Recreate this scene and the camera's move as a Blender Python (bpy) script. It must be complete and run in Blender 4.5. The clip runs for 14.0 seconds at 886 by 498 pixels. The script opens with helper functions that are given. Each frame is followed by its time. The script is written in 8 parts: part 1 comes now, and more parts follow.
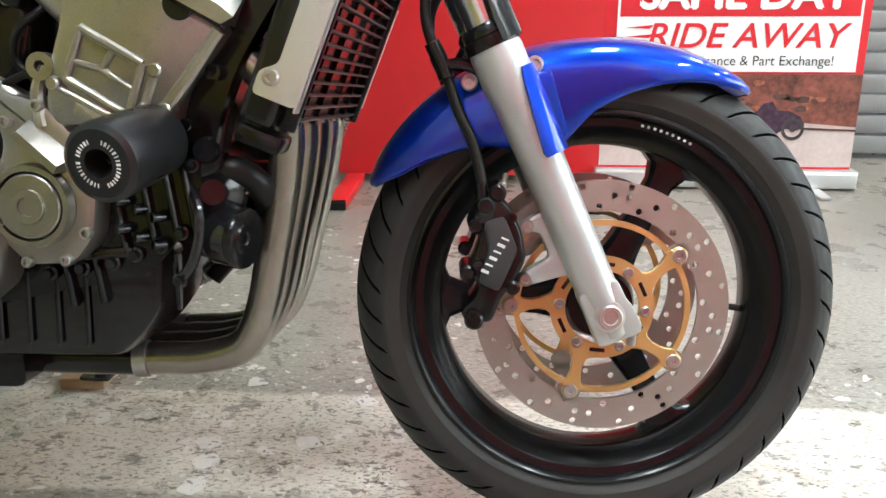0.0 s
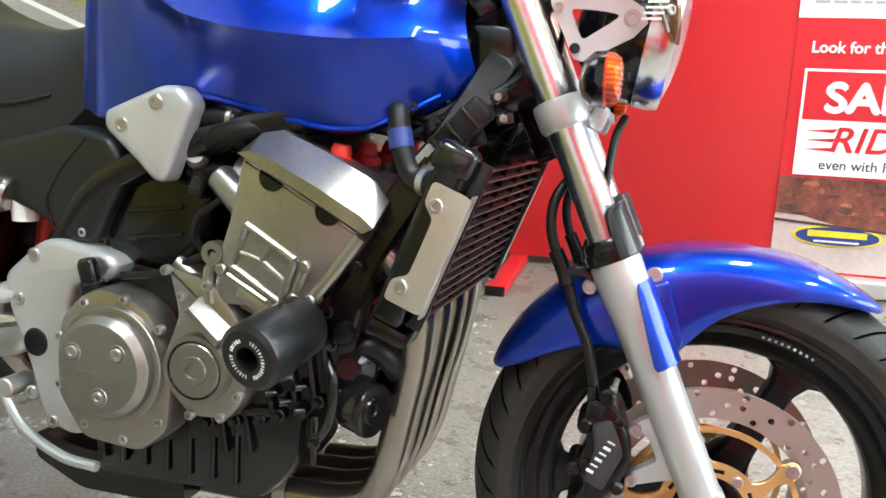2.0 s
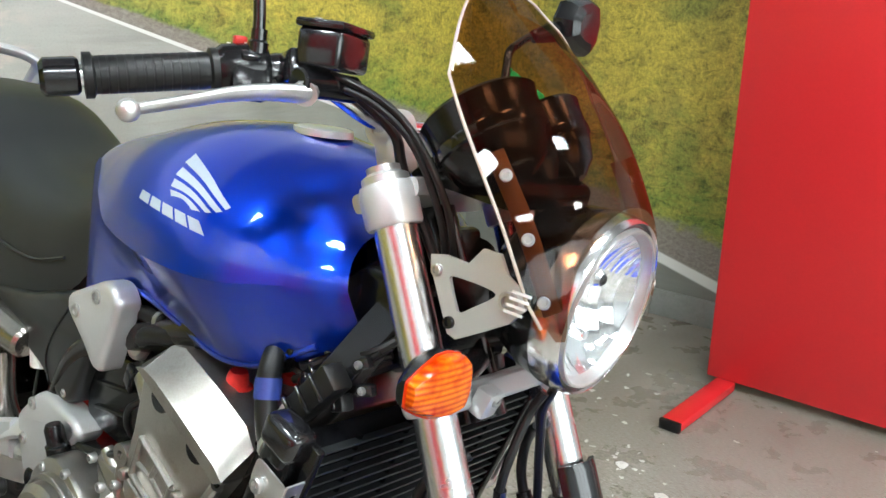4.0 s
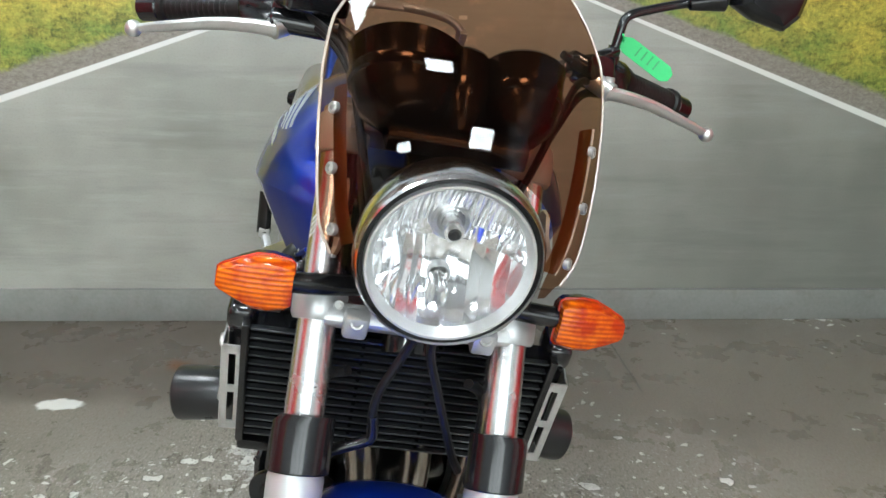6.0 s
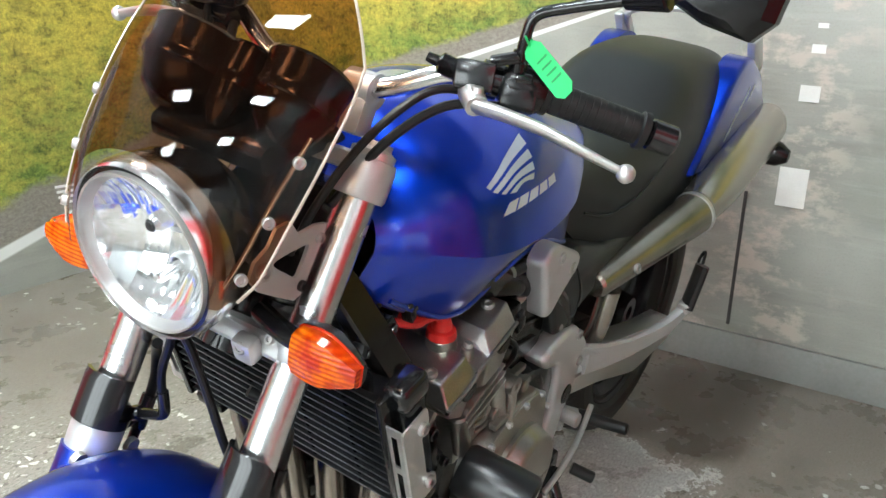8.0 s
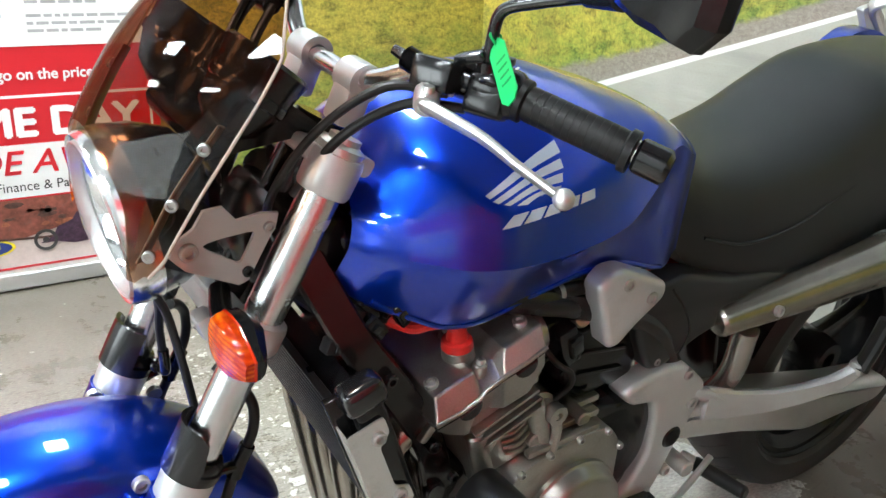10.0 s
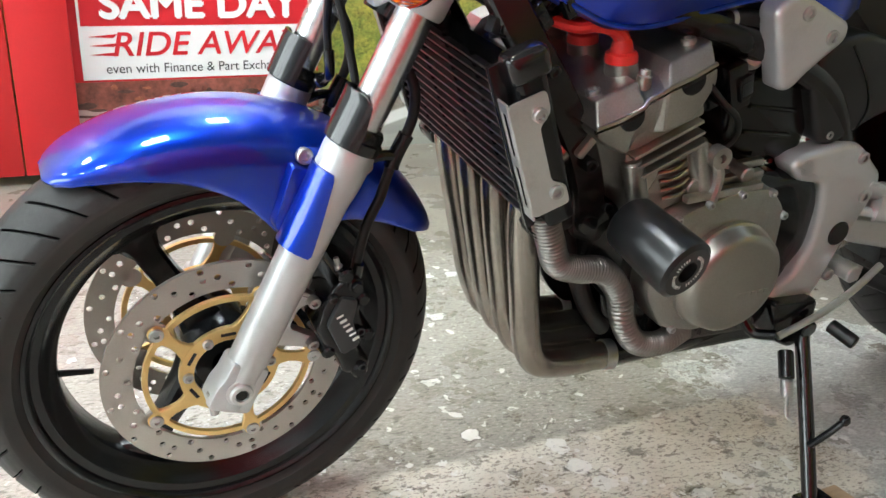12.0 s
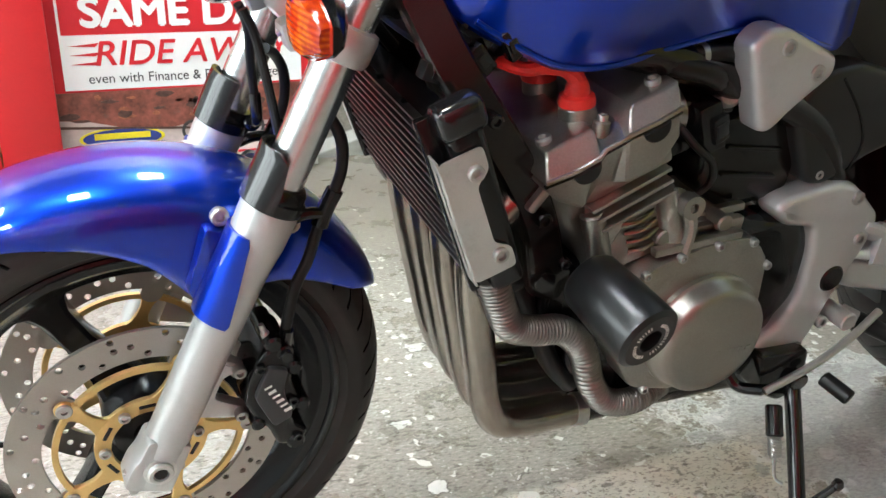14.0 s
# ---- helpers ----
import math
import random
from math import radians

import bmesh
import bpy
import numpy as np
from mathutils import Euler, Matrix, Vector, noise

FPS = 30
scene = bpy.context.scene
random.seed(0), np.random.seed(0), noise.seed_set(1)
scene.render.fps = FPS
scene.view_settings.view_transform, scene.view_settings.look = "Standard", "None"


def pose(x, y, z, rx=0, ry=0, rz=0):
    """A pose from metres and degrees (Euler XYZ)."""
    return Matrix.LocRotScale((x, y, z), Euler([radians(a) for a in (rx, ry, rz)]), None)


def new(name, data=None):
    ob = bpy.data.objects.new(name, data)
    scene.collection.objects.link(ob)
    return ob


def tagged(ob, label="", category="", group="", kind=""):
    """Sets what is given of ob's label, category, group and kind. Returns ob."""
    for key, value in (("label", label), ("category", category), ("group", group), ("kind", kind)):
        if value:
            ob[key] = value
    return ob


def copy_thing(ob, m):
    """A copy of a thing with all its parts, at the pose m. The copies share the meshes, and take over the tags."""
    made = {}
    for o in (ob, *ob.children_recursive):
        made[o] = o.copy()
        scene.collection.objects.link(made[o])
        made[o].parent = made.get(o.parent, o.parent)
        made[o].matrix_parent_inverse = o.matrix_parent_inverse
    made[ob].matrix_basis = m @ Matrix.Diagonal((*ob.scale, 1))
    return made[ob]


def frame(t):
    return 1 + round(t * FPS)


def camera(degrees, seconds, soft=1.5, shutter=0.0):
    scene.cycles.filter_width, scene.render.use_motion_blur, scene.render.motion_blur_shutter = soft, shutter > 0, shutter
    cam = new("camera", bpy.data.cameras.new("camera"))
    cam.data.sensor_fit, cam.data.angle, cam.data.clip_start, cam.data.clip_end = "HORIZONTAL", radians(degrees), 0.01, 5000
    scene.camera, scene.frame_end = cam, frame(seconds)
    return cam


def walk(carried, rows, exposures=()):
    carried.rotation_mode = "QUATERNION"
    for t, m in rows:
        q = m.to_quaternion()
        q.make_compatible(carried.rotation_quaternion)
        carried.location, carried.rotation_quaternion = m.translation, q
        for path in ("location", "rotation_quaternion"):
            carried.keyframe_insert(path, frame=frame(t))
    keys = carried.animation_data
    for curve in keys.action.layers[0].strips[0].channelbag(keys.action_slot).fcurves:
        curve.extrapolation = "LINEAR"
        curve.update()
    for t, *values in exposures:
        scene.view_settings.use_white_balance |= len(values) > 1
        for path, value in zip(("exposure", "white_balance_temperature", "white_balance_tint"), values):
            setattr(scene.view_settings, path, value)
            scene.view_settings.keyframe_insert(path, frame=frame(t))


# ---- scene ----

# ---- camera ----
EXPOSURES = ((0, -0.20), (1.0, -0.15), (1.5, 0.12), (2.0, 0.0), (3.0, -0.14), (5.3, -0.37), (6.5, -0.70), (7.5, -0.56), (8.2, -0.04), (10.5, -0.05), (12.5, 0.0), (14, 0.0))
cam = camera(54.52, 14.0, soft=1.5, shutter=0.0)
PATH = (
    (0, -0.1048, -0.9700, 0.6844, 71.940, 0.275, 4.242),
    (0.5, -0.0799, -1.0034, 0.6443, 72.335, 0.726, 4.851),
    (1, -0.0818, -1.0372, 0.6556, 72.718, -0.629, 6.229),
    (1.5, -0.0562, -1.0115, 0.7513, 73.641, -0.919, 12.237),
    (2, -0.0354, -0.9656, 0.8893, 73.537, -0.476, 17.044),
    (2.5, 0.0261, -0.9121, 0.9775, 74.176, -0.421, 20.349),
    (3, 0.1207, -0.7900, 1.0638, 74.646, -0.672, 23.224),
    (3.2, 0.1548, -0.7431, 1.0937, 74.684, -0.798, 25.330),
    (5.3, 0.5399, -0.1654, 1.1275, 72.287, -1.430, 70.546),
    (5.5, 0.5775, -0.0944, 1.1122, 72.260, -1.554, 73.660),
    (6, 0.6677, 0.0558, 1.0941, 72.554, -1.692, 85.382),
    (6.5, 0.6430, 0.2330, 1.0914, 72.729, -1.731, 95.266),
    (7, 0.5529, 0.4136, 1.0885, 72.353, -1.911, 102.554),
    (7.5, 0.4757, 0.5802, 1.0779, 71.802, -1.594, 112.537),
    (8, 0.3922, 0.7667, 1.1000, 71.813, -1.560, 123.423),
    (8.2, 0.3245, 0.8335, 1.1072, 71.671, -1.816, 126.794),
    (10.3, 0.0780, 0.9833, 1.1172, 69.790, -1.702, 149.951),
    (10.5, 0.0908, 0.9736, 1.0800, 69.774, -1.609, 151.811),
    (11, 0.1174, 0.9832, 0.9593, 69.489, -1.707, 155.328),
    (11.5, 0.1287, 1.0207, 0.8627, 69.282, -1.718, 156.358),
    (12, 0.1494, 1.0642, 0.7962, 69.367, -1.900, 156.363),
    (12.5, 0.1592, 1.0791, 0.7750, 68.998, -2.018, 156.604),
    (13, 0.1568, 1.0707, 0.7820, 68.693, -1.634, 156.657),
    (13.5, 0.1202, 1.0413, 0.8188, 68.884, -1.466, 156.854),
    (14, 0.0196, 0.9885, 0.8400, 68.498, -1.133, 157.639),
)
walk(cam, [(t, pose(x, y, z, rx, ry, rz)) for t, x, y, z, rx, ry, rz in PATH], EXPOSURES)

# ---- light ----
world = bpy.data.worlds.new("world")
scene.world = world
world.use_nodes = True
world.node_tree.nodes["Background"].inputs[0].default_value = (0.9, 0.95, 1.0, 1)
world.node_tree.nodes["Background"].inputs[1].default_value = 0.3
PANEL_LIGHT = 128.0          # strength of each ceiling panel
SHOPFRONT_LIGHT = 8.0       # daylight through the glazed shop front

# ---- node materials ----
def node_material(name):
    m = bpy.data.materials.new(name)
    m.use_nodes = True
    t = m.node_tree
    return m, t, t.nodes["Principled BSDF"]


def add(t, kind, **values):
    n = t.nodes.new(kind)
    for key, value in values.items():
        if key in n.inputs:
            n.inputs[key].default_value = value
    return n


def math_node(t, op, a, b=None, c=None):
    n = t.nodes.new("ShaderNodeMath")
    n.operation = op
    for k, v in enumerate((a, b, c)):
        if v is None:
            continue
        if isinstance(v, (int, float)):
            n.inputs[k].default_value = v
        else:
            t.links.new(v, n.inputs[k])
    return n.outputs[0]


def mix_colour(t, fac, a, b):
    n = t.nodes.new("ShaderNodeMix")
    n.data_type = "RGBA"
    for socket, v in ((n.inputs[0], fac), (n.inputs[6], a), (n.inputs[7], b)):
        if isinstance(v, (int, float)):
            socket.default_value = v
        elif isinstance(v, tuple):
            socket.default_value = (*v, 1)
        else:
            t.links.new(v, socket)
    return n.outputs[2]


def noise_out(t, vector, scale, detail=4.0, rough=0.55, distort=0.0):
    n = add(t, "ShaderNodeTexNoise", Scale=scale, Detail=detail, Roughness=rough, Distortion=distort)
    t.links.new(vector, n.inputs["Vector"])
    return n.outputs[0]


def step_up(t, v, lo, hi):
    n = add(t, "ShaderNodeMapRange", **{"From Min": lo, "From Max": hi})
    t.links.new(v, n.inputs[0])
    return n.outputs[0]


def bump_to(t, bsdf, height, strength, distance=0.001):
    n = add(t, "ShaderNodeBump", Strength=strength, Distance=distance)
    t.links.new(height, n.inputs["Height"])
    t.links.new(n.outputs[0], bsdf.inputs["Normal"])


def plain(name, base, rough=0.5, metal=0.0, var=0.15, scale=9.0, bump=0.0, fine=250.0, coat=0.0, dirt=0.0, stretch=(1, 1, 1)):
    """A surface with two scales of variation in tone and gloss, and a fine relief."""
    m, t, b = node_material(name)
    co = t.nodes.new("ShaderNodeTexCoord").outputs["Object"]
    mp = add(t, "ShaderNodeMapping", Scale=stretch)
    t.links.new(co, mp.inputs[0])
    co = mp.outputs[0]
    big, small = noise_out(t, co, scale), noise_out(t, co, fine, 3.0)
    both = math_node(t, "ADD", math_node(t, "MULTIPLY", big, 0.65), math_node(t, "MULTIPLY", small, 0.35))
    both = step_up(t, both, 0.3, 0.7)
    dark = tuple(c * (1 - var) for c in base)
    light = tuple(min(1, c * (1 + var)) for c in base)
    colour = mix_colour(t, both, dark, light)
    if dirt:
        spots = step_up(t, noise_out(t, co, scale * 3.1, 6.0, 0.7), 0.56, 0.72)
        colour = mix_colour(t, math_node(t, "MULTIPLY", spots, dirt), colour, (0.12, 0.10, 0.08))
    t.links.new(colour, b.inputs["Base Color"])
    r = add(t, "ShaderNodeMapRange", **{"To Min": max(0.02, rough * 0.8), "To Max": min(1, rough * 1.25)})
    t.links.new(big, r.inputs[0])
    t.links.new(r.outputs[0], b.inputs["Roughness"])
    b.inputs["Metallic"].default_value = metal
    b.inputs["Coat Weight"].default_value = coat
    b.inputs["Coat Roughness"].default_value = 0.015
    if bump:
        bump_to(t, b, small, bump)
    return m


BLUE = plain("blue_paint", (0.0002, 0.034, 0.45), 0.30, 0.84, 0.10, 4.0, 0.0, 1400.0, 1.0)
SILVER = plain("silver_paint", (0.49, 0.50, 0.50), 0.33, 0.50, 0.07, 6.0, 0.03, 700.0, 0.25, 0.12)
DECAL = plain("silver_decal", (0.36, 0.42, 0.52), 0.38, 0.2, 0.05)
ALLOY = plain("bare_alloy", (0.60, 0.60, 0.59), 0.30, 0.85, 0.10, 12.0, 0.05, 500.0, 0.0, 0.15)
CHROME = plain("chrome", (0.78, 0.78, 0.78), 0.18, 1.0, 0.04, 20.0)
FORK_CHROME = plain("hard_chrome", (0.66, 0.66, 0.665), 0.25, 1.0, 0.05, 20.0)
STEEL = plain("bolt_steel", (0.44, 0.435, 0.42), 0.30, 0.85, 0.15, 60.0)
DISC = plain("brake_disc_steel", (0.40, 0.378, 0.345), 0.38, 0.8, 0.10, 5.0, 0.06, 600.0)
GOLD = plain("gold_anodised_alloy", (0.68, 0.47, 0.19), 0.33, 0.75, 0.10, 10.0, 0.03, 400.0)
ENGINE = plain("engine_titanium_paint", (0.355, 0.338, 0.306), 0.30, 0.91, 0.18, 14.0, 0.12, 420.0, 0.0, 0.25)
CASE = plain("engine_cover_paint", (0.320, 0.303, 0.274), 0.31, 0.90, 0.12, 10.0, 0.06, 500.0, 0.0, 0.15)
ENGINE_BLACK = plain("engine_black_paint", (0.006, 0.006, 0.007), 0.17, 0.05, 0.3, 25.0, 0.12, 300.0, 0.25)
BLACK = plain("black_plastic", (0.006, 0.006, 0.0065), 0.19, 0.0, 0.25, 15.0, 0.06, 500.0)
BOBBIN = plain("satin_black_nylon", (0.008, 0.0084, 0.009), 0.29, 0.0, 0.25, 18.0, 0.08, 500.0)
SLAT = plain("worn_black_slat_paint", (0.050, 0.054, 0.057), 0.33, 0.75, 0.35, 30.0, 0.05, 300.0)
GLOSS_BLACK = plain("gloss_black_paint", (0.007, 0.007, 0.008), 0.16, 0.0, 0.2, 15.0, 0.0, 300.0, 0.2)
SATIN = plain("satin_black_wheel_paint", (0.007, 0.0076, 0.0090), 0.24, 0.1, 0.2, 12.0, 0.03, 500.0, 0.1)
CALIPER_GREY = plain("dark_grey_caliper_paint", (0.030, 0.031, 0.033), 0.42, 0.1, 0.15, 20.0, 0.05, 500.0)
PLUG_GREY = plain("pale_grey_plug_plastic", (0.26, 0.26, 0.25), 0.4, 0.0, 0.1, 40.0)
GREY_PLASTIC = plain("dark_grey_side_panel", (0.013, 0.014, 0.0148), 0.33, 0.0, 0.12, 8.0, 0.05, 600.0)
FRAME_PAINT = plain("dark_frame_paint", (0.009, 0.0075, 0.0075), 0.20, 0.0, 0.2, 9.0, 0.02, 500.0, 0.05)
VINYL = plain("seat_vinyl", (0.014, 0.0155, 0.016), 0.40, 0.0, 0.15, 7.0, 0.35, 650.0)
HOSE = plain("hose_rubber", (0.007, 0.007, 0.007), 0.38, 0.0, 0.2, 30.0, 0.05)
EXHAUST = plain("header_steel", (0.32, 0.292, 0.255), 0.24, 0.93, 0.28, 9.0, 0.06, 300.0, 0.0, 0.35, (1, 1, 0.35))
CAN = plain("brushed_silencer_steel", (0.44, 0.41, 0.37), 0.24, 0.9, 0.15, 6.0, 0.05, 400.0)
COIL = plain("steel_conduit", (0.22, 0.207, 0.188), 0.34, 0.9, 0.2, 30.0)
RED_CAP = plain("red_plug_cap_rubber", (0.62, 0.025, 0.02), 0.4, 0.0, 0.15, 40.0)
TAG_GREEN = plain("green_tag_plastic", (0.0, 0.36, 0.09), 0.4, 0.0, 0.08, 30.0)
TAG_INK = plain("dark_tag_ink", (0.0, 0.16, 0.04), 0.6)
WHITE_INK = plain("white_ink", (0.75, 0.75, 0.73), 0.5, 0.0, 0.08, 60.0)
RED_BOARD = plain("red_board_laminate", (0.55, 0.017, 0.021), 0.33, 0.0, 0.06, 1.5, 0.02, 150.0)
RED_PRINT = plain("red_banner_print", (0.62, 0.016, 0.025), 0.42, 0.0, 0.05, 3.0)
WHITE_PRINT = plain("white_banner_print", (0.80, 0.79, 0.78), 0.42, 0.0, 0.03, 3.0)
DARK_PRINT = plain("dark_banner_print", (0.045, 0.04, 0.04), 0.5, 0.0, 0.1, 30.0)
GREY_PRINT = plain("grey_banner_print", (0.38, 0.38, 0.38), 0.5, 0.0, 0.1, 30.0)
NAVY_PRINT = plain("navy_banner_print", (0.02, 0.04, 0.20), 0.5, 0.0, 0.1, 30.0)
YELLOW_PRINT = plain("yellow_banner_print", (0.75, 0.60, 0.02), 0.5, 0.0, 0.1, 30.0)
BROWN_PRINT = plain("brown_hillside_print", (0.19, 0.055, 0.038), 0.45, 0.0, 0.85, 13.0, 0.0, 70.0, 0.0, 0.5)
RUST_PRINT = plain("rust_foliage_print", (0.30, 0.10, 0.05), 0.45, 0.0, 0.6, 30.0, 0.0, 120.0)
SOIL_PRINT = plain("dark_soil_print", (0.085, 0.040, 0.032), 0.45, 0.0, 0.6, 30.0, 0.0, 120.0)
SAND_PRINT = plain("pale_road_print", (0.55, 0.44, 0.41), 0.45, 0.0, 0.2, 6.0, 0.0, 60.0)
PLUM_PRINT = plain("plum_bike_print", (0.045, 0.02, 0.04), 0.45, 0.0, 0.8, 60.0, 0.0, 160.0)
BANNER_ALLOY = plain("banner_base_alloy", (0.62, 0.62, 0.61), 0.35, 0.7, 0.08, 5.0, 0.03, 300.0)
WOOD = plain("pale_wood", (0.40, 0.285, 0.175), 0.6, 0.0, 0.3, 14.0, 0.3, 120.0, 0.0, 0.2, (1, 6, 6))
WALL_PAINT = plain("grey_wall_paint", (0.28, 0.28, 0.275), 0.6, 0.0, 0.06, 1.2, 0.1, 200.0)
CEILING_PAINT = plain("grey_ceiling_board", (0.20, 0.20, 0.20), 0.8, 0.0, 0.05, 1.0, 0.1, 120.0)
SHUTTER = plain("grey_shutter_steel", (0.30, 0.31, 0.31), 0.4, 0.5, 0.12, 2.0, 0.03, 200.0, 0.0, 0.3)
SKIRT = plain("worn_grey_skirting", (0.225, 0.228, 0.212), 0.5, 0.0, 0.18, 5.0, 0.3, 90.0, 0.0, 0.3)
LIME = plain("dash_white_print", (0.74, 0.73, 0.70), 0.5, 0.0, 0.08, 20.0)


for dull, level in ((BLACK, 0.38), (ENGINE_BLACK, 0.38), (HOSE, 0.3), (GREY_PLASTIC, 0.4), (FRAME_PAINT, 0.35), (VINYL, 0.35), (SATIN, 0.32), (BLUE, 0.15)):
    dull.node_tree.nodes["Principled BSDF"].inputs["Specular IOR Level"].default_value = level


def amber():
    m, t, b = node_material("amber_lens")
    co = t.nodes.new("ShaderNodeTexCoord").outputs["Object"]
    b.inputs["Roughness"].default_value = 0.16
    b.inputs["Specular IOR Level"].default_value = 0.25
    w = add(t, "ShaderNodeTexWave", Scale=62.0, Distortion=0.5)
    w.bands_direction = "Z"
    t.links.new(co, w.inputs[0])
    bump_to(t, b, w.outputs[1], 0.35, 0.0012)
    b.inputs["Coat Weight"].default_value = 0.25
    b.inputs["Coat Roughness"].default_value = 0.02
    tone = step_up(t, noise_out(t, co, 34.0), 0.40, 0.60)
    glass = mix_colour(t, tone, (0.42, 0.030, 0.001), (0.80, 0.165, 0.003))
    t.links.new(mix_colour(t, math_node(t, "MULTIPLY", w.outputs[1], 0.70), glass, (0.25, 0.010, 0.0005)), b.inputs["Base Color"])
    return m


def see_through(name, tint, gloss_tint=(1, 1, 1), gloss=0.02, blend=0.12):
    """A thin clear or tinted pane: straight-through light and a mirror sheen that grows towards the rim."""
    m = bpy.data.materials.new(name)
    m.use_nodes = True
    t = m.node_tree
    t.nodes.clear()
    out = t.nodes.new("ShaderNodeOutputMaterial")
    clear = add(t, "ShaderNodeBsdfTransparent", Color=(*tint, 1))
    sheen = add(t, "ShaderNodeBsdfGlossy", Color=(*gloss_tint, 1), Roughness=gloss)
    lw = add(t, "ShaderNodeLayerWeight", Blend=blend)
    co = t.nodes.new("ShaderNodeTexCoord").outputs["Object"]
    dust = math_node(t, "MULTIPLY", step_up(t, noise_out(t, co, 60.0, 5.0), 0.5, 0.8), 0.012)
    f = math_node(t, "ADD", math_node(t, "ADD", math_node(t, "MULTIPLY", lw.outputs[0], 0.6), 0.013), dust)
    mix = t.nodes.new("ShaderNodeMixShader")
    t.links.new(f, mix.inputs[0])
    t.links.new(clear.outputs[0], mix.inputs[1])
    t.links.new(sheen.outputs[0], mix.inputs[2])
    t.links.new(mix.outputs[0], out.inputs[0])
    return m


def reflector_chrome():
    m, t, b = node_material("faceted_reflector")
    co = t.nodes.new("ShaderNodeTexCoord").outputs["Object"]
    soft = noise_out(t, co, 14.0, 1.0)
    b.inputs["Base Color"].default_value = (0.93, 0.93, 0.94, 1)
    b.inputs["Metallic"].default_value = 0.92
    b.inputs["Roughness"].default_value = 0.09
    bump_to(t, b, soft, 0.05, 0.006)
    return m


GROOVE = 0.065
CUTS, SLANT = 45, 0.40      # tread cuts round the wheel; turns of slant for each metre across


def tyre_rubber():
    """Rubber with slanted tread cuts, their shade painted in; the map holds turns round the wheel and metres across the
    tread.
    """
    m, t, b = node_material("tyre_rubber")
    uv = t.nodes.new("ShaderNodeTexCoord").outputs["UV"]
    sep = t.nodes.new("ShaderNodeSeparateXYZ")
    t.links.new(uv, sep.inputs[0])
    u, v = sep.outputs[0], sep.outputs[1]
    av = math_node(t, "ABSOLUTE", v)
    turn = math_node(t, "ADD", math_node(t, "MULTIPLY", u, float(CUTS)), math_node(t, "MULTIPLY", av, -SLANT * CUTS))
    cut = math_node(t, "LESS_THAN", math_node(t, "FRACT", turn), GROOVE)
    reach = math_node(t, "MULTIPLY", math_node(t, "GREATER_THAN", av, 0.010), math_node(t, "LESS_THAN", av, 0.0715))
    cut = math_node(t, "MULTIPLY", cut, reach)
    co = t.nodes.new("ShaderNodeTexCoord").outputs["Object"]
    grain = noise_out(t, co, 300.0, 3.0)
    scuff = step_up(t, noise_out(t, co, 14.0, 6.0, 0.7), 0.45, 0.75)
    tread = step_up(t, av, 0.074, 0.076)
    base = mix_colour(t, scuff, (0.018, 0.018, 0.0178), (0.038, 0.037, 0.035))
    dusty = step_up(t, noise_out(t, co, 5.0, 4.0), 0.35, 0.7)
    flank = mix_colour(t, dusty, (0.018, 0.0178, 0.017), (0.040, 0.037, 0.033))
    base = mix_colour(t, math_node(t, "MULTIPLY", tread, 0.8), base, flank)
    # shade of the sunk cuts put into the colour, their gloss taken out
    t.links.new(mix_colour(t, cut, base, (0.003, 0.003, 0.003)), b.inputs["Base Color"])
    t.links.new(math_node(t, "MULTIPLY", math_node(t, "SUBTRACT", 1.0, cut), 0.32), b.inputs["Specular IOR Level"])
    b.inputs["Roughness"].default_value = 0.52
    bump_to(t, b, grain, 0.2, 0.001)
    return m




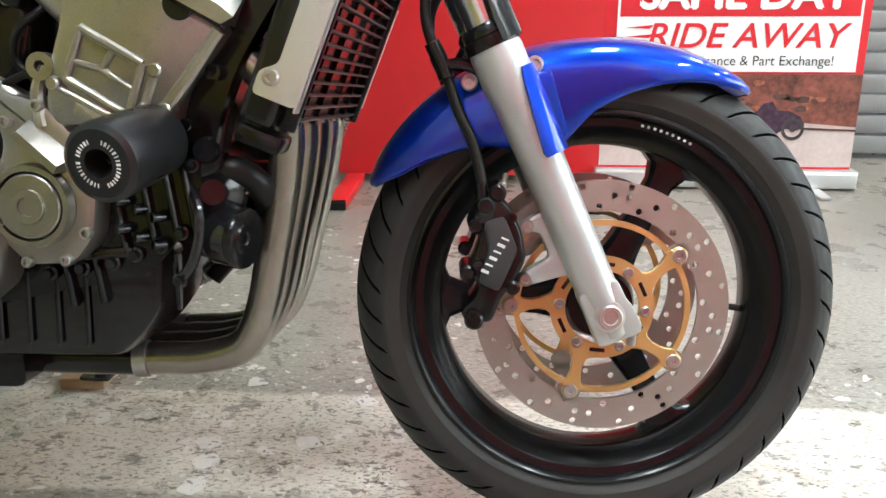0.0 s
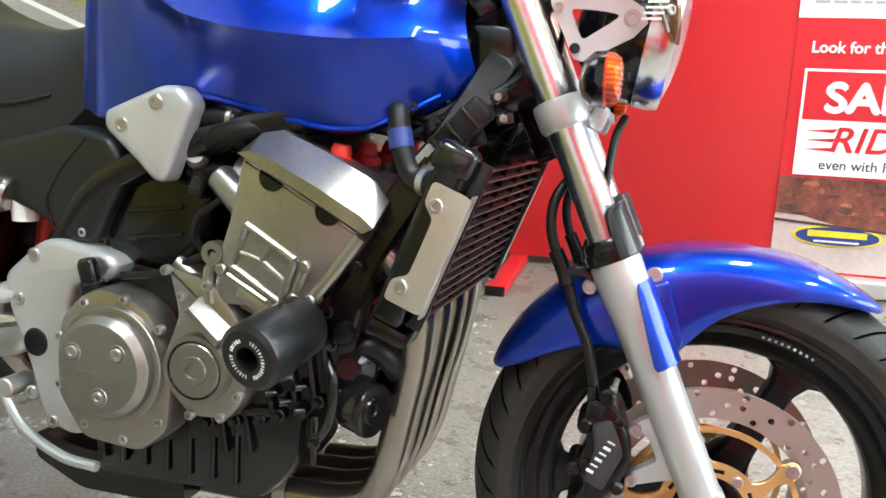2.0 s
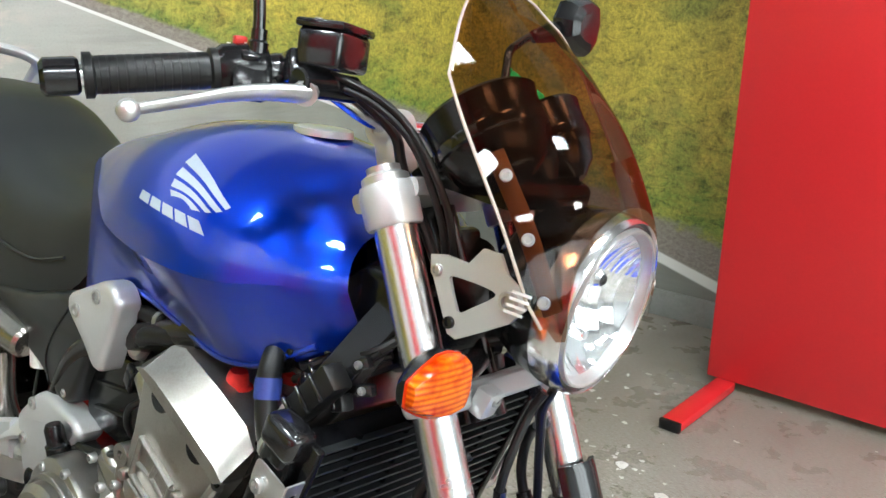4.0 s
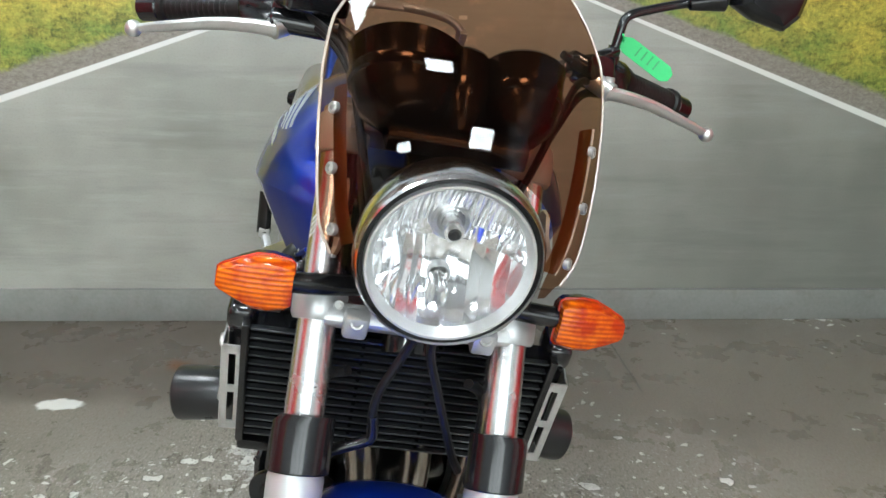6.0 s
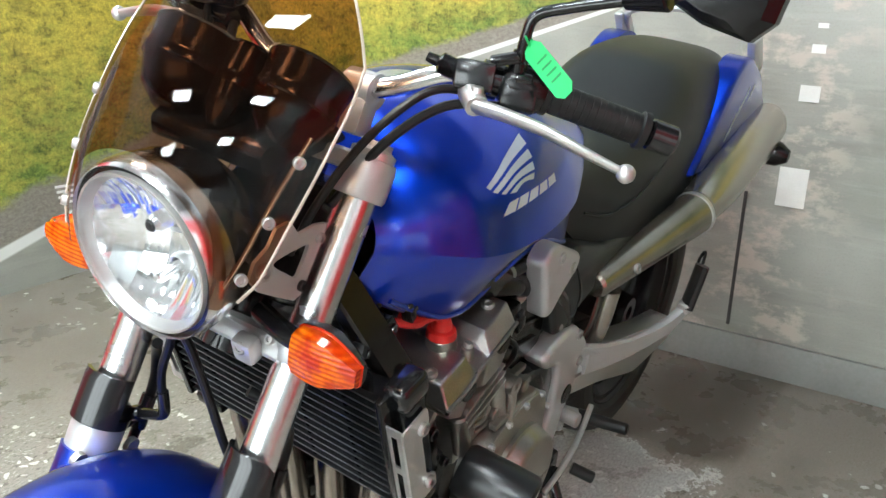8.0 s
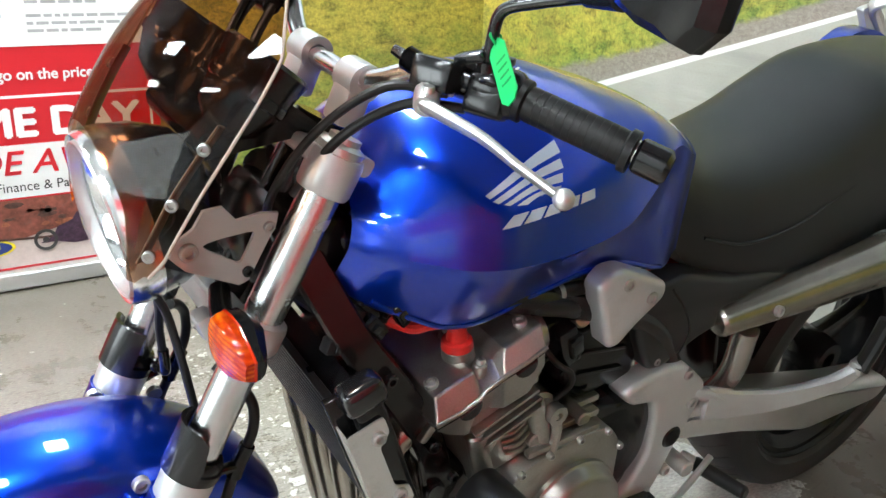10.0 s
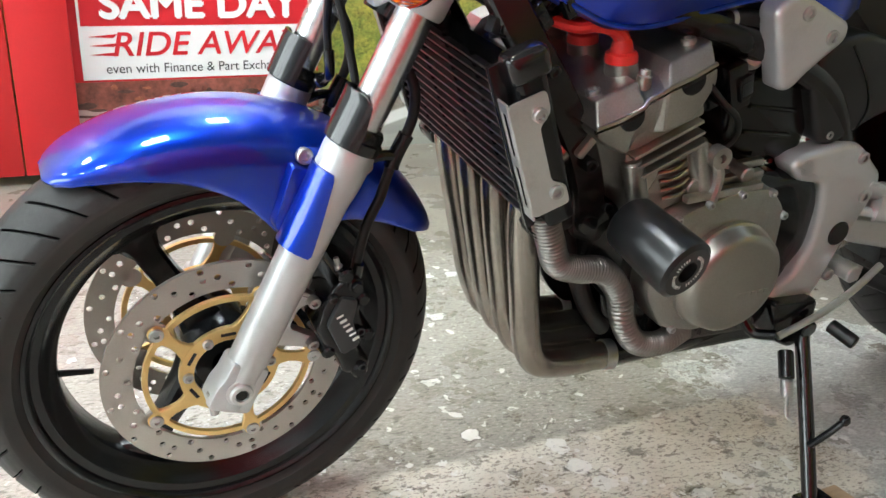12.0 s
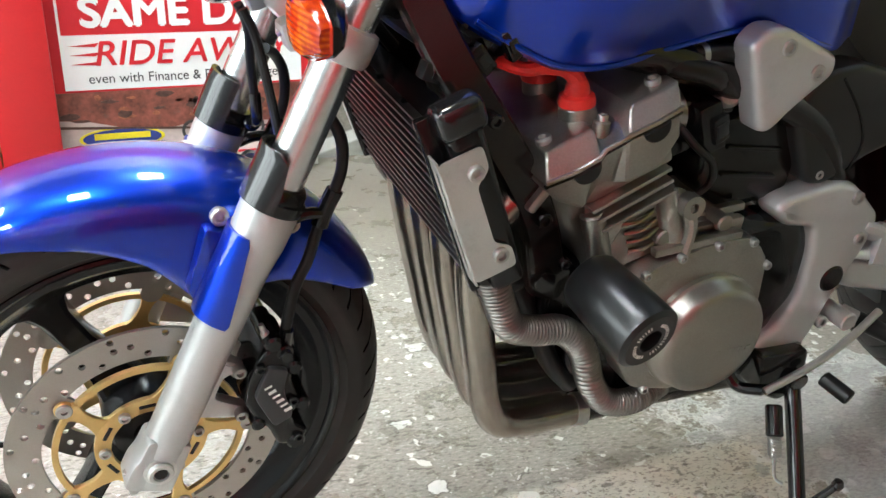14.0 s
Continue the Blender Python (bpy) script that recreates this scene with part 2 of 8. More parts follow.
def floor_concrete():
    m, t, b = node_material("worn_painted_concrete")
    co = t.nodes.new("ShaderNodeTexCoord").outputs["Object"]
    large = step_up(t, noise_out(t, co, 1.1, 5.0, 0.6), 0.34, 0.66)
    mid = step_up(t, noise_out(t, co, 6.0, 6.0, 0.65), 0.32, 0.68)
    mp = add(t, "ShaderNodeMapping", Scale=(0.6, 1.25, 1.0), Rotation=(0, 0, 0.5))
    t.links.new(co, mp.inputs[0])
    grit = noise_out(t, mp.outputs[0], 150.0, 4.0, 0.65)
    coarse = noise_out(t, mp.outputs[0], 62.0, 4.0, 0.6)
    c = mix_colour(t, large, (0.195, 0.178, 0.153), (0.32, 0.302, 0.268))
    c = mix_colour(t, math_node(t, "MULTIPLY", mid, 0.5), c, (0.38, 0.35, 0.305))
    c = mix_colour(t, math_node(t, "MULTIPLY", step_up(t, grit, 0.53, 0.60), 0.42), c, (0.070, 0.060, 0.046))
    c = mix_colour(t, math_node(t, "MULTIPLY", step_up(t, grit, 0.44, 0.36), 0.75), c, (0.44, 0.41, 0.365))
    c = mix_colour(t, math_node(t, "MULTIPLY", step_up(t, coarse, 0.61, 0.65), 0.28), c, (0.065, 0.055, 0.043))
    # the floor turns darker brown with distance from the front wheel
    far_floor = t.nodes.new("ShaderNodeVectorMath")
    far_floor.operation = "DISTANCE"
    t.links.new(co, far_floor.inputs[0])
    far_floor.inputs[1].default_value = (0.2, 0.0, 0.0)
    c = mix_colour(t, math_node(t, "MULTIPLY", step_up(t, math_node(t, "ADD", far_floor.outputs["Value"], math_node(t, "MULTIPLY", large, 0.4)), 1.25, 2.0), 0.62), c, (0.130, 0.104, 0.078))
    # angular paint flakes, some bunched
    warp = add(t, "ShaderNodeTexNoise", Scale=42.0, Detail=3.0)
    t.links.new(co, warp.inputs["Vector"])
    shift = t.nodes.new("ShaderNodeVectorMath")
    shift.operation = "MULTIPLY_ADD"
    t.links.new(warp.outputs[1], shift.inputs[0])
    shift.inputs[1].default_value = (0.035, 0.035, 0.0)
    t.links.new(co, shift.inputs[2])
    walked = t.nodes.new("ShaderNodeVectorMath")
    walked.operation = "DISTANCE"
    t.links.new(co, walked.inputs[0])
    walked.inputs[1].default_value = (-0.2, -0.1, 0.0)
    where = math_node(t, "SUBTRACT", noise_out(t, co, 2.1, 3.0, 0.6), math_node(t, "MULTIPLY", step_up(t, walked.outputs["Value"], 0.95, 1.45), 0.16))
    ahead = t.nodes.new("ShaderNodeSeparateXYZ")
    t.links.new(co, ahead.inputs[0])
    where = math_node(t, "SUBTRACT", where, math_node(t, "MULTIPLY", step_up(t, ahead.outputs[0], -0.30, 0.10), 0.13))

    def flakes(cells, share, most, bunch):
        v = add(t, "ShaderNodeTexVoronoi", Scale=cells)
        v.voronoi_dimensions = "2D"
        t.links.new(shift.outputs[0], v.inputs["Vector"])
        pick = t.nodes.new("ShaderNodeSeparateColor")
        t.links.new(v.outputs["Color"], pick.inputs[0])
        chosen = math_node(t, "LESS_THAN", pick.outputs[0], math_node(t, "MULTIPLY", step_up(t, where, *bunch), share))
        reach = math_node(t, "MULTIPLY", math_node(t, "ADD", math_node(t, "MULTIPLY", pick.outputs[1], 0.8), 0.2), most)
        near = step_up(t, math_node(t, "SUBTRACT", v.outputs["Distance"], reach), 0.02, -0.02)
        return math_node(t, "MULTIPLY", chosen, near)

    stain = step_up(t, noise_out(t, co, 3.4, 4.0, 0.62), 0.55, 0.66)
    c = mix_colour(t, math_node(t, "MULTIPLY", stain, 0.42), c, (0.105, 0.092, 0.074))
    crumbs = flakes(105.0, 0.30, 0.36, (0.38, 0.52))
    large_chip = flakes(15.0, 0.44, 0.34, (0.42, 0.58))
    chip = math_node(t, "MAXIMUM", large_chip, flakes(44.0, 0.20, 0.38, (0.35, 0.55)))
    rimmed = math_node(t, "SUBTRACT", flakes(15.0, 0.44, 0.40, (0.42, 0.58)), large_chip)
    c = mix_colour(t, math_node(t, "MULTIPLY", step_up(t, rimmed, 0.2, 0.8), 0.75), c, (0.075, 0.066, 0.054))
    c = mix_colour(t, math_node(t, "MULTIPLY", chip, 0.92), c, mix_colour(t, mid, (0.58, 0.57, 0.54), (0.78, 0.77, 0.74)))
    near_by = step_up(t, walked.outputs["Value"], 1.5, 1.0)
    c = mix_colour(t, math_node(t, "MULTIPLY", crumbs, math_node(t, "MULTIPLY", near_by, 0.6)), c, (0.58, 0.56, 0.52))
    c = mix_colour(t, math_node(t, "MULTIPLY", step_up(t, coarse, 0.58, 0.62), math_node(t, "MULTIPLY", near_by, 0.58)), c, (0.070, 0.061, 0.047))
    # pale bared screed behind the stand, ragged at its rim
    far = t.nodes.new("ShaderNodeVectorMath")
    far.operation = "DISTANCE"
    t.links.new(co, far.inputs[0])
    far.inputs[1].default_value = (-1.17, 0.09, 0.0)
    ragged = math_node(t, "ADD", far.outputs["Value"], math_node(t, "MULTIPLY", math_node(t, "SUBTRACT", noise_out(t, co, 7.0, 8.0, 0.72), 0.5), 0.95))
    bare = step_up(t, ragged, 0.29, 0.275)
    split_floor = t.nodes.new("ShaderNodeSeparateXYZ")
    t.links.new(co, split_floor.inputs[0])
    # darker brown floor near the back wall, below y 0.4
    rear_brown = math_node(t, "MULTIPLY", step_up(t, math_node(t, "ADD", split_floor.outputs[0], math_node(t, "MULTIPLY", mid, 0.10)), -1.36, -1.44), step_up(t, split_floor.outputs[1], 0.40, 0.385))
    c = mix_colour(t, math_node(t, "MULTIPLY", rear_brown, 0.72), c, (0.085, 0.066, 0.052))
    screed = mix_colour(t, step_up(t, grit, 0.4, 0.6), (0.47, 0.47, 0.46), (0.33, 0.33, 0.32))
    c = mix_colour(t, math_node(t, "MULTIPLY", bare, 0.72), c, screed)
    rim = math_node(t, "MULTIPLY", step_up(t, ragged, 0.262, 0.278), step_up(t, ragged, 0.305, 0.288))
    c = mix_colour(t, math_node(t, "MULTIPLY", rim, 0.8), c, (0.60, 0.60, 0.57))
    joint = math_node(t, "MULTIPLY", step_up(t, math_node(t, "ABSOLUTE", math_node(t, "ADD", math_node(t, "SUBTRACT", split_floor.outputs[1], 0.825), math_node(t, "MULTIPLY", math_node(t, "SUBTRACT", mid, 0.5), 0.006))), 0.0045, 0.0025), step_up(t, split_floor.outputs[0], -1.45, -1.5))
    c = mix_colour(t, math_node(t, "MULTIPLY", joint, 0.8), c, (0.035, 0.03, 0.026))
    # one long scar of white paint
    scar = t.nodes.new("ShaderNodeVectorMath")
    scar.operation = "SUBTRACT"
    t.links.new(shift.outputs[0], scar.inputs[0])
    scar.inputs[1].default_value = (-1.415, -0.735, 0.0)
    squeeze = t.nodes.new("ShaderNodeVectorMath")
    squeeze.operation = "MULTIPLY"
    t.links.new(scar.outputs[0], squeeze.inputs[0])
    squeeze.inputs[1].default_value = (30.0, 14.0, 0.0)
    reach_out = t.nodes.new("ShaderNodeVectorMath")
    reach_out.operation = "LENGTH"
    t.links.new(squeeze.outputs[0], reach_out.inputs[0])
    c = mix_colour(t, math_node(t, "MULTIPLY", step_up(t, reach_out.outputs["Value"], 1.0, 0.75), 0.9), c, (0.74, 0.73, 0.70))
    # a rust mark by the wall
    rusty = t.nodes.new("ShaderNodeVectorMath")
    rusty.operation = "DISTANCE"
    t.links.new(co, rusty.inputs[0])
    rusty.inputs[1].default_value = (-1.665, -0.49, 0.0)
    spread = math_node(t, "ADD", rusty.outputs["Value"], math_node(t, "MULTIPLY", math_node(t, "SUBTRACT", noise_out(t, co, 26.0, 4.0, 0.6), 0.5), 0.06))
    c = mix_colour(t, math_node(t, "MULTIPLY", step_up(t, spread, 0.050, 0.012), 0.85), c, (0.16, 0.060, 0.018))
    # a broad cream band that runs under the machine, flaked along its edges
    sep = t.nodes.new("ShaderNodeSeparateXYZ")
    t.links.new(co, sep.inputs[0])
    wob = math_node(t, "MULTIPLY", math_node(t, "SUBTRACT", noise_out(t, co, 9.0, 6.0, 0.7), 0.5), 0.06)
    off = math_node(t, "ABSOLUTE", math_node(t, "ADD", math_node(t, "SUBTRACT", sep.outputs[1], 0.17), wob))
    band = step_up(t, off, 0.158, 0.140)
    flaked = step_up(t, noise_out(t, co, 16.0, 7.0, 0.75), 0.60, 0.56)
    cream = mix_colour(t, mid, (0.55, 0.515, 0.445), (0.72, 0.69, 0.615))
    cream = mix_colour(t, math_node(t, "MULTIPLY", step_up(t, coarse, 0.60, 0.63), 0.75), cream, (0.15, 0.125, 0.10))
    cream = mix_colour(t, math_node(t, "MULTIPLY", step_up(t, grit, 0.54, 0.60), 0.6), cream, (0.2, 0.17, 0.13))
    cream = mix_colour(t, math_node(t, "MULTIPLY", chip, 0.8), cream, (0.76, 0.75, 0.72))
    cream = mix_colour(t, math_node(t, "MULTIPLY", crumbs, 0.75), cream, (0.19, 0.16, 0.125))
    kept = step_up(t, math_node(t, "ADD", sep.outputs[0], math_node(t, "MULTIPLY", wob, 4.0)), -0.98, -0.94)
    c = mix_colour(t, math_node(t, "MULTIPLY", math_node(t, "MULTIPLY", band, flaked), kept), c, cream)
    t.links.new(c, b.inputs["Base Color"])
    r = add(t, "ShaderNodeMapRange", **{"To Min": 0.20, "To Max": 0.42})
    t.links.new(mid, r.inputs[0])
    t.links.new(r.outputs[0], b.inputs["Roughness"])
    bump_to(t, b, math_node(t, "ADD", math_node(t, "MULTIPLY", grit, 0.5), chip), 0.5, 0.0015)
    return m


def mural_print():
    """A printed country road: the map holds metres along the unrolled walls and metres above the floor."""
    m, t, b = node_material("road_mural_print")
    uv = t.nodes.new("ShaderNodeTexCoord").outputs["UV"]
    sep = t.nodes.new("ShaderNodeSeparateXYZ")
    t.links.new(uv, sep.inputs[0])
    s, z = sep.outputs[0], sep.outputs[1]
    a = math_node(t, "ABSOLUTE", math_node(t, "SUBTRACT", s, 0.31))
    bend = math_node(t, "MULTIPLY", math_node(t, "MAXIMUM", math_node(t, "SUBTRACT", a, 2.0), 0.0), 0.07)
    edge = math_node(t, "ADD", math_node(t, "SUBTRACT", 1.19, math_node(t, "MULTIPLY", a, 0.362)), bend)
    d = math_node(t, "SUBTRACT", z, edge)
    wide = math_node(t, "ADD", 0.25, math_node(t, "MULTIPLY", a, 0.55))
    k = math_node(t, "DIVIDE", d, wide)
    st = add(t, "ShaderNodeMapping", Scale=(1, 1.6, 1))
    t.links.new(uv, st.inputs[0])
    blades = noise_out(t, st.outputs[0], 55.0, 8.0, 0.8, 0.4)
    tufts = noise_out(t, st.outputs[0], 9.0, 6.0, 0.7)
    broad = noise_out(t, uv, 2.2, 3.0)
    grain = noise_out(t, uv, 160.0, 3.0, 0.8)
    tar = mix_colour(t, step_up(t, math_node(t, "ADD", broad, math_node(t, "MULTIPLY", step_up(t, z, 0.55, 1.1), 0.12)), 0.3, 0.75), (0.235, 0.235, 0.205), (0.42, 0.42, 0.375))
    tar = mix_colour(t, math_node(t, "MULTIPLY", step_up(t, grain, 0.5, 0.8), 0.25), tar, (0.12, 0.12, 0.115))
    sk = add(t, "ShaderNodeMapping", Scale=(0.5, 5.0, 1))
    t.links.new(uv, sk.inputs[0])
    tar = mix_colour(t, math_node(t, "MULTIPLY", step_up(t, noise_out(t, sk.outputs[0], 4.0, 6.0, 0.7), 0.52, 0.75), 0.32), tar, (0.50, 0.50, 0.47))
    tar = mix_colour(t, math_node(t, "MULTIPLY", step_up(t, noise_out(t, sk.outputs[0], 2.3, 5.0, 0.6), 0.52, 0.78), 0.5), tar, (0.13, 0.133, 0.12))
    worn = math_node(t, "MULTIPLY", step_up(t, noise_out(t, st.outputs[0], 6.0, 7.0, 0.7), 0.50, 0.58), step_up(t, math_node(t, "ABSOLUTE", math_node(t, "SUBTRACT", s, 0.26)), 0.26, 0.12))
    tar = mix_colour(t, math_node(t, "MULTIPLY", worn, 0.9), tar, (0.50, 0.44, 0.38))
    # the printed road is darker towards one verge
    tar = mix_colour(t, math_node(t, "MULTIPLY", step_up(t, math_node(t, "ADD", s, math_node(t, "MULTIPLY", broad, 0.3)), 0.55, 1.5), math_node(t, "MULTIPLY", step_up(t, z, 0.95, 0.50), 0.62)), tar, (0.105, 0.108, 0.092))
    # verge, flowering meadow, scrub and hedges, each with its own stems and clumps
    lean = add(t, "ShaderNodeMapping", Scale=(1.0, 0.55, 1), Rotation=(0, 0, 0.25))
    t.links.new(uv, lean.inputs[0])
    clump = noise_out(t, st.outputs[0], 14.0, 6.0, 0.72, 0.8)
    stems = noise_out(t, lean.outputs[0], 90.0, 4.0, 0.75, 0.3)
    patch = noise_out(t, uv, 2.6, 5.0, 0.68, 0.6)
    strokes = math_node(t, "ADD", math_node(t, "MULTIPLY", clump, 0.45), math_node(t, "ADD", math_node(t, "MULTIPLY", blades, 0.3), math_node(t, "MULTIPLY", stems, 0.25)))
    green = mix_colour(t, step_up(t, strokes, 0.40, 0.58), (0.030, 0.065, 0.014), (0.26, 0.35, 0.070))
    yellow = mix_colour(t, step_up(t, strokes, 0.40, 0.57), (0.16, 0.145, 0.030), (0.70, 0.555, 0.10))
    ochre = mix_colour(t, step_up(t, strokes, 0.40, 0.60), (0.13, 0.09, 0.03), (0.50, 0.34, 0.09))
    yellow = mix_colour(t, math_node(t, "MULTIPLY", step_up(t, patch, 0.50, 0.64), 0.75), yellow, ochre)
    meadow = mix_colour(t, step_up(t, math_node(t, "ADD", math_node(t, "MULTIPLY", k, 1.1), math_node(t, "MULTIPLY", tufts, 0.8)), 0.46, 0.78), green, yellow)
    olive = mix_colour(t, step_up(t, strokes, 0.40, 0.58), (0.06, 0.075, 0.02), (0.36, 0.38, 0.08))
    meadow = mix_colour(t, math_node(t, "MULTIPLY", step_up(t, math_node(t, "ADD", math_node(t, "MULTIPLY", k, 0.35), patch), 0.65, 0.80), 0.88), meadow, olive)
    bush = mix_colour(t, step_up(t, strokes, 0.43, 0.60), (0.018, 0.035, 0.012), (0.17, 0.24, 0.055))
    far = step_up(t, math_node(t, "ADD", k, math_node(t, "ADD", math_node(t, "MULTIPLY", tufts, 0.5), math_node(t, "MULTIPLY", patch, 0.7))), 1.22, 1.42)
    meadow = mix_colour(t, far, meadow, bush)
    meadow = mix_colour(t, math_node(t, "MULTIPLY", step_up(t, clump, 0.54, 0.66), 0.62), meadow, (0.035, 0.050, 0.012))
    # pale sky added on the unseen upper print, for cooler and brighter reflections
    sky_edge = math_node(t, "ADD", z, math_node(t, "MULTIPLY", tufts, 0.5))
    meadow = mix_colour(t, step_up(t, sky_edge, 2.05, 2.15), meadow, mix_colour(t, step_up(t, broad, 0.35, 0.65), (0.42, 0.50, 0.58), (0.68, 0.71, 0.73)))
    soil = mix_colour(t, step_up(t, blades, 0.35, 0.7), (0.17, 0.15, 0.125), (0.34, 0.31, 0.27))
    rough_edge = math_node(t, "ADD", k, math_node(t, "MULTIPLY", math_node(t, "SUBTRACT", tufts, 0.5), 0.07))
    land = mix_colour(t, step_up(t, rough_edge, 0.085, 0.105), soil, meadow)
    line = mix_colour(t, step_up(t, k, 0.021, 0.025), (0.72, 0.72, 0.69), land)
    c = mix_colour(t, step_up(t, k, 0.0, 0.004), tar, line)
    t.links.new(c, b.inputs["Base Color"])
    b.inputs["Roughness"].default_value = 0.38
    bump_to(t, b, noise_out(t, uv, 3.0, 4.0), 0.12, 0.004)
    return m


STRIP = plain("brown_screen_strip", (0.16, 0.085, 0.04), 0.3, 0.0, 0.2, 20.0)
AMBER = amber()
AMBER_RIM = plain("amber_lens_rim", (0.42, 0.020, 0.001), 0.18, 0.0, 0.1, 40.0)
SMOKE = see_through("smoked_screen", (0.44, 0.255, 0.16), (1, 1, 1), 0.02, 0.09)
LENS = see_through("headlight_glass", (0.96, 0.97, 0.98), (1, 1, 1), 0.02, 0.14)
RIM_CLEAR = plain("polished_screen_edge", (0.40, 0.33, 0.27), 0.22, 0.0, 0.1)
REFLECTOR = reflector_chrome()
RUBBER = tyre_rubber()
CONCRETE = floor_concrete()
MURAL = mural_print()


def glowing(name, colour, strength):
    m, t, b = node_material(name)
    b.inputs["Base Color"].default_value = (0.8, 0.8, 0.8, 1)
    b.inputs["Emission Color"].default_value = (*colour, 1)
    b.inputs["Emission Strength"].default_value = strength
    return m


DIFFUSER = glowing("lit_diffuser", (0.905, 1.0, 1.025), PANEL_LIGHT)
DAYLIGHT = glowing("daylit_frosted_glass", (0.88, 0.98, 1.0), SHOPFRONT_LIGHT)

# ---- mesh helpers ----
def finish(bm, sharp=32):
    bmesh.ops.recalc_face_normals(bm, faces=bm.faces)
    for f in bm.faces:
        f.smooth = True
    for e in bm.edges:
        if len(e.link_faces) == 2 and e.calc_face_angle(0) > radians(sharp):
            e.smooth = False


def part(name, bm, material, parent=None, label="", sharp=32, m=None):
    """One mesh object; under a thing or a part when parent is given."""
    if m is not None:
        bm.transform(m)
    finish(bm, sharp)
    me = bpy.data.meshes.new(name)
    bm.to_mesh(me)
    bm.free()
    me.materials.append(material)
    ob = new(name, me)
    ob.parent = parent
    return tagged(ob, label)


def join(*bms):
    """All the given bmeshes in the first."""
    first = bms[0]
    for b in bms[1:]:
        me = bpy.data.meshes.new("tmp")
        b.to_mesh(me)
        first.from_mesh(me)
        bpy.data.meshes.remove(me)
        b.free()
    return first


def turned_to(direction):
    return Vector(direction).to_track_quat("Z", "Y").to_matrix().to_4x4()


def box(c, size, turn=(0, 0, 0), bevel=0.0, seg=2):
    bm = bmesh.new()
    bmesh.ops.create_cube(bm, size=1.0)
    bm.transform(pose(*c, *turn) @ Matrix.Diagonal((*size, 1)))
    if bevel:
        bmesh.ops.bevel(bm, geom=bm.edges[:], offset=bevel, segments=seg, profile=0.5, affect="EDGES")
    return bm


def lathe(profile, at, axis, seg=48, closed=False, uv=False):
    """profile: (radius, height along the axis) pairs."""
    bm = bmesh.new()
    layer = bm.loops.layers.uv.new("UVMap") if uv else None
    m = Matrix.Translation(at) @ turned_to(axis)
    rings = []
    along = [0.0]
    for (r0, h0), (r1, h1) in zip(profile, profile[1:]):
        along.append(along[-1] + math.hypot(r1 - r0, h1 - h0))
    along = [v - along[-1] / 2 for v in along]
    for r, h in profile:
        if r < 1e-6:
            v = bm.verts.new(m @ Vector((0, 0, h)))
            rings.append([v] * seg)
        else:
            rings.append([bm.verts.new(m @ Vector((r * math.cos(2 * math.pi * k / seg), r * math.sin(2 * math.pi * k / seg), h))) for k in range(seg)])
    pairs = list(zip(range(len(rings)), range(1, len(rings))))
    if closed:
        pairs.append((len(rings) - 1, 0))
    for i, j in pairs:
        for k in range(seg):
            n = (k + 1) % seg
            vs = []
            for v in (rings[i][k], rings[i][n], rings[j][n], rings[j][k]):
                if v not in vs:
                    vs.append(v)
            if len(vs) > 2:
                f = bm.faces.new(vs)
                if layer:
                    uvs = ((k / seg, along[i]), ((k + 1) / seg, along[i]), ((k + 1) / seg, along[j]), (k / seg, along[j]))
                    for loop, c in zip(f.loops, uvs):
                        loop[layer].uv = c
    return bm


def rod(p0, p1, r0, r1=None, seg=20, bevel=0.0):
    """A capped round bar, its rims eased by bevel."""
    r1 = r0 if r1 is None else r1
    d = Vector(p1) - Vector(p0)
    h, e = d.length, bevel
    prof = [(0, 0), (r0 - e, 0)] + ([(r0, e)] if e else []) + ([(r1, h - e)] if e else []) + [(r1 - e, h), (0, h)]
    return lathe(prof, p0, d, seg)


def smooth_path(pts, n=6):
    """A rounded line through the points."""
    P = [Vector(p) for p in pts]
    P = [2 * P[0] - P[1]] + P + [2 * P[-1] - P[-2]]
    out = []
    for i in range(1, len(P) - 2):
        a, b, c, d = P[i - 1:i + 3]
        for k in range(n):
            t = k / n
            out.append(0.5 * (2 * b + (c - a) * t + (2 * a - 5 * b + 4 * c - d) * t * t + (3 * b - a - 3 * c + d) * t ** 3))
    return out + [P[-2]]


def tube(pts, r, seg=12, n=6, smooth=True, flat=1.0):
    """A hose or pipe along a line; r is one radius or a function of the way from 0 to 1."""
    path = smooth_path(pts, n) if smooth else [Vector(p) for p in pts]
    bm = bmesh.new()
    rings, side = [], None
    for i, p in enumerate(path):
        d = (path[min(i + 1, len(path) - 1)] - path[max(i - 1, 0)]).normalized()
        if side is None:
            side = d.orthogonal().normalized()
        side = (side - d * side.dot(d)).normalized()
        up = d.cross(side)
        q = r(i / (len(path) - 1)) if callable(r) else r
        rings.append([bm.verts.new(p + q * (math.cos(a) * side + flat * math.sin(a) * up)) for a in (2 * math.pi * k / seg for k in range(seg))])
    for a, b in zip(rings, rings[1:]):
        for k in range(seg):
            bm.faces.new((a[k], a[(k + 1) % seg], b[(k + 1) % seg], b[k]))
    bm.faces.new(rings[0][::-1])
    bm.faces.new(rings[-1])
    return bm


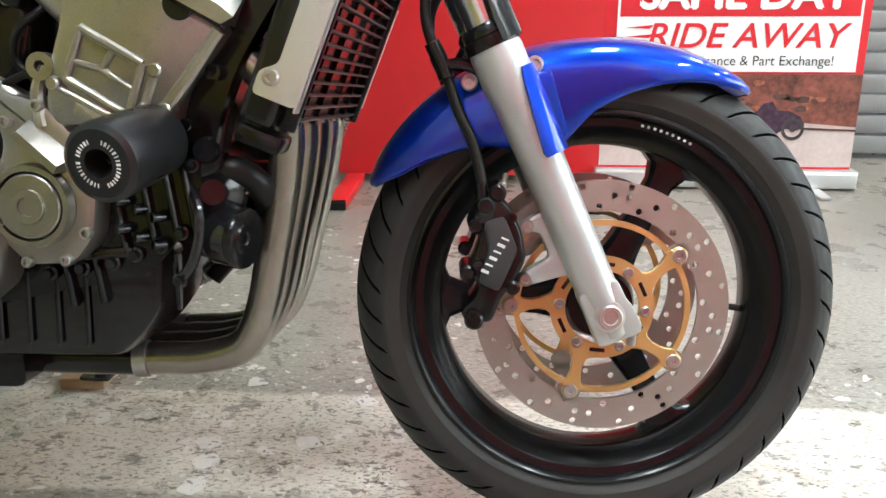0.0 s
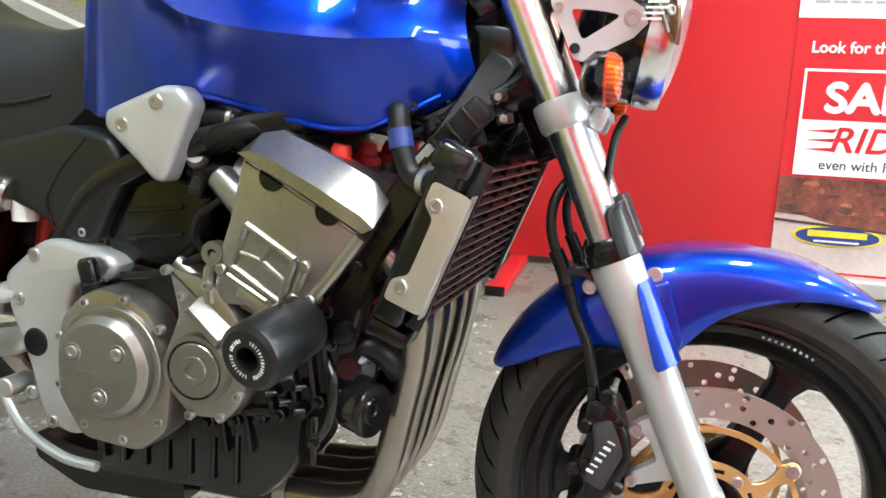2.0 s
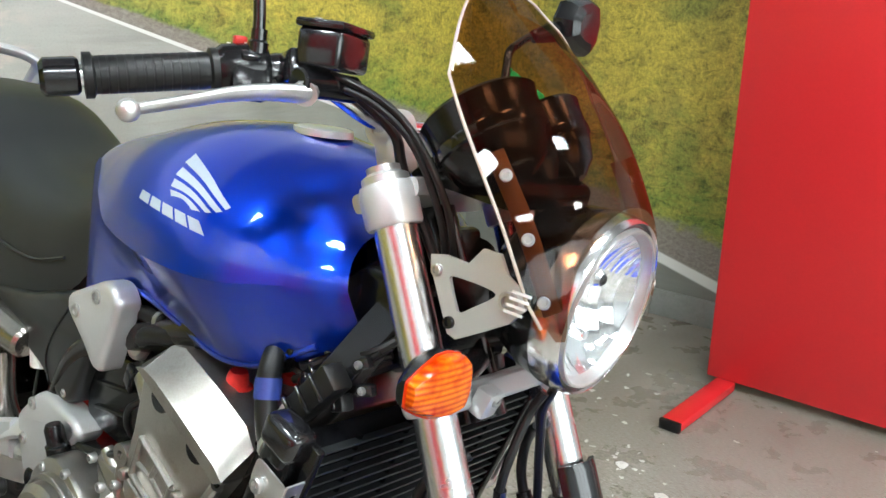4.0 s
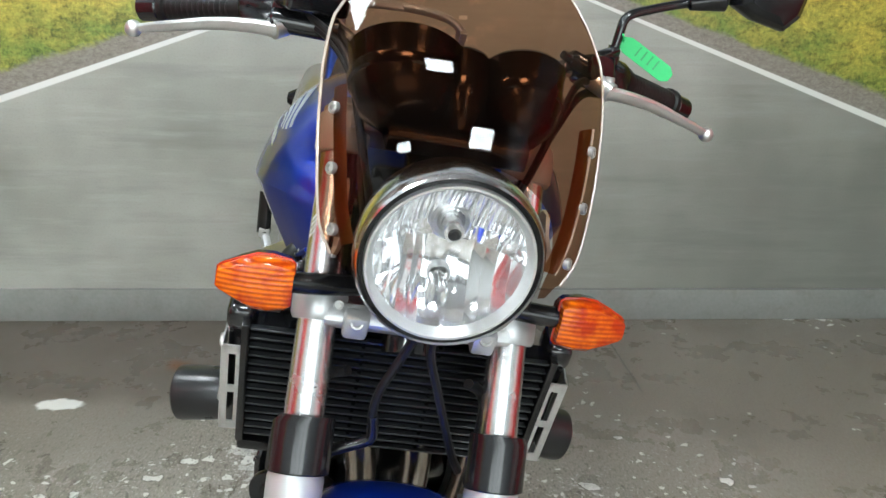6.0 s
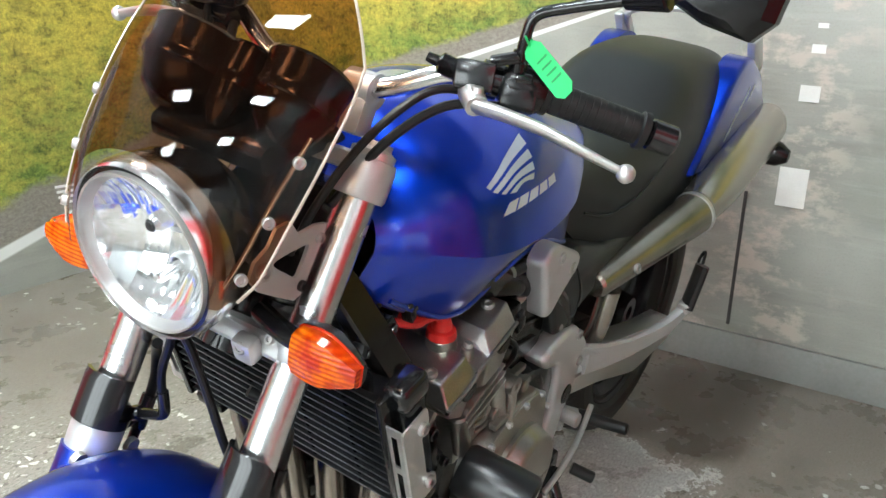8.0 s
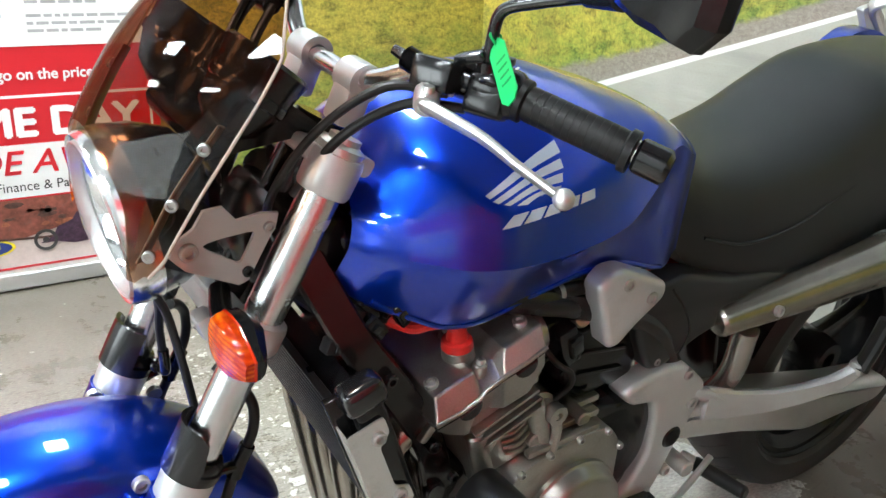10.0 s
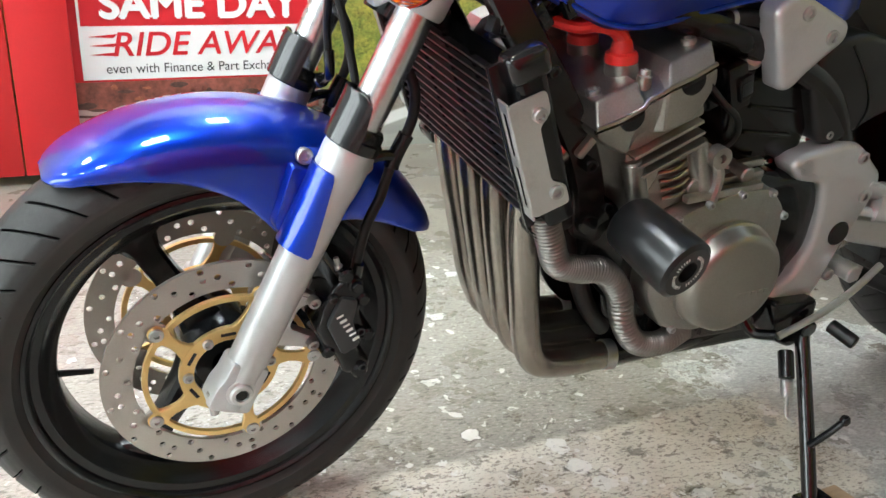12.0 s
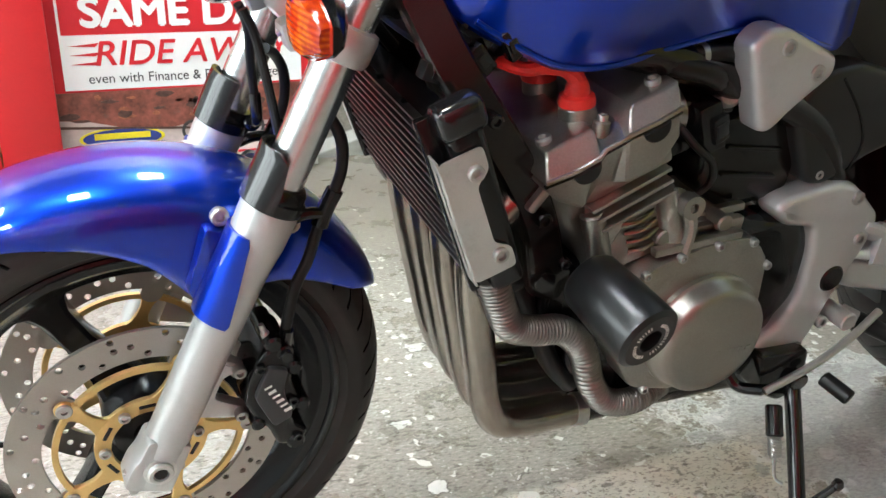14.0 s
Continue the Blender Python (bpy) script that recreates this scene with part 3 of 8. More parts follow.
def plate(poly, y0, y1, bevel=0.0, seg=2, round_corners=0.0):
    """A slab: an outline in x and z, drawn out from y0 to y1."""
    pts = [Vector((x, 0, z)) for x, z in poly]
    if round_corners:
        soft = []
        for i, p in enumerate(pts):
            a, b = pts[i - 1] - p, pts[(i + 1) % len(pts)] - p
            ra, rb = min(round_corners, a.length * 0.45), min(round_corners, b.length * 0.45)
            qa, qb = p + a.normalized() * ra, p + b.normalized() * rb
            for k in range(4):
                t = k / 3
                soft.append(qa * (1 - t) ** 2 + p * 2 * t * (1 - t) + qb * t * t)
        pts = soft
    bm = bmesh.new()
    f = bm.faces.new([bm.verts.new((p.x, y0, p.z)) for p in pts])
    made = bmesh.ops.extrude_face_region(bm, geom=[f])["geom"]
    bmesh.ops.translate(bm, vec=(0, y1 - y0, 0), verts=[g for g in made if isinstance(g, bmesh.types.BMVert)])
    if bevel:
        edge = [e for e in bm.edges if all(abs(v.co.y - y1) < 1e-6 for v in e.verts)]
        bmesh.ops.bevel(bm, geom=edge, offset=bevel, segments=seg, profile=0.5, affect="EDGES")
    return bm


def skin(rings, cap=True, ring_closed=True):
    """A surface over rings of points."""
    bm = bmesh.new()
    R = [[bm.verts.new(p) for p in ring] for ring in rings]
    n = len(R[0])
    for a, b in zip(R, R[1:]):
        for k in range(n if ring_closed else n - 1):
            bm.faces.new((a[k], a[(k + 1) % n], b[(k + 1) % n], b[k]))
    if cap:
        bm.faces.new(R[0][::-1])
        bm.faces.new(R[-1])
    return bm


def lerp_table(table, x):
    """Smooth values between the rows of a table whose first column rises."""
    xs = [r[0] for r in table]
    x = min(max(x, xs[0]), xs[-1])
    i = max(k for k in range(len(xs)) if xs[k] <= x)
    if i == len(xs) - 1:
        return table[-1][1:]
    t = (x - xs[i]) / (xs[i + 1] - xs[i])
    p = [table[max(i - 1, 0)], table[i], table[i + 1], table[min(i + 2, len(xs) - 1)]]
    return tuple(0.5 * (2 * b + (c - a) * t + (2 * a - 5 * b + 4 * c - d) * t * t + (3 * b - a - 3 * c + d) * t ** 3) for a, b, c, d in zip(*[q[1:] for q in p]))


def bolt_head(p, direction, r=0.006, h=0.005):
    """A socket-head bolt."""
    return lathe([(0, h * 0.35), (r * 0.5, h * 0.35), (r * 0.55, h), (r * 0.85, h), (r, h * 0.75), (r, -0.002), (0, -0.002)], p, direction, 14)


def lettering(name, text, size, at, turn, material, parent, embolden=0.0, shear=0.0, squeeze=1.0, label="", fat=0.0):
    c = bpy.data.curves.new(name, "FONT")
    c.body, c.size, c.offset, c.shear, c.extrude = text, size, embolden, shear, 0.0003
    o = new("tmp", c)
    me = bpy.data.meshes.new_from_object(o.evaluated_get(bpy.context.evaluated_depsgraph_get()))
    bpy.data.objects.remove(o)
    if fat:
        # heavier strokes: the outline again, a little to either side
        bm = bmesh.new()
        for dx, dy, dz in ((0, 0, 0), (fat, 0, 0.0002), (-fat, 0, 0.0004), (0, fat, 0.0006), (0, -fat, 0.0008)):
            again = me.copy()
            again.transform(Matrix.Translation((dx, dy, dz)))
            bm.from_mesh(again)
            bpy.data.meshes.remove(again)
        bm.to_mesh(me)
        bm.free()
    me.transform(pose(*at, *turn) @ Matrix.Diagonal((squeeze, 1, 1, 1)))
    me.materials.clear()
    me.materials.append(material)
    ob = new(name, me)
    ob.parent = parent
    return tagged(ob, label)


# ---- the display bay ----
BACK, LEFT, RIGHT, TOP, FRONT = -2.02, 2.30, -1.95, 3.1, 5.2
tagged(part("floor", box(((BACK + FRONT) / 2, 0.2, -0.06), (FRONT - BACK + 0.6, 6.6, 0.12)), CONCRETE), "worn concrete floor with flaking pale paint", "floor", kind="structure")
tagged(part("ceiling", box(((BACK + FRONT) / 2, 0.2, TOP + 0.05), (FRONT - BACK + 0.6, 6.6, 0.10)), CEILING_PAINT), "grey showroom ceiling with lit panels", "ceiling", kind="structure")


def mural_wall(name, p0, p1, s0, s1, out, label):
    """A wall whose face carries the printed road; s0 and s1 are the ends on the unrolled print."""
    p0, p1, out = Vector(p0), Vector(p1), Vector(out)
    bm = bmesh.new()
    layer = bm.loops.layers.uv.new("UVMap")
    lo = [bm.verts.new(p) for p in (p0, p1, p1 - out * 0.12, p0 - out * 0.12)]
    hi = [bm.verts.new(v.co + Vector((0, 0, TOP))) for v in lo]
    for i in range(4):
        f = bm.faces.new((lo[i], lo[(i + 1) % 4], hi[(i + 1) % 4], hi[i]))
        for loop in f.loops:
            end = loop.vert.co - p0
            w = (end.dot((p1 - p0).normalized())) / (p1 - p0).length
            loop[layer].uv = (s0 + (s1 - s0) * w, loop.vert.co.z)
    bm.faces.new(lo)
    bm.faces.new(hi)
    return tagged(part(name, bm, MURAL), label, "wall", kind="structure")


wall_back = mural_wall("wall_back", (BACK, RIGHT, 0), (BACK, LEFT, 0), RIGHT, LEFT, (1, 0, 0), "back wall printed with a country road mural")
wall_left = mural_wall("wall_left", (BACK - 0.12, LEFT, 0), (1.12, LEFT, 0), LEFT - 0.12, LEFT + 1.12 - BACK, (0, -1, 0), "side wall printed with roadside grass mural")
wall_right = mural_wall("wall_right", (BACK - 0.12, RIGHT, 0), (1.35, RIGHT, 0), RIGHT + 0.12, RIGHT - (1.35 - BACK), (0, 1, 0), "side wall printed with flowering verge mural")
for y0, y1, z0, z1 in ((0.285, 0.36, 0.505, 0.612), (0.305, 0.355, 0.79, 0.832), (0.318, 0.352, 0.915, 0.937), (0.325, 0.350, 0.978, 0.990)):
    part("painted_road_dash", box((BACK + 0.002, (y0 + y1) / 2, (z0 + z1) / 2), (0.004, y1 - y0, z1 - z0)), LIME, wall_back, "pale centre line dash of the mural")
part("mural_seam", box((BACK + 0.001, 0.205, 0.33), (0.003, 0.009, 0.40)), DARK_PRINT, wall_back, "dark vertical seam between mural sheets")
tagged(part("baseboard", box((BACK + 0.008, (LEFT + RIGHT) / 2, 0.055), (0.016, LEFT - RIGHT, 0.11), bevel=0.003), SKIRT), "scuffed grey skirting along the back wall", "baseboard", kind="structure")
tagged(part("baseboard_left", box((-0.5, LEFT - 0.008, 0.05), (3.0, 0.016, 0.10), bevel=0.003), SKIRT), "scuffed grey skirting along the side wall", "baseboard", kind="structure")

tagged(part("wall_right_plain", box(((1.35 + FRONT) / 2, RIGHT - 0.062, TOP / 2), (FRONT - 1.35, 0.12, TOP)), WALL_PAINT), "plain grey painted side wall", "wall", kind="structure")

# roller shutter beyond the banner, shop front behind the camera
shutter = tagged(new("roller_shutter"), "grey ribbed steel roller shutter, closed", "shutter", kind="structure")
for k in range(41):
    z = 0.02 + k * 0.075
    part("slat", plate([(1.12, z), (FRONT, z), (FRONT, z + 0.070), (1.12, z + 0.070)], LEFT + 0.02, LEFT - 0.004, 0.012, 2), SHUTTER, shutter)
tagged(part("wall_front_low", box((FRONT + 0.06, 0.2, 0.3), (0.12, 6.6, 0.6)), WALL_PAINT), "plain grey low wall under the shop front", "wall", kind="structure")
tagged(part("wall_front_high", box((FRONT + 0.06, 0.2, 2.85), (0.12, 6.6, 0.5)), WALL_PAINT), "plain grey wall over the shop front", "wall", kind="structure")
shop_window = tagged(new("window_1"), "wide daylit shop front glazing", "window", kind="structure")
part("pane", box((FRONT + 0.05, 0.2, 1.6), (0.02, 4.3, 2.0)), DAYLIGHT, shop_window)
for y in (-1.93, -0.5, 0.9, 2.33):
    part("mullion", box((FRONT + 0.02, y, 1.6), (0.06, 0.06, 2.0), bevel=0.004), BLACK, shop_window)


def ceiling_light(x, y):
    o = tagged(new("ceiling_light"), "lit oblong white ceiling panel lamp", "ceiling light", "ceiling panel lamps")
    for dx, dy, sx, sy in ((0.16, 0, 0.02, 0.64), (-0.16, 0, 0.02, 0.64), (0, 0.31, 0.30, 0.02), (0, -0.31, 0.30, 0.02)):
        part("frame", box((dx, dy, -0.012), (sx, sy, 0.024)), WALL_PAINT, o)
    part("diffuser", box((0, 0, -0.008), (0.30, 0.60, 0.012)), DIFFUSER, o)
    o.matrix_basis = pose(x, y, TOP)
    return o


first = ceiling_light(0.5, 0.2)
for x, y in ((1.9, -1.15), (1.9, 1.45), (3.4, -1.15), (3.4, 1.45), (-0.5, -1.2)):
    copy_thing(first, pose(x, y, TOP))


# ---- red boards and roll-up banners ----
def red_board(x0, x1, y, side, seam=False):
    o = tagged(new("display_board"), "tall plain red display board on flat steel feet", "display board", "red display boards")
    if seam:
        part("panel", box(((x0 + x0 + 0.17) / 2, y, 1.02), (0.168, 0.03, 1.98), bevel=0.003), RED_BOARD, o)
        part("panel", box(((x0 + 0.174 + x1) / 2, y, 1.02), (x1 - x0 - 0.174, 0.03, 1.98), bevel=0.003), RED_BOARD, o)
    else:
        part("panel", box(((x0 + x1) / 2, y, 1.02), (x1 - x0, 0.03, 1.98), bevel=0.003), RED_BOARD, o)
    for x in (x0 + (0.32 if seam else 0.06), x1 - 0.06):
        f = part("foot", box((x, y + side * 0.19, 0.016), (0.06, 0.36, 0.028), bevel=0.004), RED_BOARD, o)
        part("end_cap", box((x, y + side * 0.376, 0.016), (0.062, 0.014, 0.03), bevel=0.003), BLACK, f)
    return o


red_board(-0.67, 0.205, 1.85, -1)
red_board(0.106, 1.05, -1.80, 1, True)


def banner(place, drop):
    """A roll-up banner; x runs along it from the reader's left, y towards the wall; drop sets the print lower."""
    o = tagged(new("roll_up_banner"), "red and white printed roll-up advertising banner", "banner", "roll-up banners")
    w = 0.80
    part("sheet", plate([(0, 0.06), (w, 0.06), (w, 2.0), (0, 2.0)], 0.004, 0.001), RED_PRINT, o)
    base = part("base_cassette", plate([(-0.015, 0.005), (w + 0.015, 0.005), (w + 0.015, 0.062), (-0.015, 0.062)], 0.05, -0.045, 0.012, 3), BANNER_ALLOY, o, "brushed alloy base")
    for x in (0.12, w - 0.12):
        part("swivel_foot", box((x, -0.03, 0.005), (0.035, 0.26, 0.009), bevel=0.002), BANNER_ALLOY, base)

    def patch(name, x0, z0, x1, z1, m, lift, label=""):
        return part(name, plate([(x0, z0), (x1, z0), (x1, z1), (x0, z1)], 0.001, 0.001 - lift), m, o, label)

    # the photograph along the foot
    patch("photo_road", 0, 0.07, w, 0.26, SAND_PRINT, 0.002, "pale printed road")
    hill = [(0, 0.365 - drop)] + [(w, 0.365 - drop)] + [*((x, z - drop * 0.6) for x, z in ((w, 0.20), (0.6, 0.215), (0.47, 0.235), (0.35, 0.21), (0.2, 0.215), (0.08, 0.245), (0, 0.25)))]
    part("photo_hillside", plate(hill, 0.001, -0.003), BROWN_PRINT, o, "brown printed hillside")
    rng = random.Random(11)
    for k in range(46):
        x, z = rng.uniform(0.01, w - 0.03), 0.262 - drop * 0.7 + rng.uniform(-0.012, 0.085)
        a, b = rng.uniform(0.010, 0.034), rng.uniform(0.005, 0.014)
        blot = [(x + a * math.cos(q) * rng.uniform(0.7, 1.1), z + b * math.sin(q) * rng.uniform(0.7, 1.1)) for q in [2 * math.pi * i / 9 for i in range(9)]]
        if all(0 < px < w and pz < 0.362 - drop for px, pz in blot):
            part("photo_scrub", plate(blot, 0.001, -0.0032 - 0.0003 * (k % 3)), (BROWN_PRINT, RUST_PRINT, SOIL_PRINT)[k % 3], o)
    part("photo_verge", plate([(0, 0.232 - drop * 0.6), (0.16, 0.222 - drop * 0.6), (0.40, 0.206 - drop * 0.6), (w, 0.192 - drop * 0.6), (w, 0.186 - drop * 0.6), (0.40, 0.199 - drop * 0.6), (0.16, 0.214 - drop * 0.6), (0, 0.224 - drop * 0.6)], 0.001, -0.0042), SOIL_PRINT, o)
    low = 0.012 + drop * 0.6
    outline = ((0.40, 0.195), (0.44, 0.215), (0.455, 0.245), (0.50, 0.262), (0.515, 0.285), (0.545, 0.292), (0.56, 0.265), (0.60, 0.262), (0.635, 0.245), (0.65, 0.22), (0.63, 0.20), (0.59, 0.205), (0.56, 0.185), (0.50, 0.182), (0.45, 0.195))
    small = part("photo_bike", plate([(x - 0.01, z - low) for x, z in outline], 0.001, -0.0045), PLUM_PRINT, o, "small plum printed motorcycle shape")
    for x in (0.415, 0.615):
        part("photo_wheel", lathe([(0.026, 0), (0.036, 0), (0.036, 0.002), (0.026, 0.002)], (x - 0.01, -0.0035, 0.205 - low), (0, -1, 0), 20, True), DARK_PRINT, small)
        part("photo_hub", lathe([(0, 0), (0.010, 0), (0.010, 0.002), (0, 0.002)], (x - 0.01, -0.0035, 0.205 - low), (0, -1, 0), 12), DARK_PRINT, small)
    for r, m, lift in ((1.0, YELLOW_PRINT, 0.004), (0.92, NAVY_PRINT, 0.0048)):
        part("badge", plate([(0.185 + 0.13 * r * math.cos(a), 0.185 - drop * 0.6 + 0.034 * r ** 2 * math.sin(a)) for a in (2 * math.pi * k / 32 for k in range(32))], 0.001, -lift), m, o, "oval badge")
    for x0, x1, z0, z1, m in ((0.10, 0.27, 0.182, 0.202, YELLOW_PRINT), (0.12, 0.25, 0.165, 0.171, WHITE_PRINT)):
        patch("badge_bar", x0, z0 - drop * 0.6, x1, z1 - drop * 0.6, m, 0.006)
    # the offer box
    patch("offer_border", 0.035, 0.372 - drop, 0.775, 0.690 - drop, WHITE_PRINT, 0.003)
    patch("offer_red_field", 0.043, 0.540 - drop, 0.767, 0.682 - drop, RED_PRINT, 0.004)
    top = -0.0045
    lettering("offer_heading", "SAME DAY", 0.122, (0.10, top, 0.566 - drop), (90, 0, 0), WHITE_PRINT, o, 0.0, 0, 1.10, "", 0.0048)
    lettering("offer_line", "RIDE AWAY", 0.106, (0.125, -0.0035, 0.447 - drop), (90, 0, 0), RED_PRINT, o, 0.0, 0.22, 1.06, "", 0.0012)
    for k in range(3):
        part("speed_stroke", plate([(0.06, 0.451 + k * 0.028 - drop), (0.135, 0.447 + k * 0.028 - drop), (0.148, 0.459 + k * 0.028 - drop)], 0.001, -0.0035), RED_PRINT, o)
    lettering("offer_small_print", "even with Finance & Part Exchange!", 0.043, (0.105, -0.0035, 0.392 - drop), (90, 0, 0), DARK_PRINT, o, 0.0, 0, 0.97)
    lettering("logo_line", "Look for this logo on the price", 0.046, (0.045, -0.0012, 0.737 - drop), (90, 0, 0), WHITE_PRINT, o, 0.0, 0, 0.97, "", 0.0012)
    # the block of small print above
    patch("notice_field", 0.0, 0.835 - drop, w, 1.45, WHITE_PRINT, 0.003)
    for k in range(14):
        z = 0.875 - drop + k * 0.022 + 0.018 * (k // 3)
        for c in range(2):
            x0 = 0.04 + c * 0.39
            x = x0
            while x < x0 + (0.30 if k % 3 else 0.2):
                step = random.uniform(0.015, 0.045)
                patch("notice_word", x, z, x + step, z + 0.009, GREY_PRINT, 0.0034)
                x += step + 0.008
    o.matrix_basis = place
    return o


banner_a = banner(pose(0.197, 1.832, 0), 0.0)
banner_b = banner(pose(0.115, -1.90, 0, 0, 0, 180), 0.075)
tagged(part("skirting_end", box((-1.28, 2.1, 0.06), (0.03, 0.12, 0.12), bevel=0.004), WHITE_PRINT), "short white painted upstand by the wall", "upstand")

# ---- the motorcycle ----
# Built upright: x ahead from the front axle, y to its left, z up from the tyres' foot. The whole leans on its stand.
LEAN = pose(0, 0, 0, -8.03, 0.85, 0)
RAKE = radians(25)
FORK_UP = Vector((-math.sin(RAKE), 0, math.cos(RAKE)))
STEER = Matrix.Translation((0.098, 0, 0)) @ Matrix.Rotation(radians(3.81), 4, FORK_UP) @ Matrix.Translation((-0.098, 0, 0))
AXLE = Vector((0, 0, 0.30))
bike = tagged(new("motorcycle"), "blue naked motorcycle with smoked screen, leaning on its side stand", "motorcycle")
bike.matrix_basis = LEAN


def fp(name, bm, material, parent=None, label="", sharp=32):
    """A part that turns with the handlebar."""
    return part(name, bm, material, parent or bike, label, sharp, STEER)


def bp(name, bm, material, parent=None, label="", sharp=32):
    return part(name, bm, material, parent or bike, label, sharp)


def on_fork(s, side, out=0.0, ahead=0.0):
    """A point s up the fork leg of that side."""
    return AXLE + FORK_UP * s + Vector((ahead, side * (0.105 + out), ahead * 0.466))


# front wheel
def wheel(make, at, name, R, half, rim_r, spokes, first_angle, sag=0.0):
    lip = rim_r + 0.010
    w = half
    prof = [(lip, w - 0.002), (lip - 0.001, w + 0.002), (lip - 0.005, w + 0.003), (lip - 0.009, w), (lip - 0.011, w - 0.005), (lip - 0.020, w - 0.007), (lip - 0.023, w - 0.010), (lip - 0.030, w - 0.020), (lip - 0.040, w - 0.026), (lip - 0.042, w - 0.030), (lip - 0.043, 0.0)]
    prof += [(r, -h) for r, h in reversed(prof[:-1])]
    prof += [(lip - 0.014, -w + 0.010), (lip - 0.034, 0), (lip - 0.014, w - 0.010)]
    bm = lathe(prof, at, (0, 1, 0), 96, True)
    hub = lathe([(0.018, 0.062), (0.038, 0.062), (0.042, 0.05), (0.046, 0.03), (0.046, -0.03), (0.042, -0.05), (0.038, -0.062), (0.018, -0.062)], at, (0, 1, 0), 40, True)
    rim = make(name, bm, SATIN, None, "satin black three-spoke cast wheel")
    make("hub", hub, SATIN, rim)
    for k in range(spokes):
        a = first_angle + 360 / spokes * k
        rings = []
        for q, wd, th in ((0.036, 0.030, 0.024), (0.07, 0.022, 0.021), (0.12, 0.017, 0.018), (lip - 0.070, 0.018, 0.017), (lip - 0.052, 0.026, 0.018), (lip - 0.043, 0.048, 0.018), (lip - 0.037, 0.060, 0.018)):
            ring = []
            for j in range(12):
                b = 2 * math.pi * j / 12
                ring.append(Vector((q, th * math.copysign(abs(math.sin(b)) ** 0.6, math.sin(b)), wd * math.copysign(abs(math.cos(b)) ** 0.6, math.cos(b)))))
            rings.append(ring)
        sp = skin(rings)
        sp.transform(Matrix.Translation(at) @ Matrix.Rotation(-radians(a), 4, "Y"))
        make("spoke", sp, SATIN, rim)
    side = []
    for v, r in ((0.046, lip - 0.006), (0.051, lip + 0.001), (0.0545, lip + 0.006), (0.0575, lip + 0.008), (0.0580, lip + 0.012), (0.0605, lip + 0.024), (0.059, R - 0.034), (0.054, R - 0.024), (0.045, R - 0.0155), (0.034, R - 0.0085), (0.022, R - 0.0035), (0.011, R - 0.0008)):
        side.append((r, v * half / 0.05))
    prof = side + [(R, 0.0)] + [(r, -v) for r, v in reversed(side)]
    # finer steps across the tread, then slanted grooves sunk into it
    fine = []
    for (r0, h0), (r1, h1) in zip(prof, prof[1:]):
        n = 3 if max(r0, r1) > R - 0.05 else 1
        fine += [(r0 + (r1 - r0) * k / n, h0 + (h1 - h0) * k / n) for k in range(n)]
    fine.append(prof[-1])
    # the mesh is sheared along the grooves, so that their edges run clean
    along = [0.0]
    for (r0, h0), (r1, h1) in zip(fine, fine[1:]):
        along.append(along[-1] + math.hypot(r1 - r0, h1 - h0))
    along = [v - along[-1] / 2 for v in along]
    seg, period = 720, 720 // CUTS
    rubber = bmesh.new()
    layer = rubber.loops.layers.uv.new("UVMap")
    grid = []
    for (r, h), v in zip(fine, along):
        ring = []
        for k in range(seg):
            u = k / seg + abs(v) * SLANT
            deep = 0.0028 if k % period == 0 and 0.010 < abs(v) < 0.0715 else 0.0
            a = 2 * math.pi * u
            foot = math.atan2(math.sin(a + math.pi / 2), math.cos(a + math.pi / 2))
            q = r - deep * 0.8 + sag * math.exp(-(foot / 0.30) ** 2) * max(0.0, (r - lip) / (R - lip))
            ring.append(rubber.verts.new((at.x + q * math.cos(a), at.y + h - math.copysign(deep * 0.6, h) * min(1, abs(h) / 0.05), at.z + q * math.sin(a))))
        grid.append(ring)
    for i in range(len(fine) - 1):
        for k in range(seg):
            n = (k + 1) % seg
            f = rubber.faces.new((grid[i][k], grid[i][n], grid[i + 1][n], grid[i + 1][k]))
            for loop, (g, c) in zip(f.loops, ((k, i), (k + 1, i), (k + 1, i + 1), (k, i + 1))):
                loop[layer].uv = (g / seg + abs(along[c]) * SLANT + 2.0, along[c])
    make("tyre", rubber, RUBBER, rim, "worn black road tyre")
    v = Matrix.Translation(at) @ Matrix.Rotation(-radians(first_angle - 66), 4, "Y")
    stem = rod((lip - 0.043, 0, 0), (lip - 0.080, 0.012, 0), 0.0045, 0.0035, 10)
    stem.transform(v)
    make("valve_stem", stem, HOSE, rim)
    return rim


front = wheel(fp, AXLE, "front_wheel", 0.293, 0.050, 0.219, 3, 62, 0.0065)


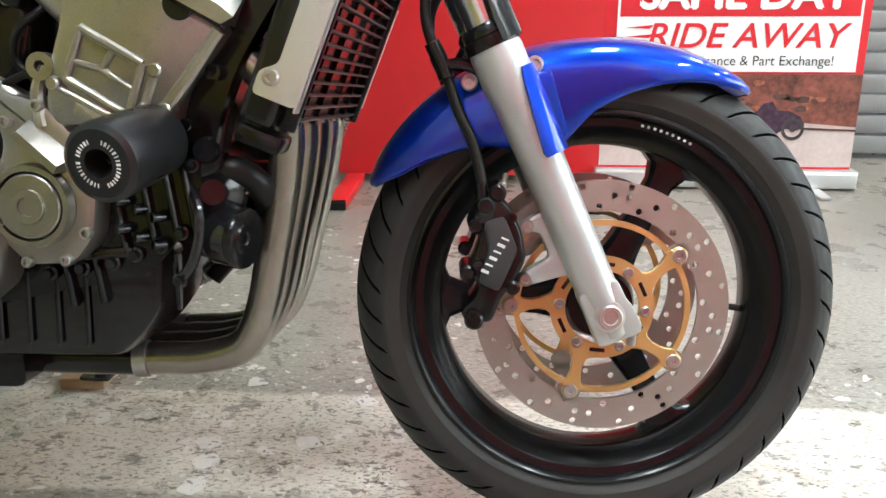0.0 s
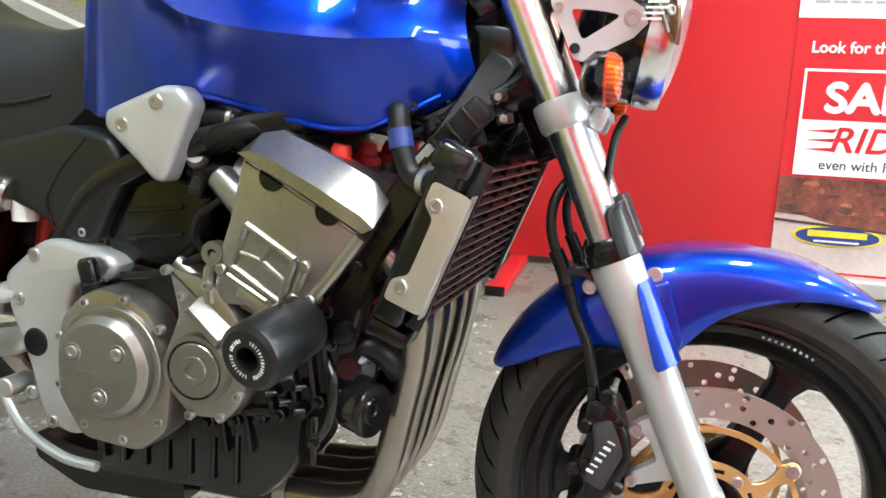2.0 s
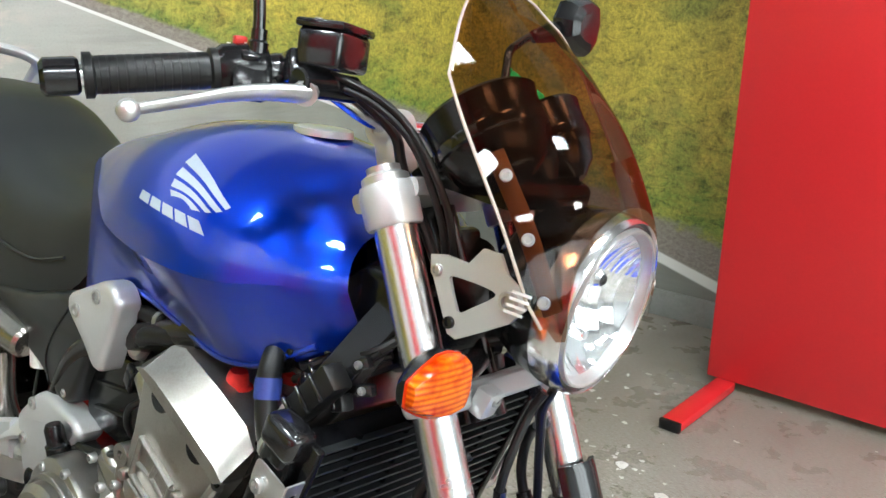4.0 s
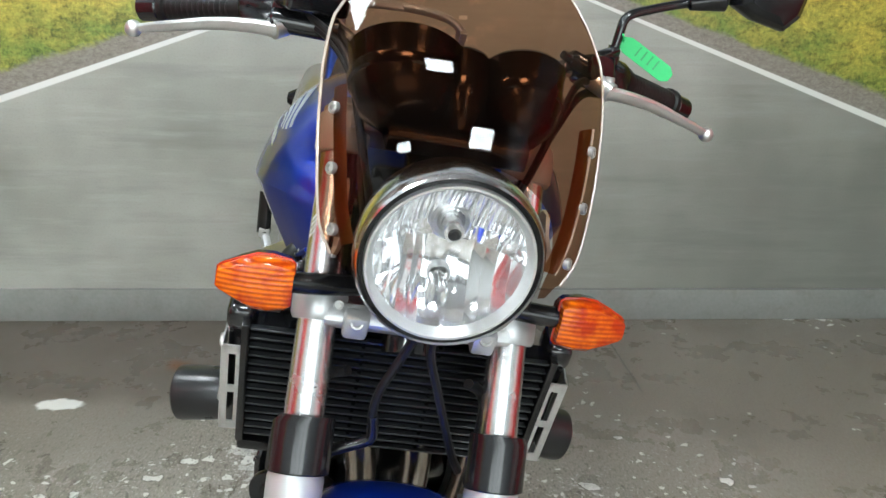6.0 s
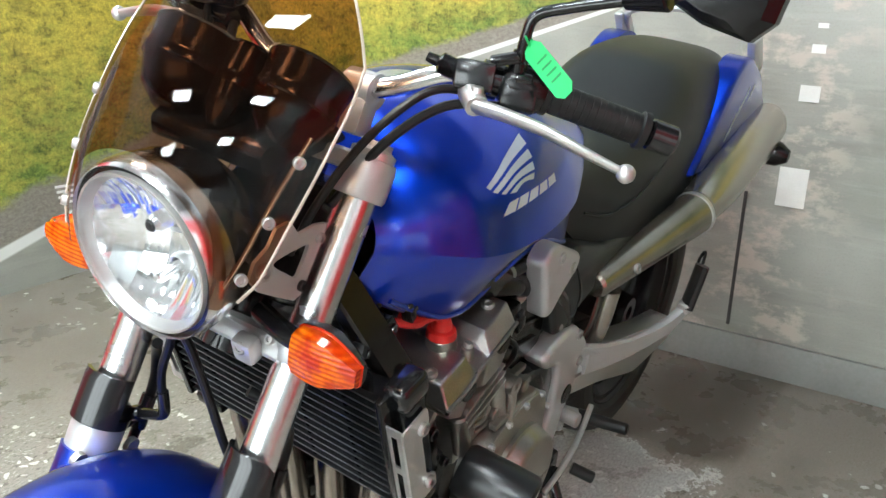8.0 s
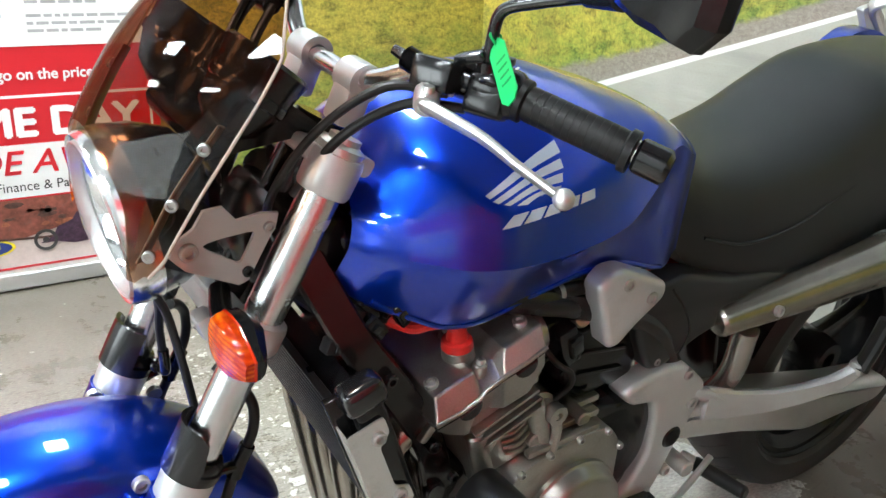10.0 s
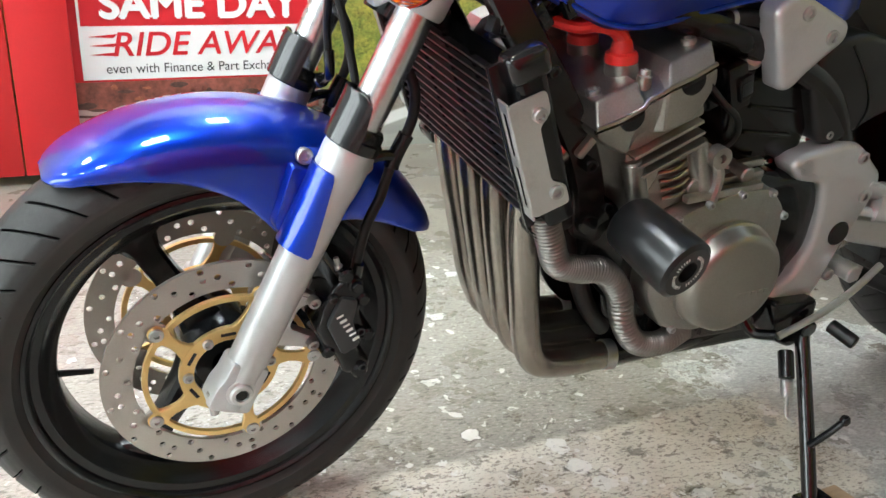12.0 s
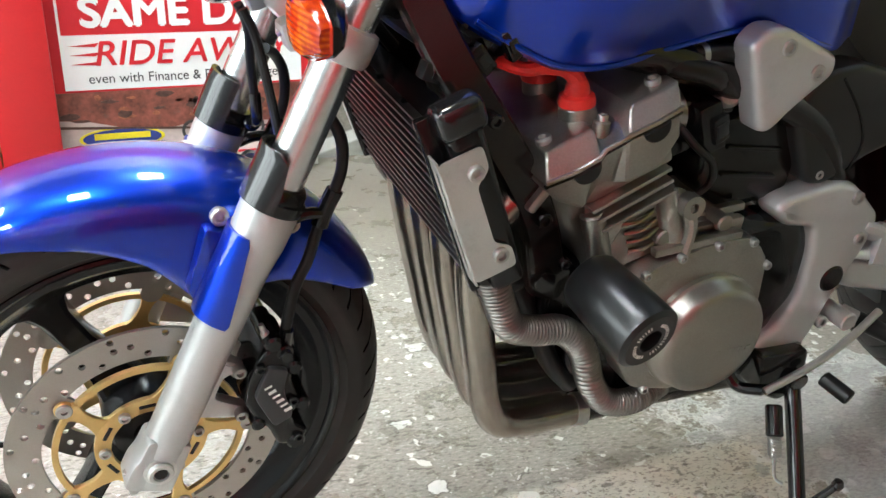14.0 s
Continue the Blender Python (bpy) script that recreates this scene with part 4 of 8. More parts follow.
def drilled_ring(r0, r1, at, y0, y1, sectors=48):
    """A flat ring with rows of drilled holes."""
    bm = bmesh.new()
    rows = 3
    dr, da = (r1 - r0) / rows, 2 * math.pi / sectors
    cache = {}

    def vert(r, a, key):
        if key not in cache:
            cache[key] = bm.verts.new((at[0] + r * math.cos(a), y0, at[2] + r * math.sin(a)))
        return cache[key]

    for k in range(sectors):
        for j in range(rows):
            ra, rb, a0, a1 = r0 + j * dr, r0 + (j + 1) * dr, k * da, (k + 1) * da
            spec = [(2 * j, 2 * k), (2 * j, 2 * k + 1), (2 * j, 2 * k + 2), (2 * j + 1, 2 * k + 2), (2 * j + 2, 2 * k + 2), (2 * j + 2, 2 * k + 1), (2 * j + 2, 2 * k), (2 * j + 1, 2 * k)]
            edge = [vert(r0 + u * dr / 2, v * da / 2, (u, v % (2 * sectors))) for u, v in spec]
            if (k + j) % 3 == 0 or (k % 2 == 0 and j == 1 and k % 3 == 1):
                rc, ac, q = (ra + rb) / 2, (a0 + a1) / 2, 0.0040
                ring = []
                for u, v in spec:
                    x, z = (u - 2 * j - 1), (v - 2 * k - 1)
                    n = math.hypot(x, z)
                    ring.append(bm.verts.new((at[0] + (rc + q * x / n) * math.cos(ac + q * z / n / rc), y0, at[2] + (rc + q * x / n) * math.sin(ac + q * z / n / rc))))
                for i in range(8):
                    bm.faces.new((edge[i], edge[(i + 1) % 8], ring[(i + 1) % 8], ring[i]))
            else:
                bm.faces.new(edge)
    made = bmesh.ops.extrude_face_region(bm, geom=bm.faces[:])["geom"]
    bmesh.ops.translate(bm, vec=(0, y1 - y0, 0), verts=[g for g in made if isinstance(g, bmesh.types.BMVert)])
    return bm


def brake_disc(side, turn):
    at, y = AXLE, side * 0.066
    disc = fp("brake_disc", drilled_ring(0.112, 0.148, at, y, y + side * 0.005), DISC, None, "drilled steel brake disc")
    for k in range(5):
        a = radians(turn + 72 * k)
        fp("disc_lug", rod((0.107 * math.cos(a), y, 0.30 + 0.107 * math.sin(a)), (0.107 * math.cos(a), y + side * 0.005, 0.30 + 0.107 * math.sin(a)), 0.0135, None, 18), DISC, disc)

    def ring(r0, r1, z0, z1):
        return lathe([(r0, z0), (r1, z0), (r1, z1), (r0, z1)], at + Vector((0, y, 0)), (0, side, 0), 72, True)

    fp("disc_carrier", ring(0.043, 0.0605, 0.004, 0.010), GOLD, disc, "gold anodised disc carrier")
    fp("carrier_ring", ring(0.0960, 0.1025, 0.003, 0.009), GOLD, disc, "gold anodised outer ring")
    for k in range(5):
        a0 = turn + 72 * k
        arm = []
        for q, da, wd in ((0.057, -5, 0.0150), (0.064, -4, 0.0095), (0.074, -2.5, 0.0066), (0.084, -1, 0.0064), (0.093, 0, 0.0088), (0.098, 0, 0.0130), (0.104, 0, 0.0105)):
            a = radians(a0 + da)
            arm.append((Vector((q * math.cos(a), 0.30 + q * math.sin(a))), Vector((-math.sin(a), math.cos(a))) * wd))
        flat = [(p + n) for p, n in arm] + [(p - n) for p, n in reversed(arm)]
        fp("carrier_arm", plate([(v.x, v.y) for v in flat], y + side * 0.0035, y + side * 0.0094, 0.001, 1), GOLD, disc)
        a = radians(a0)
        fp("carrier_eye", rod((0.1065 * math.cos(a), y + side * 0.001, 0.30 + 0.1065 * math.sin(a)), (0.1065 * math.cos(a), y + side * 0.0088, 0.30 + 0.1065 * math.sin(a)), 0.0100, None, 18, 0.001), GOLD, disc)
    for k in range(5):
        a = radians(turn + 72 * k)
        c = Vector((0.1065 * math.cos(a), y + side * 0.0085, 0.30 + 0.1065 * math.sin(a)))
        fp("bobbin", lathe([(0, 0.001), (0.003, 0.001), (0.0035, 0.0035), (0.0075, 0.0035), (0.0085, 0.0025), (0.0085, 0)], c, (0, side, 0), 18), STEEL, disc)
    for k in range(6):
        a = radians(turn + 20 + 60 * k)
        fp("disc_bolt", bolt_head((0.050 * math.cos(a), y + side * 0.010, 0.30 + 0.050 * math.sin(a)), (0, side, 0), 0.0065, 0.005), STEEL, disc)
        a += radians(30)
        slot = box((0, 0, 0), (0.018, 0.0012, 0.0045), bevel=0.0005, seg=1)
        slot.transform(Matrix.Translation((0.051 * math.cos(a), y + side * 0.0102, 0.30 + 0.051 * math.sin(a))) @ Matrix.Rotation(-a + math.pi / 2, 4, "Y"))
        fp("carrier_slot", slot, ENGINE_BLACK, disc)
    return disc


brake_disc(-1, 36)
brake_disc(1, 40)

# front fork, one leg a side
for s in (-1, 1):
    leg = fp("fork_slider", lathe([(0, -0.030), (0.017, -0.030), (0.021, -0.024), (0.0235, 0.03), (0.0245, 0.15), (0.0262, 0.255), (0.0290, 0.280), (0.0298, 0.314), (0.0285, 0.320), (0, 0.320)], on_fork(0, s), FORK_UP, 40), SILVER, None, "silver painted fork slider")
    c = on_fork(-0.004, s)
    lug = plate([(-0.024, -0.026), (0.026, -0.028), (0.030, -0.020), (0.029, 0.004), (0.025, 0.014), (0.024, 0.040), (-0.024, 0.040)], c.y - s * 0.016, c.y + s * 0.019, 0.004, 2, 0.007)
    lug.transform(Matrix.Translation((c.x, 0, c.z)) @ Matrix.Rotation(-RAKE, 4, "Y"))
    fp("axle_clamp", lug, SILVER, leg)
    fp("axle_nut", lathe([(0, 0.004), (0.0075, 0.004), (0.0085, 0.007), (0.0125, 0.007), (0.0140, 0.005), (0.0140, 0.002), (0.0175, 0.001), (0.0175, -0.002), (0, -0.002)], AXLE + Vector((0, s * 0.125, 0)), (0, s, 0), 24), ALLOY, leg)
    if s > 0:
        fp("axle_hollow", lathe([(0, 0.0052), (0.0068, 0.0052), (0.0072, 0.0042), (0, 0.0040)], AXLE + Vector((0, s * 0.125, 0)), (0, s, 0), 20), BLACK, leg)
    fp("pinch_bolt", rod(c + Vector((0.026, s * 0.004, -0.032)), c + Vector((0.030, s * 0.004, 0.002)), 0.0055, None, 12, 0.001), STEEL, leg)
    fp("dust_seal", lathe([(0.0215, 0.318), (0.0305, 0.320), (0.0315, 0.324), (0.0315, 0.332), (0.0290, 0.334), (0.0285, 0.342), (0.0260, 0.346), (0.0215, 0.347)], on_fork(0, s), FORK_UP, 36), BLACK, leg, "black rubber dust seal")
    ahead = Vector((math.cos(RAKE), 0, math.sin(RAKE)))

    def shell(levels, r_out, r_in, from_a, to_a):
        """A curved blade round the fork leg; angles run from ahead towards the outside."""
        rings = []
        for h0, more in levels:
            arc = [radians(from_a + (to_a + more - from_a) * k / 16) for k in range(17)]
            pts = [(r_out, w) for w in arc] + [(r_in, w) for w in reversed(arc)]
            rings.append([on_fork(h0, s) + rr * (math.cos(w) * ahead + math.sin(w) * Vector((0, s, 0))) for rr, w in pts])
        return skin(rings)

    fp("fork_guard", shell(((0.322, 0), (0.345, 0), (0.372, -8), (0.380, -30)), 0.0340, 0.0290, -75, 75), GLOSS_BLACK, leg, "black plastic tube guard")
    fp("mudguard_blade", shell(((0.190, -2), (0.196, 2), (0.235, -8), (0.282, -22), (0.289, -28)), 0.0325, 0.0275, -100, 84), BLUE, leg, "blue mudguard blade over the fork leg")
    fp("fork_tube", rod(on_fork(0.29, s), on_fork(0.70, s), 0.0215, None, 36), FORK_CHROME, None, "polished chrome fork tube")
    fp("lower_clamp", lathe([(0.0215, 0.478), (0.0265, 0.478), (0.0290, 0.483), (0.0295, 0.505), (0.0280, 0.511), (0.0215, 0.513)], on_fork(0, s), FORK_UP, 36), SILVER)
    fp("upper_clamp", lathe([(0.0215, 0.658), (0.0265, 0.658), (0.0285, 0.662), (0.0290, 0.692), (0.0270, 0.700), (0.0215, 0.701), (0, 0.701)], on_fork(0, s), FORK_UP, 36), SILVER)
    fp("fork_cap", lathe([(0, 0.700), (0.024, 0.700), (0.024, 0.708), (0.017, 0.712), (0.017, 0.718), (0, 0.718)], on_fork(0, s), FORK_UP, 24), ALLOY)
    # caliper and its lug
    y = s * 0.088
    arm = plate([(-0.088, 0.408), (-0.050, 0.425), (-0.050, 0.385), (-0.035, 0.345), (-0.095, 0.327), (-0.104, 0.338), (-0.066, 0.362), (-0.078, 0.388), (-0.104, 0.395)], y, s * 0.104, 0.003, 2, 0.006)
    fp("caliper_lug", arm, SILVER, leg)
    cal = fp("brake_caliper", plate([(-0.128, 0.434), (-0.112, 0.418), (-0.100, 0.392), (-0.094, 0.362), (-0.106, 0.334), (-0.120, 0.318), (-0.130, 0.290), (-0.158, 0.288), (-0.166, 0.302), (-0.150, 0.316), (-0.145, 0.332), (-0.160, 0.345), (-0.151, 0.366), (-0.146, 0.384), (-0.156, 0.398), (-0.150, 0.416)], s * 0.048, s * 0.124, 0.006, 3, 0.006), BLACK, None, "black two-piston brake caliper")
    fp("caliper_bridge", plate([(-0.120, 0.410), (-0.104, 0.372), (-0.124, 0.326), (-0.146, 0.336), (-0.136, 0.372), (-0.142, 0.402)], s * 0.124, s * 0.131, 0.003, 2, 0.006), CALIPER_GREY, cal, "dark grey caliper face")
    for x, z in ((-0.094, 0.397), (-0.093, 0.337)):
        fp("caliper_bolt", bolt_head((x, s * 0.106, z), (0, s, 0), 0.0075, 0.008), STEEL, cal)
    for x, z in ((-0.140, 0.418), (-0.152, 0.300), (-0.147, 0.355), (-0.112, 0.408)):
        fp("caliper_pin", bolt_head((x, s * 0.125, z), (0, s, 0), 0.006, 0.005), GLOSS_BLACK, cal)
    for x, z, r in ((-0.128, 0.434, 0.011), (-0.150, 0.398, 0.010), (-0.158, 0.345, 0.010), (-0.150, 0.292, 0.012), (-0.108, 0.330, 0.009)):
        fp("caliper_boss", rod((x, s * 0.060, z), (x, s * 0.127, z), r, r * 0.9, 16, 0.003), BLACK, cal)
    fp("pad_spring", plate([(-0.140, 0.414), (-0.118, 0.424), (-0.112, 0.408), (-0.132, 0.398)], s * 0.056, s * 0.075, 0.001, 1), STEEL, cal)
    fp("bleed_nipple", lathe([(0, 0.020), (0.003, 0.020), (0.0035, 0.010), (0.005, 0.008), (0.005, 0), (0, 0)], (-0.124, s * 0.112, 0.436), (0.3, 0, 1), 10), STEEL, cal)
    for k in range(6):
        fp("maker_mark", box((-0.129 + 0.0042 * (k - 2.5), s * 0.1315, 0.367 + 0.0072 * (k - 2.5)), (0.0020 if k % 2 else 0.0034, 0.001, 0.0088), (0, -68, 0)), WHITE_INK, cal)
    fp("brake_hose", tube([(-0.142, s * 0.112, 0.425), (-0.148, s * 0.110, 0.458), (-0.158, s * 0.107, 0.492), (-0.172, s * 0.105, 0.520), (-0.182, s * 0.102, 0.548), (-0.190, s * 0.100, 0.568), (-0.201, s * 0.100, 0.590), (-0.210, s * 0.100, 0.618), (-0.209, s * 0.098, 0.650), (-0.196, s * 0.085, 0.675), (-0.180, s * 0.066, 0.690)], 0.0062, 12), HOSE, None, "black rubber brake hose")
    fp("hose_union", rod((-0.142, s * 0.113, 0.415), (-0.146, s * 0.117, 0.445), 0.0075, 0.006, 12), GLOSS_BLACK, cal)
    fp("hose_clip", tube([(-0.150, s * 0.100, 0.566), (-0.172, s * 0.101, 0.572), (-0.192, s * 0.102, 0.570)], 0.0065, 10), BLACK, leg)
    fp("hose_sleeve", tube([(-0.186, s * 0.101, 0.556), (-0.192, s * 0.100, 0.572), (-0.203, s * 0.100, 0.594)], 0.0092, 12), BLACK, leg)

# mudguard
GUARD = ((55.5, 0.3045, 0.303, 0.022), (57, 0.308, 0.300, 0.040), (60, 0.310, 0.295, 0.054), (65, 0.311, 0.287, 0.066), (75, 0.313, 0.270, 0.075), (85, 0.313, 0.250, 0.079), (95, 0.313, 0.228, 0.081), (103, 0.314, 0.205, 0.082), (110, 0.315, 0.190, 0.082), (116, 0.316, 0.192, 0.082), (122, 0.317, 0.216, 0.081), (130, 0.318, 0.240, 0.080), (140, 0.317, 0.262, 0.077), (148, 0.315, 0.281, 0.072), (153, 0.311, 0.297, 0.052), (154.5, 0.308, 0.302, 0.026))


def mudguard():
    rings = []
    for k in range(67):
        a = 55.5 + 1.5 * k
        rt, rb, w = lerp_table(GUARD, a)
        deep = min(1.0, (rt - rb) / 0.05)
        half = [(0.0, rt), (0.25 * w, rt - 0.0008 * deep), (0.5 * w, rt - 0.0035 * deep), (0.72 * w, rt - 0.009 * deep), (0.88 * w, rt - 0.018 * deep), (0.97 * w, rt - 0.030 * deep), (1.0 * w, max(rb + 0.002, rt - 0.046)), (1.0 * w, 0.5 * (rb + max(rb, rt - 0.050))), (0.985 * w, rb)]
        pts = [(-y, r) for y, r in reversed(half[1:])] + half
        ca, sa = math.cos(radians(a)), math.sin(radians(a))
        outer = [Vector((r * ca, y, 0.30 + r * sa)) for y, r in pts]
        inner = [Vector(((r - 0.003) * ca, y * 0.965, 0.30 + (r - 0.003) * sa)) for y, r in pts]
        rings.append(outer + inner[::-1])
    return skin(rings)


guard_part = fp("front_mudguard", mudguard(), BLUE, None, "glossy metallic blue front mudguard", 50)
for s in (-1, 1):
    for x, z in ((-0.161, 0.553), (-0.089, 0.574)):
        fp("mudguard_bolt", bolt_head((x, s * 0.082, z), (0, s, 0.15), 0.0095, 0.007), STEEL, guard_part)
    flank = plate([(-0.098, 0.56), (-0.072, 0.57), (-0.050, 0.50), (-0.070, 0.462), (-0.088, 0.475)], s * 0.079, s * 0.098, 0.004, 2, 0.006)
    fp("mudguard_flank", flank, BLUE, guard_part)

# lower yoke
yoke = fp("lower_yoke", plate([(-0.225, 0.745), (-0.186, 0.764), (-0.174, 0.742), (-0.210, 0.723)], -0.10, 0.10, 0.0, 2, 0.01), SILVER, None, "silver lower fork yoke")
for s in (-1, 1):
    fp("yoke_bolt", bolt_head((-0.163, s * 0.068, 0.752), (1, 0, 0.2), 0.0075, 0.006), STEEL, yoke)
    fp("yoke_horn", box((-0.170, s * 0.068, 0.748), (0.020, 0.026, 0.030), (0, 20, 0), 0.005), SILVER, yoke)
upper = fp("upper_yoke", plate([(-0.345, 0.915), (-0.265, 0.950), (-0.258, 0.932), (-0.335, 0.897)], -0.10, 0.10, 0.0, 2, 0.008), SILVER, None, "silver upper fork yoke")
fp("steering_stem", rod((-0.335, 0, 0.93), (-0.215, 0, 0.70), 0.03, None, 24), ENGINE_BLACK)

# headlamp
LAMP, FACE = Vector((-0.092, 0, 0.851)), Vector((0.988, 0, -0.155))
bucket = fp("headlamp_shell", lathe([(0.0, -0.118), (0.045, -0.110), (0.072, -0.088), (0.086, -0.055), (0.090, -0.030), (0.090, -0.020), (0.082, -0.018)], LAMP, FACE, 64), GLOSS_BLACK, None, "gloss black round headlamp shell")
fp("headlamp_ring", lathe([(0.086, -0.034), (0.0905, -0.030), (0.0915, -0.014), (0.0895, -0.003), (0.0872, 0.001), (0.0856, -0.002), (0.0852, -0.010), (0.082, -0.016), (0.084, -0.030)], LAMP, FACE, 80, True), CHROME, bucket, "chrome headlamp rim")
fp("headlamp_gap", lathe([(0.0852, -0.004), (0.0812, -0.003), (0.0812, -0.012), (0.0852, -0.012)], LAMP, FACE, 80, True), BLACK, bucket)
fp("headlamp_trim", lathe([(0.0814, -0.003), (0.0804, 0.002), (0.0782, 0.002), (0.0765, -0.002), (0.0725, -0.009), (0.0814, -0.010)], LAMP, FACE, 80, True), ALLOY, bucket)
# the bowl: upright facets, fine ones above, small blocks at mid height, broad ones below


def bowl_depth(r):
    return -0.006 - 0.050 * max(0.0, 1 - (r / 0.0775) ** 2) ** 0.85


LAMP_UP = Vector((0.155, 0, 0.988))
press = random.Random(11)
bowl = bmesh.new()
for low, high, wide, rows, tilt_y, tilt_z, bulge in ((0.022, 0.080, 0.0056, 1, 0.20, 0.05, 0.0009), (0.004, 0.022, 0.0075, 3, 0.16, 0.12, 0.0004), (-0.030, 0.004, 0.0115, 1, 0.10, 0.05, 0.0006), (-0.080, -0.030, 0.0115, 1, 0.12, 0.06, 0.0006)):
    for i in range(-15, 16):
        for j in range(rows):
            z0, z1 = low + (high - low) * j / rows, low + (high - low) * (j + 1) / rows
            yc, zc = i * wide, (z0 + z1) / 2
            ty, tz = (tilt_y if i % 2 else -tilt_y) * press.uniform(0.5, 1.0), press.uniform(-tilt_z, tilt_z)
            if abs(yc) - wide / 2 > 0.0775 or math.hypot(max(0.0, abs(yc) - wide / 2), min(abs(z0), abs(z1)) if z0 * z1 > 0 else 0.0) > 0.0765:
                continue
            rows_of = []
            for v in range(7):
                line = []
                for u in range(5):
                    y, up = yc + wide * (u / 4 - 0.5), z0 + (z1 - z0) * v / 6
                    r = math.hypot(y, up)
                    if r > 0.0775:
                        y, up, r = y * 0.0775 / r, up * 0.0775 / r, 0.0775
                    lift = ty * (y - yc) + tz * max(-0.008, min(0.008, up - zc)) * (wide / 0.0115) + bulge * (1 - (2 * (y - yc) / wide) ** 2)
                    lift *= min(1.0, (0.0785 - r) / 0.008)
                    line.append(bowl.verts.new(LAMP + FACE * (bowl_depth(r) + lift) + Vector((0, y, 0)) + LAMP_UP * up))
                rows_of.append(line)
            for v in range(6):
                for u in range(4):
                    q = (rows_of[v][u], rows_of[v][u + 1], rows_of[v + 1][u + 1], rows_of[v + 1][u])
                    if (q[0].co - q[2].co).length > 1e-5 and (q[1].co - q[3].co).length > 1e-5:
                        bowl.faces.new(q)
fp("reflector", bowl, REFLECTOR, bucket, "bright faceted reflector", 40)
fp("reflector_back", lathe([(0.0, -0.062), (0.03, -0.055), (0.055, -0.040), (0.070, -0.024), (0.0775, -0.010)], LAMP, FACE, 64), ALLOY, bucket)
fp("lens", lathe([(0.0, 0.013), (0.03, 0.0118), (0.055, 0.008), (0.074, 0.003), (0.0790, 0.000)], LAMP, FACE, 64), LENS, bucket, "clear headlamp glass").visible_shadow = False
for off, r in ((0.024, 0.0135), (-0.034, 0.0085)):
    c = LAMP + LAMP_UP * off
    fp("bulb_shield", lathe([(0, -0.016), (0.5 * r, -0.016), (0.72 * r, -0.020), (0.75 * r, -0.042), (r, -0.047), (r * 1.25, -0.048), (r * 1.25, -0.056), (0, -0.056)], c, FACE, 28), CHROME, bucket, "bright bulb shield")
    fp("bulb_collar", lathe([(r * 1.05, -0.044), (r * 1.3, -0.042), (r * 1.5, -0.046), (r * 1.5, -0.056), (r * 1.05, -0.056)], c, FACE, 28, True), ALLOY, bucket)
    fp("bulb_tip", lathe([(0, -0.0135), (0.34 * r, -0.0140), (0.52 * r, -0.0165), (0.52 * r, -0.022), (0, -0.022)], c, FACE, 24), GREY_PLASTIC if off > 0 else ALLOY, bucket)

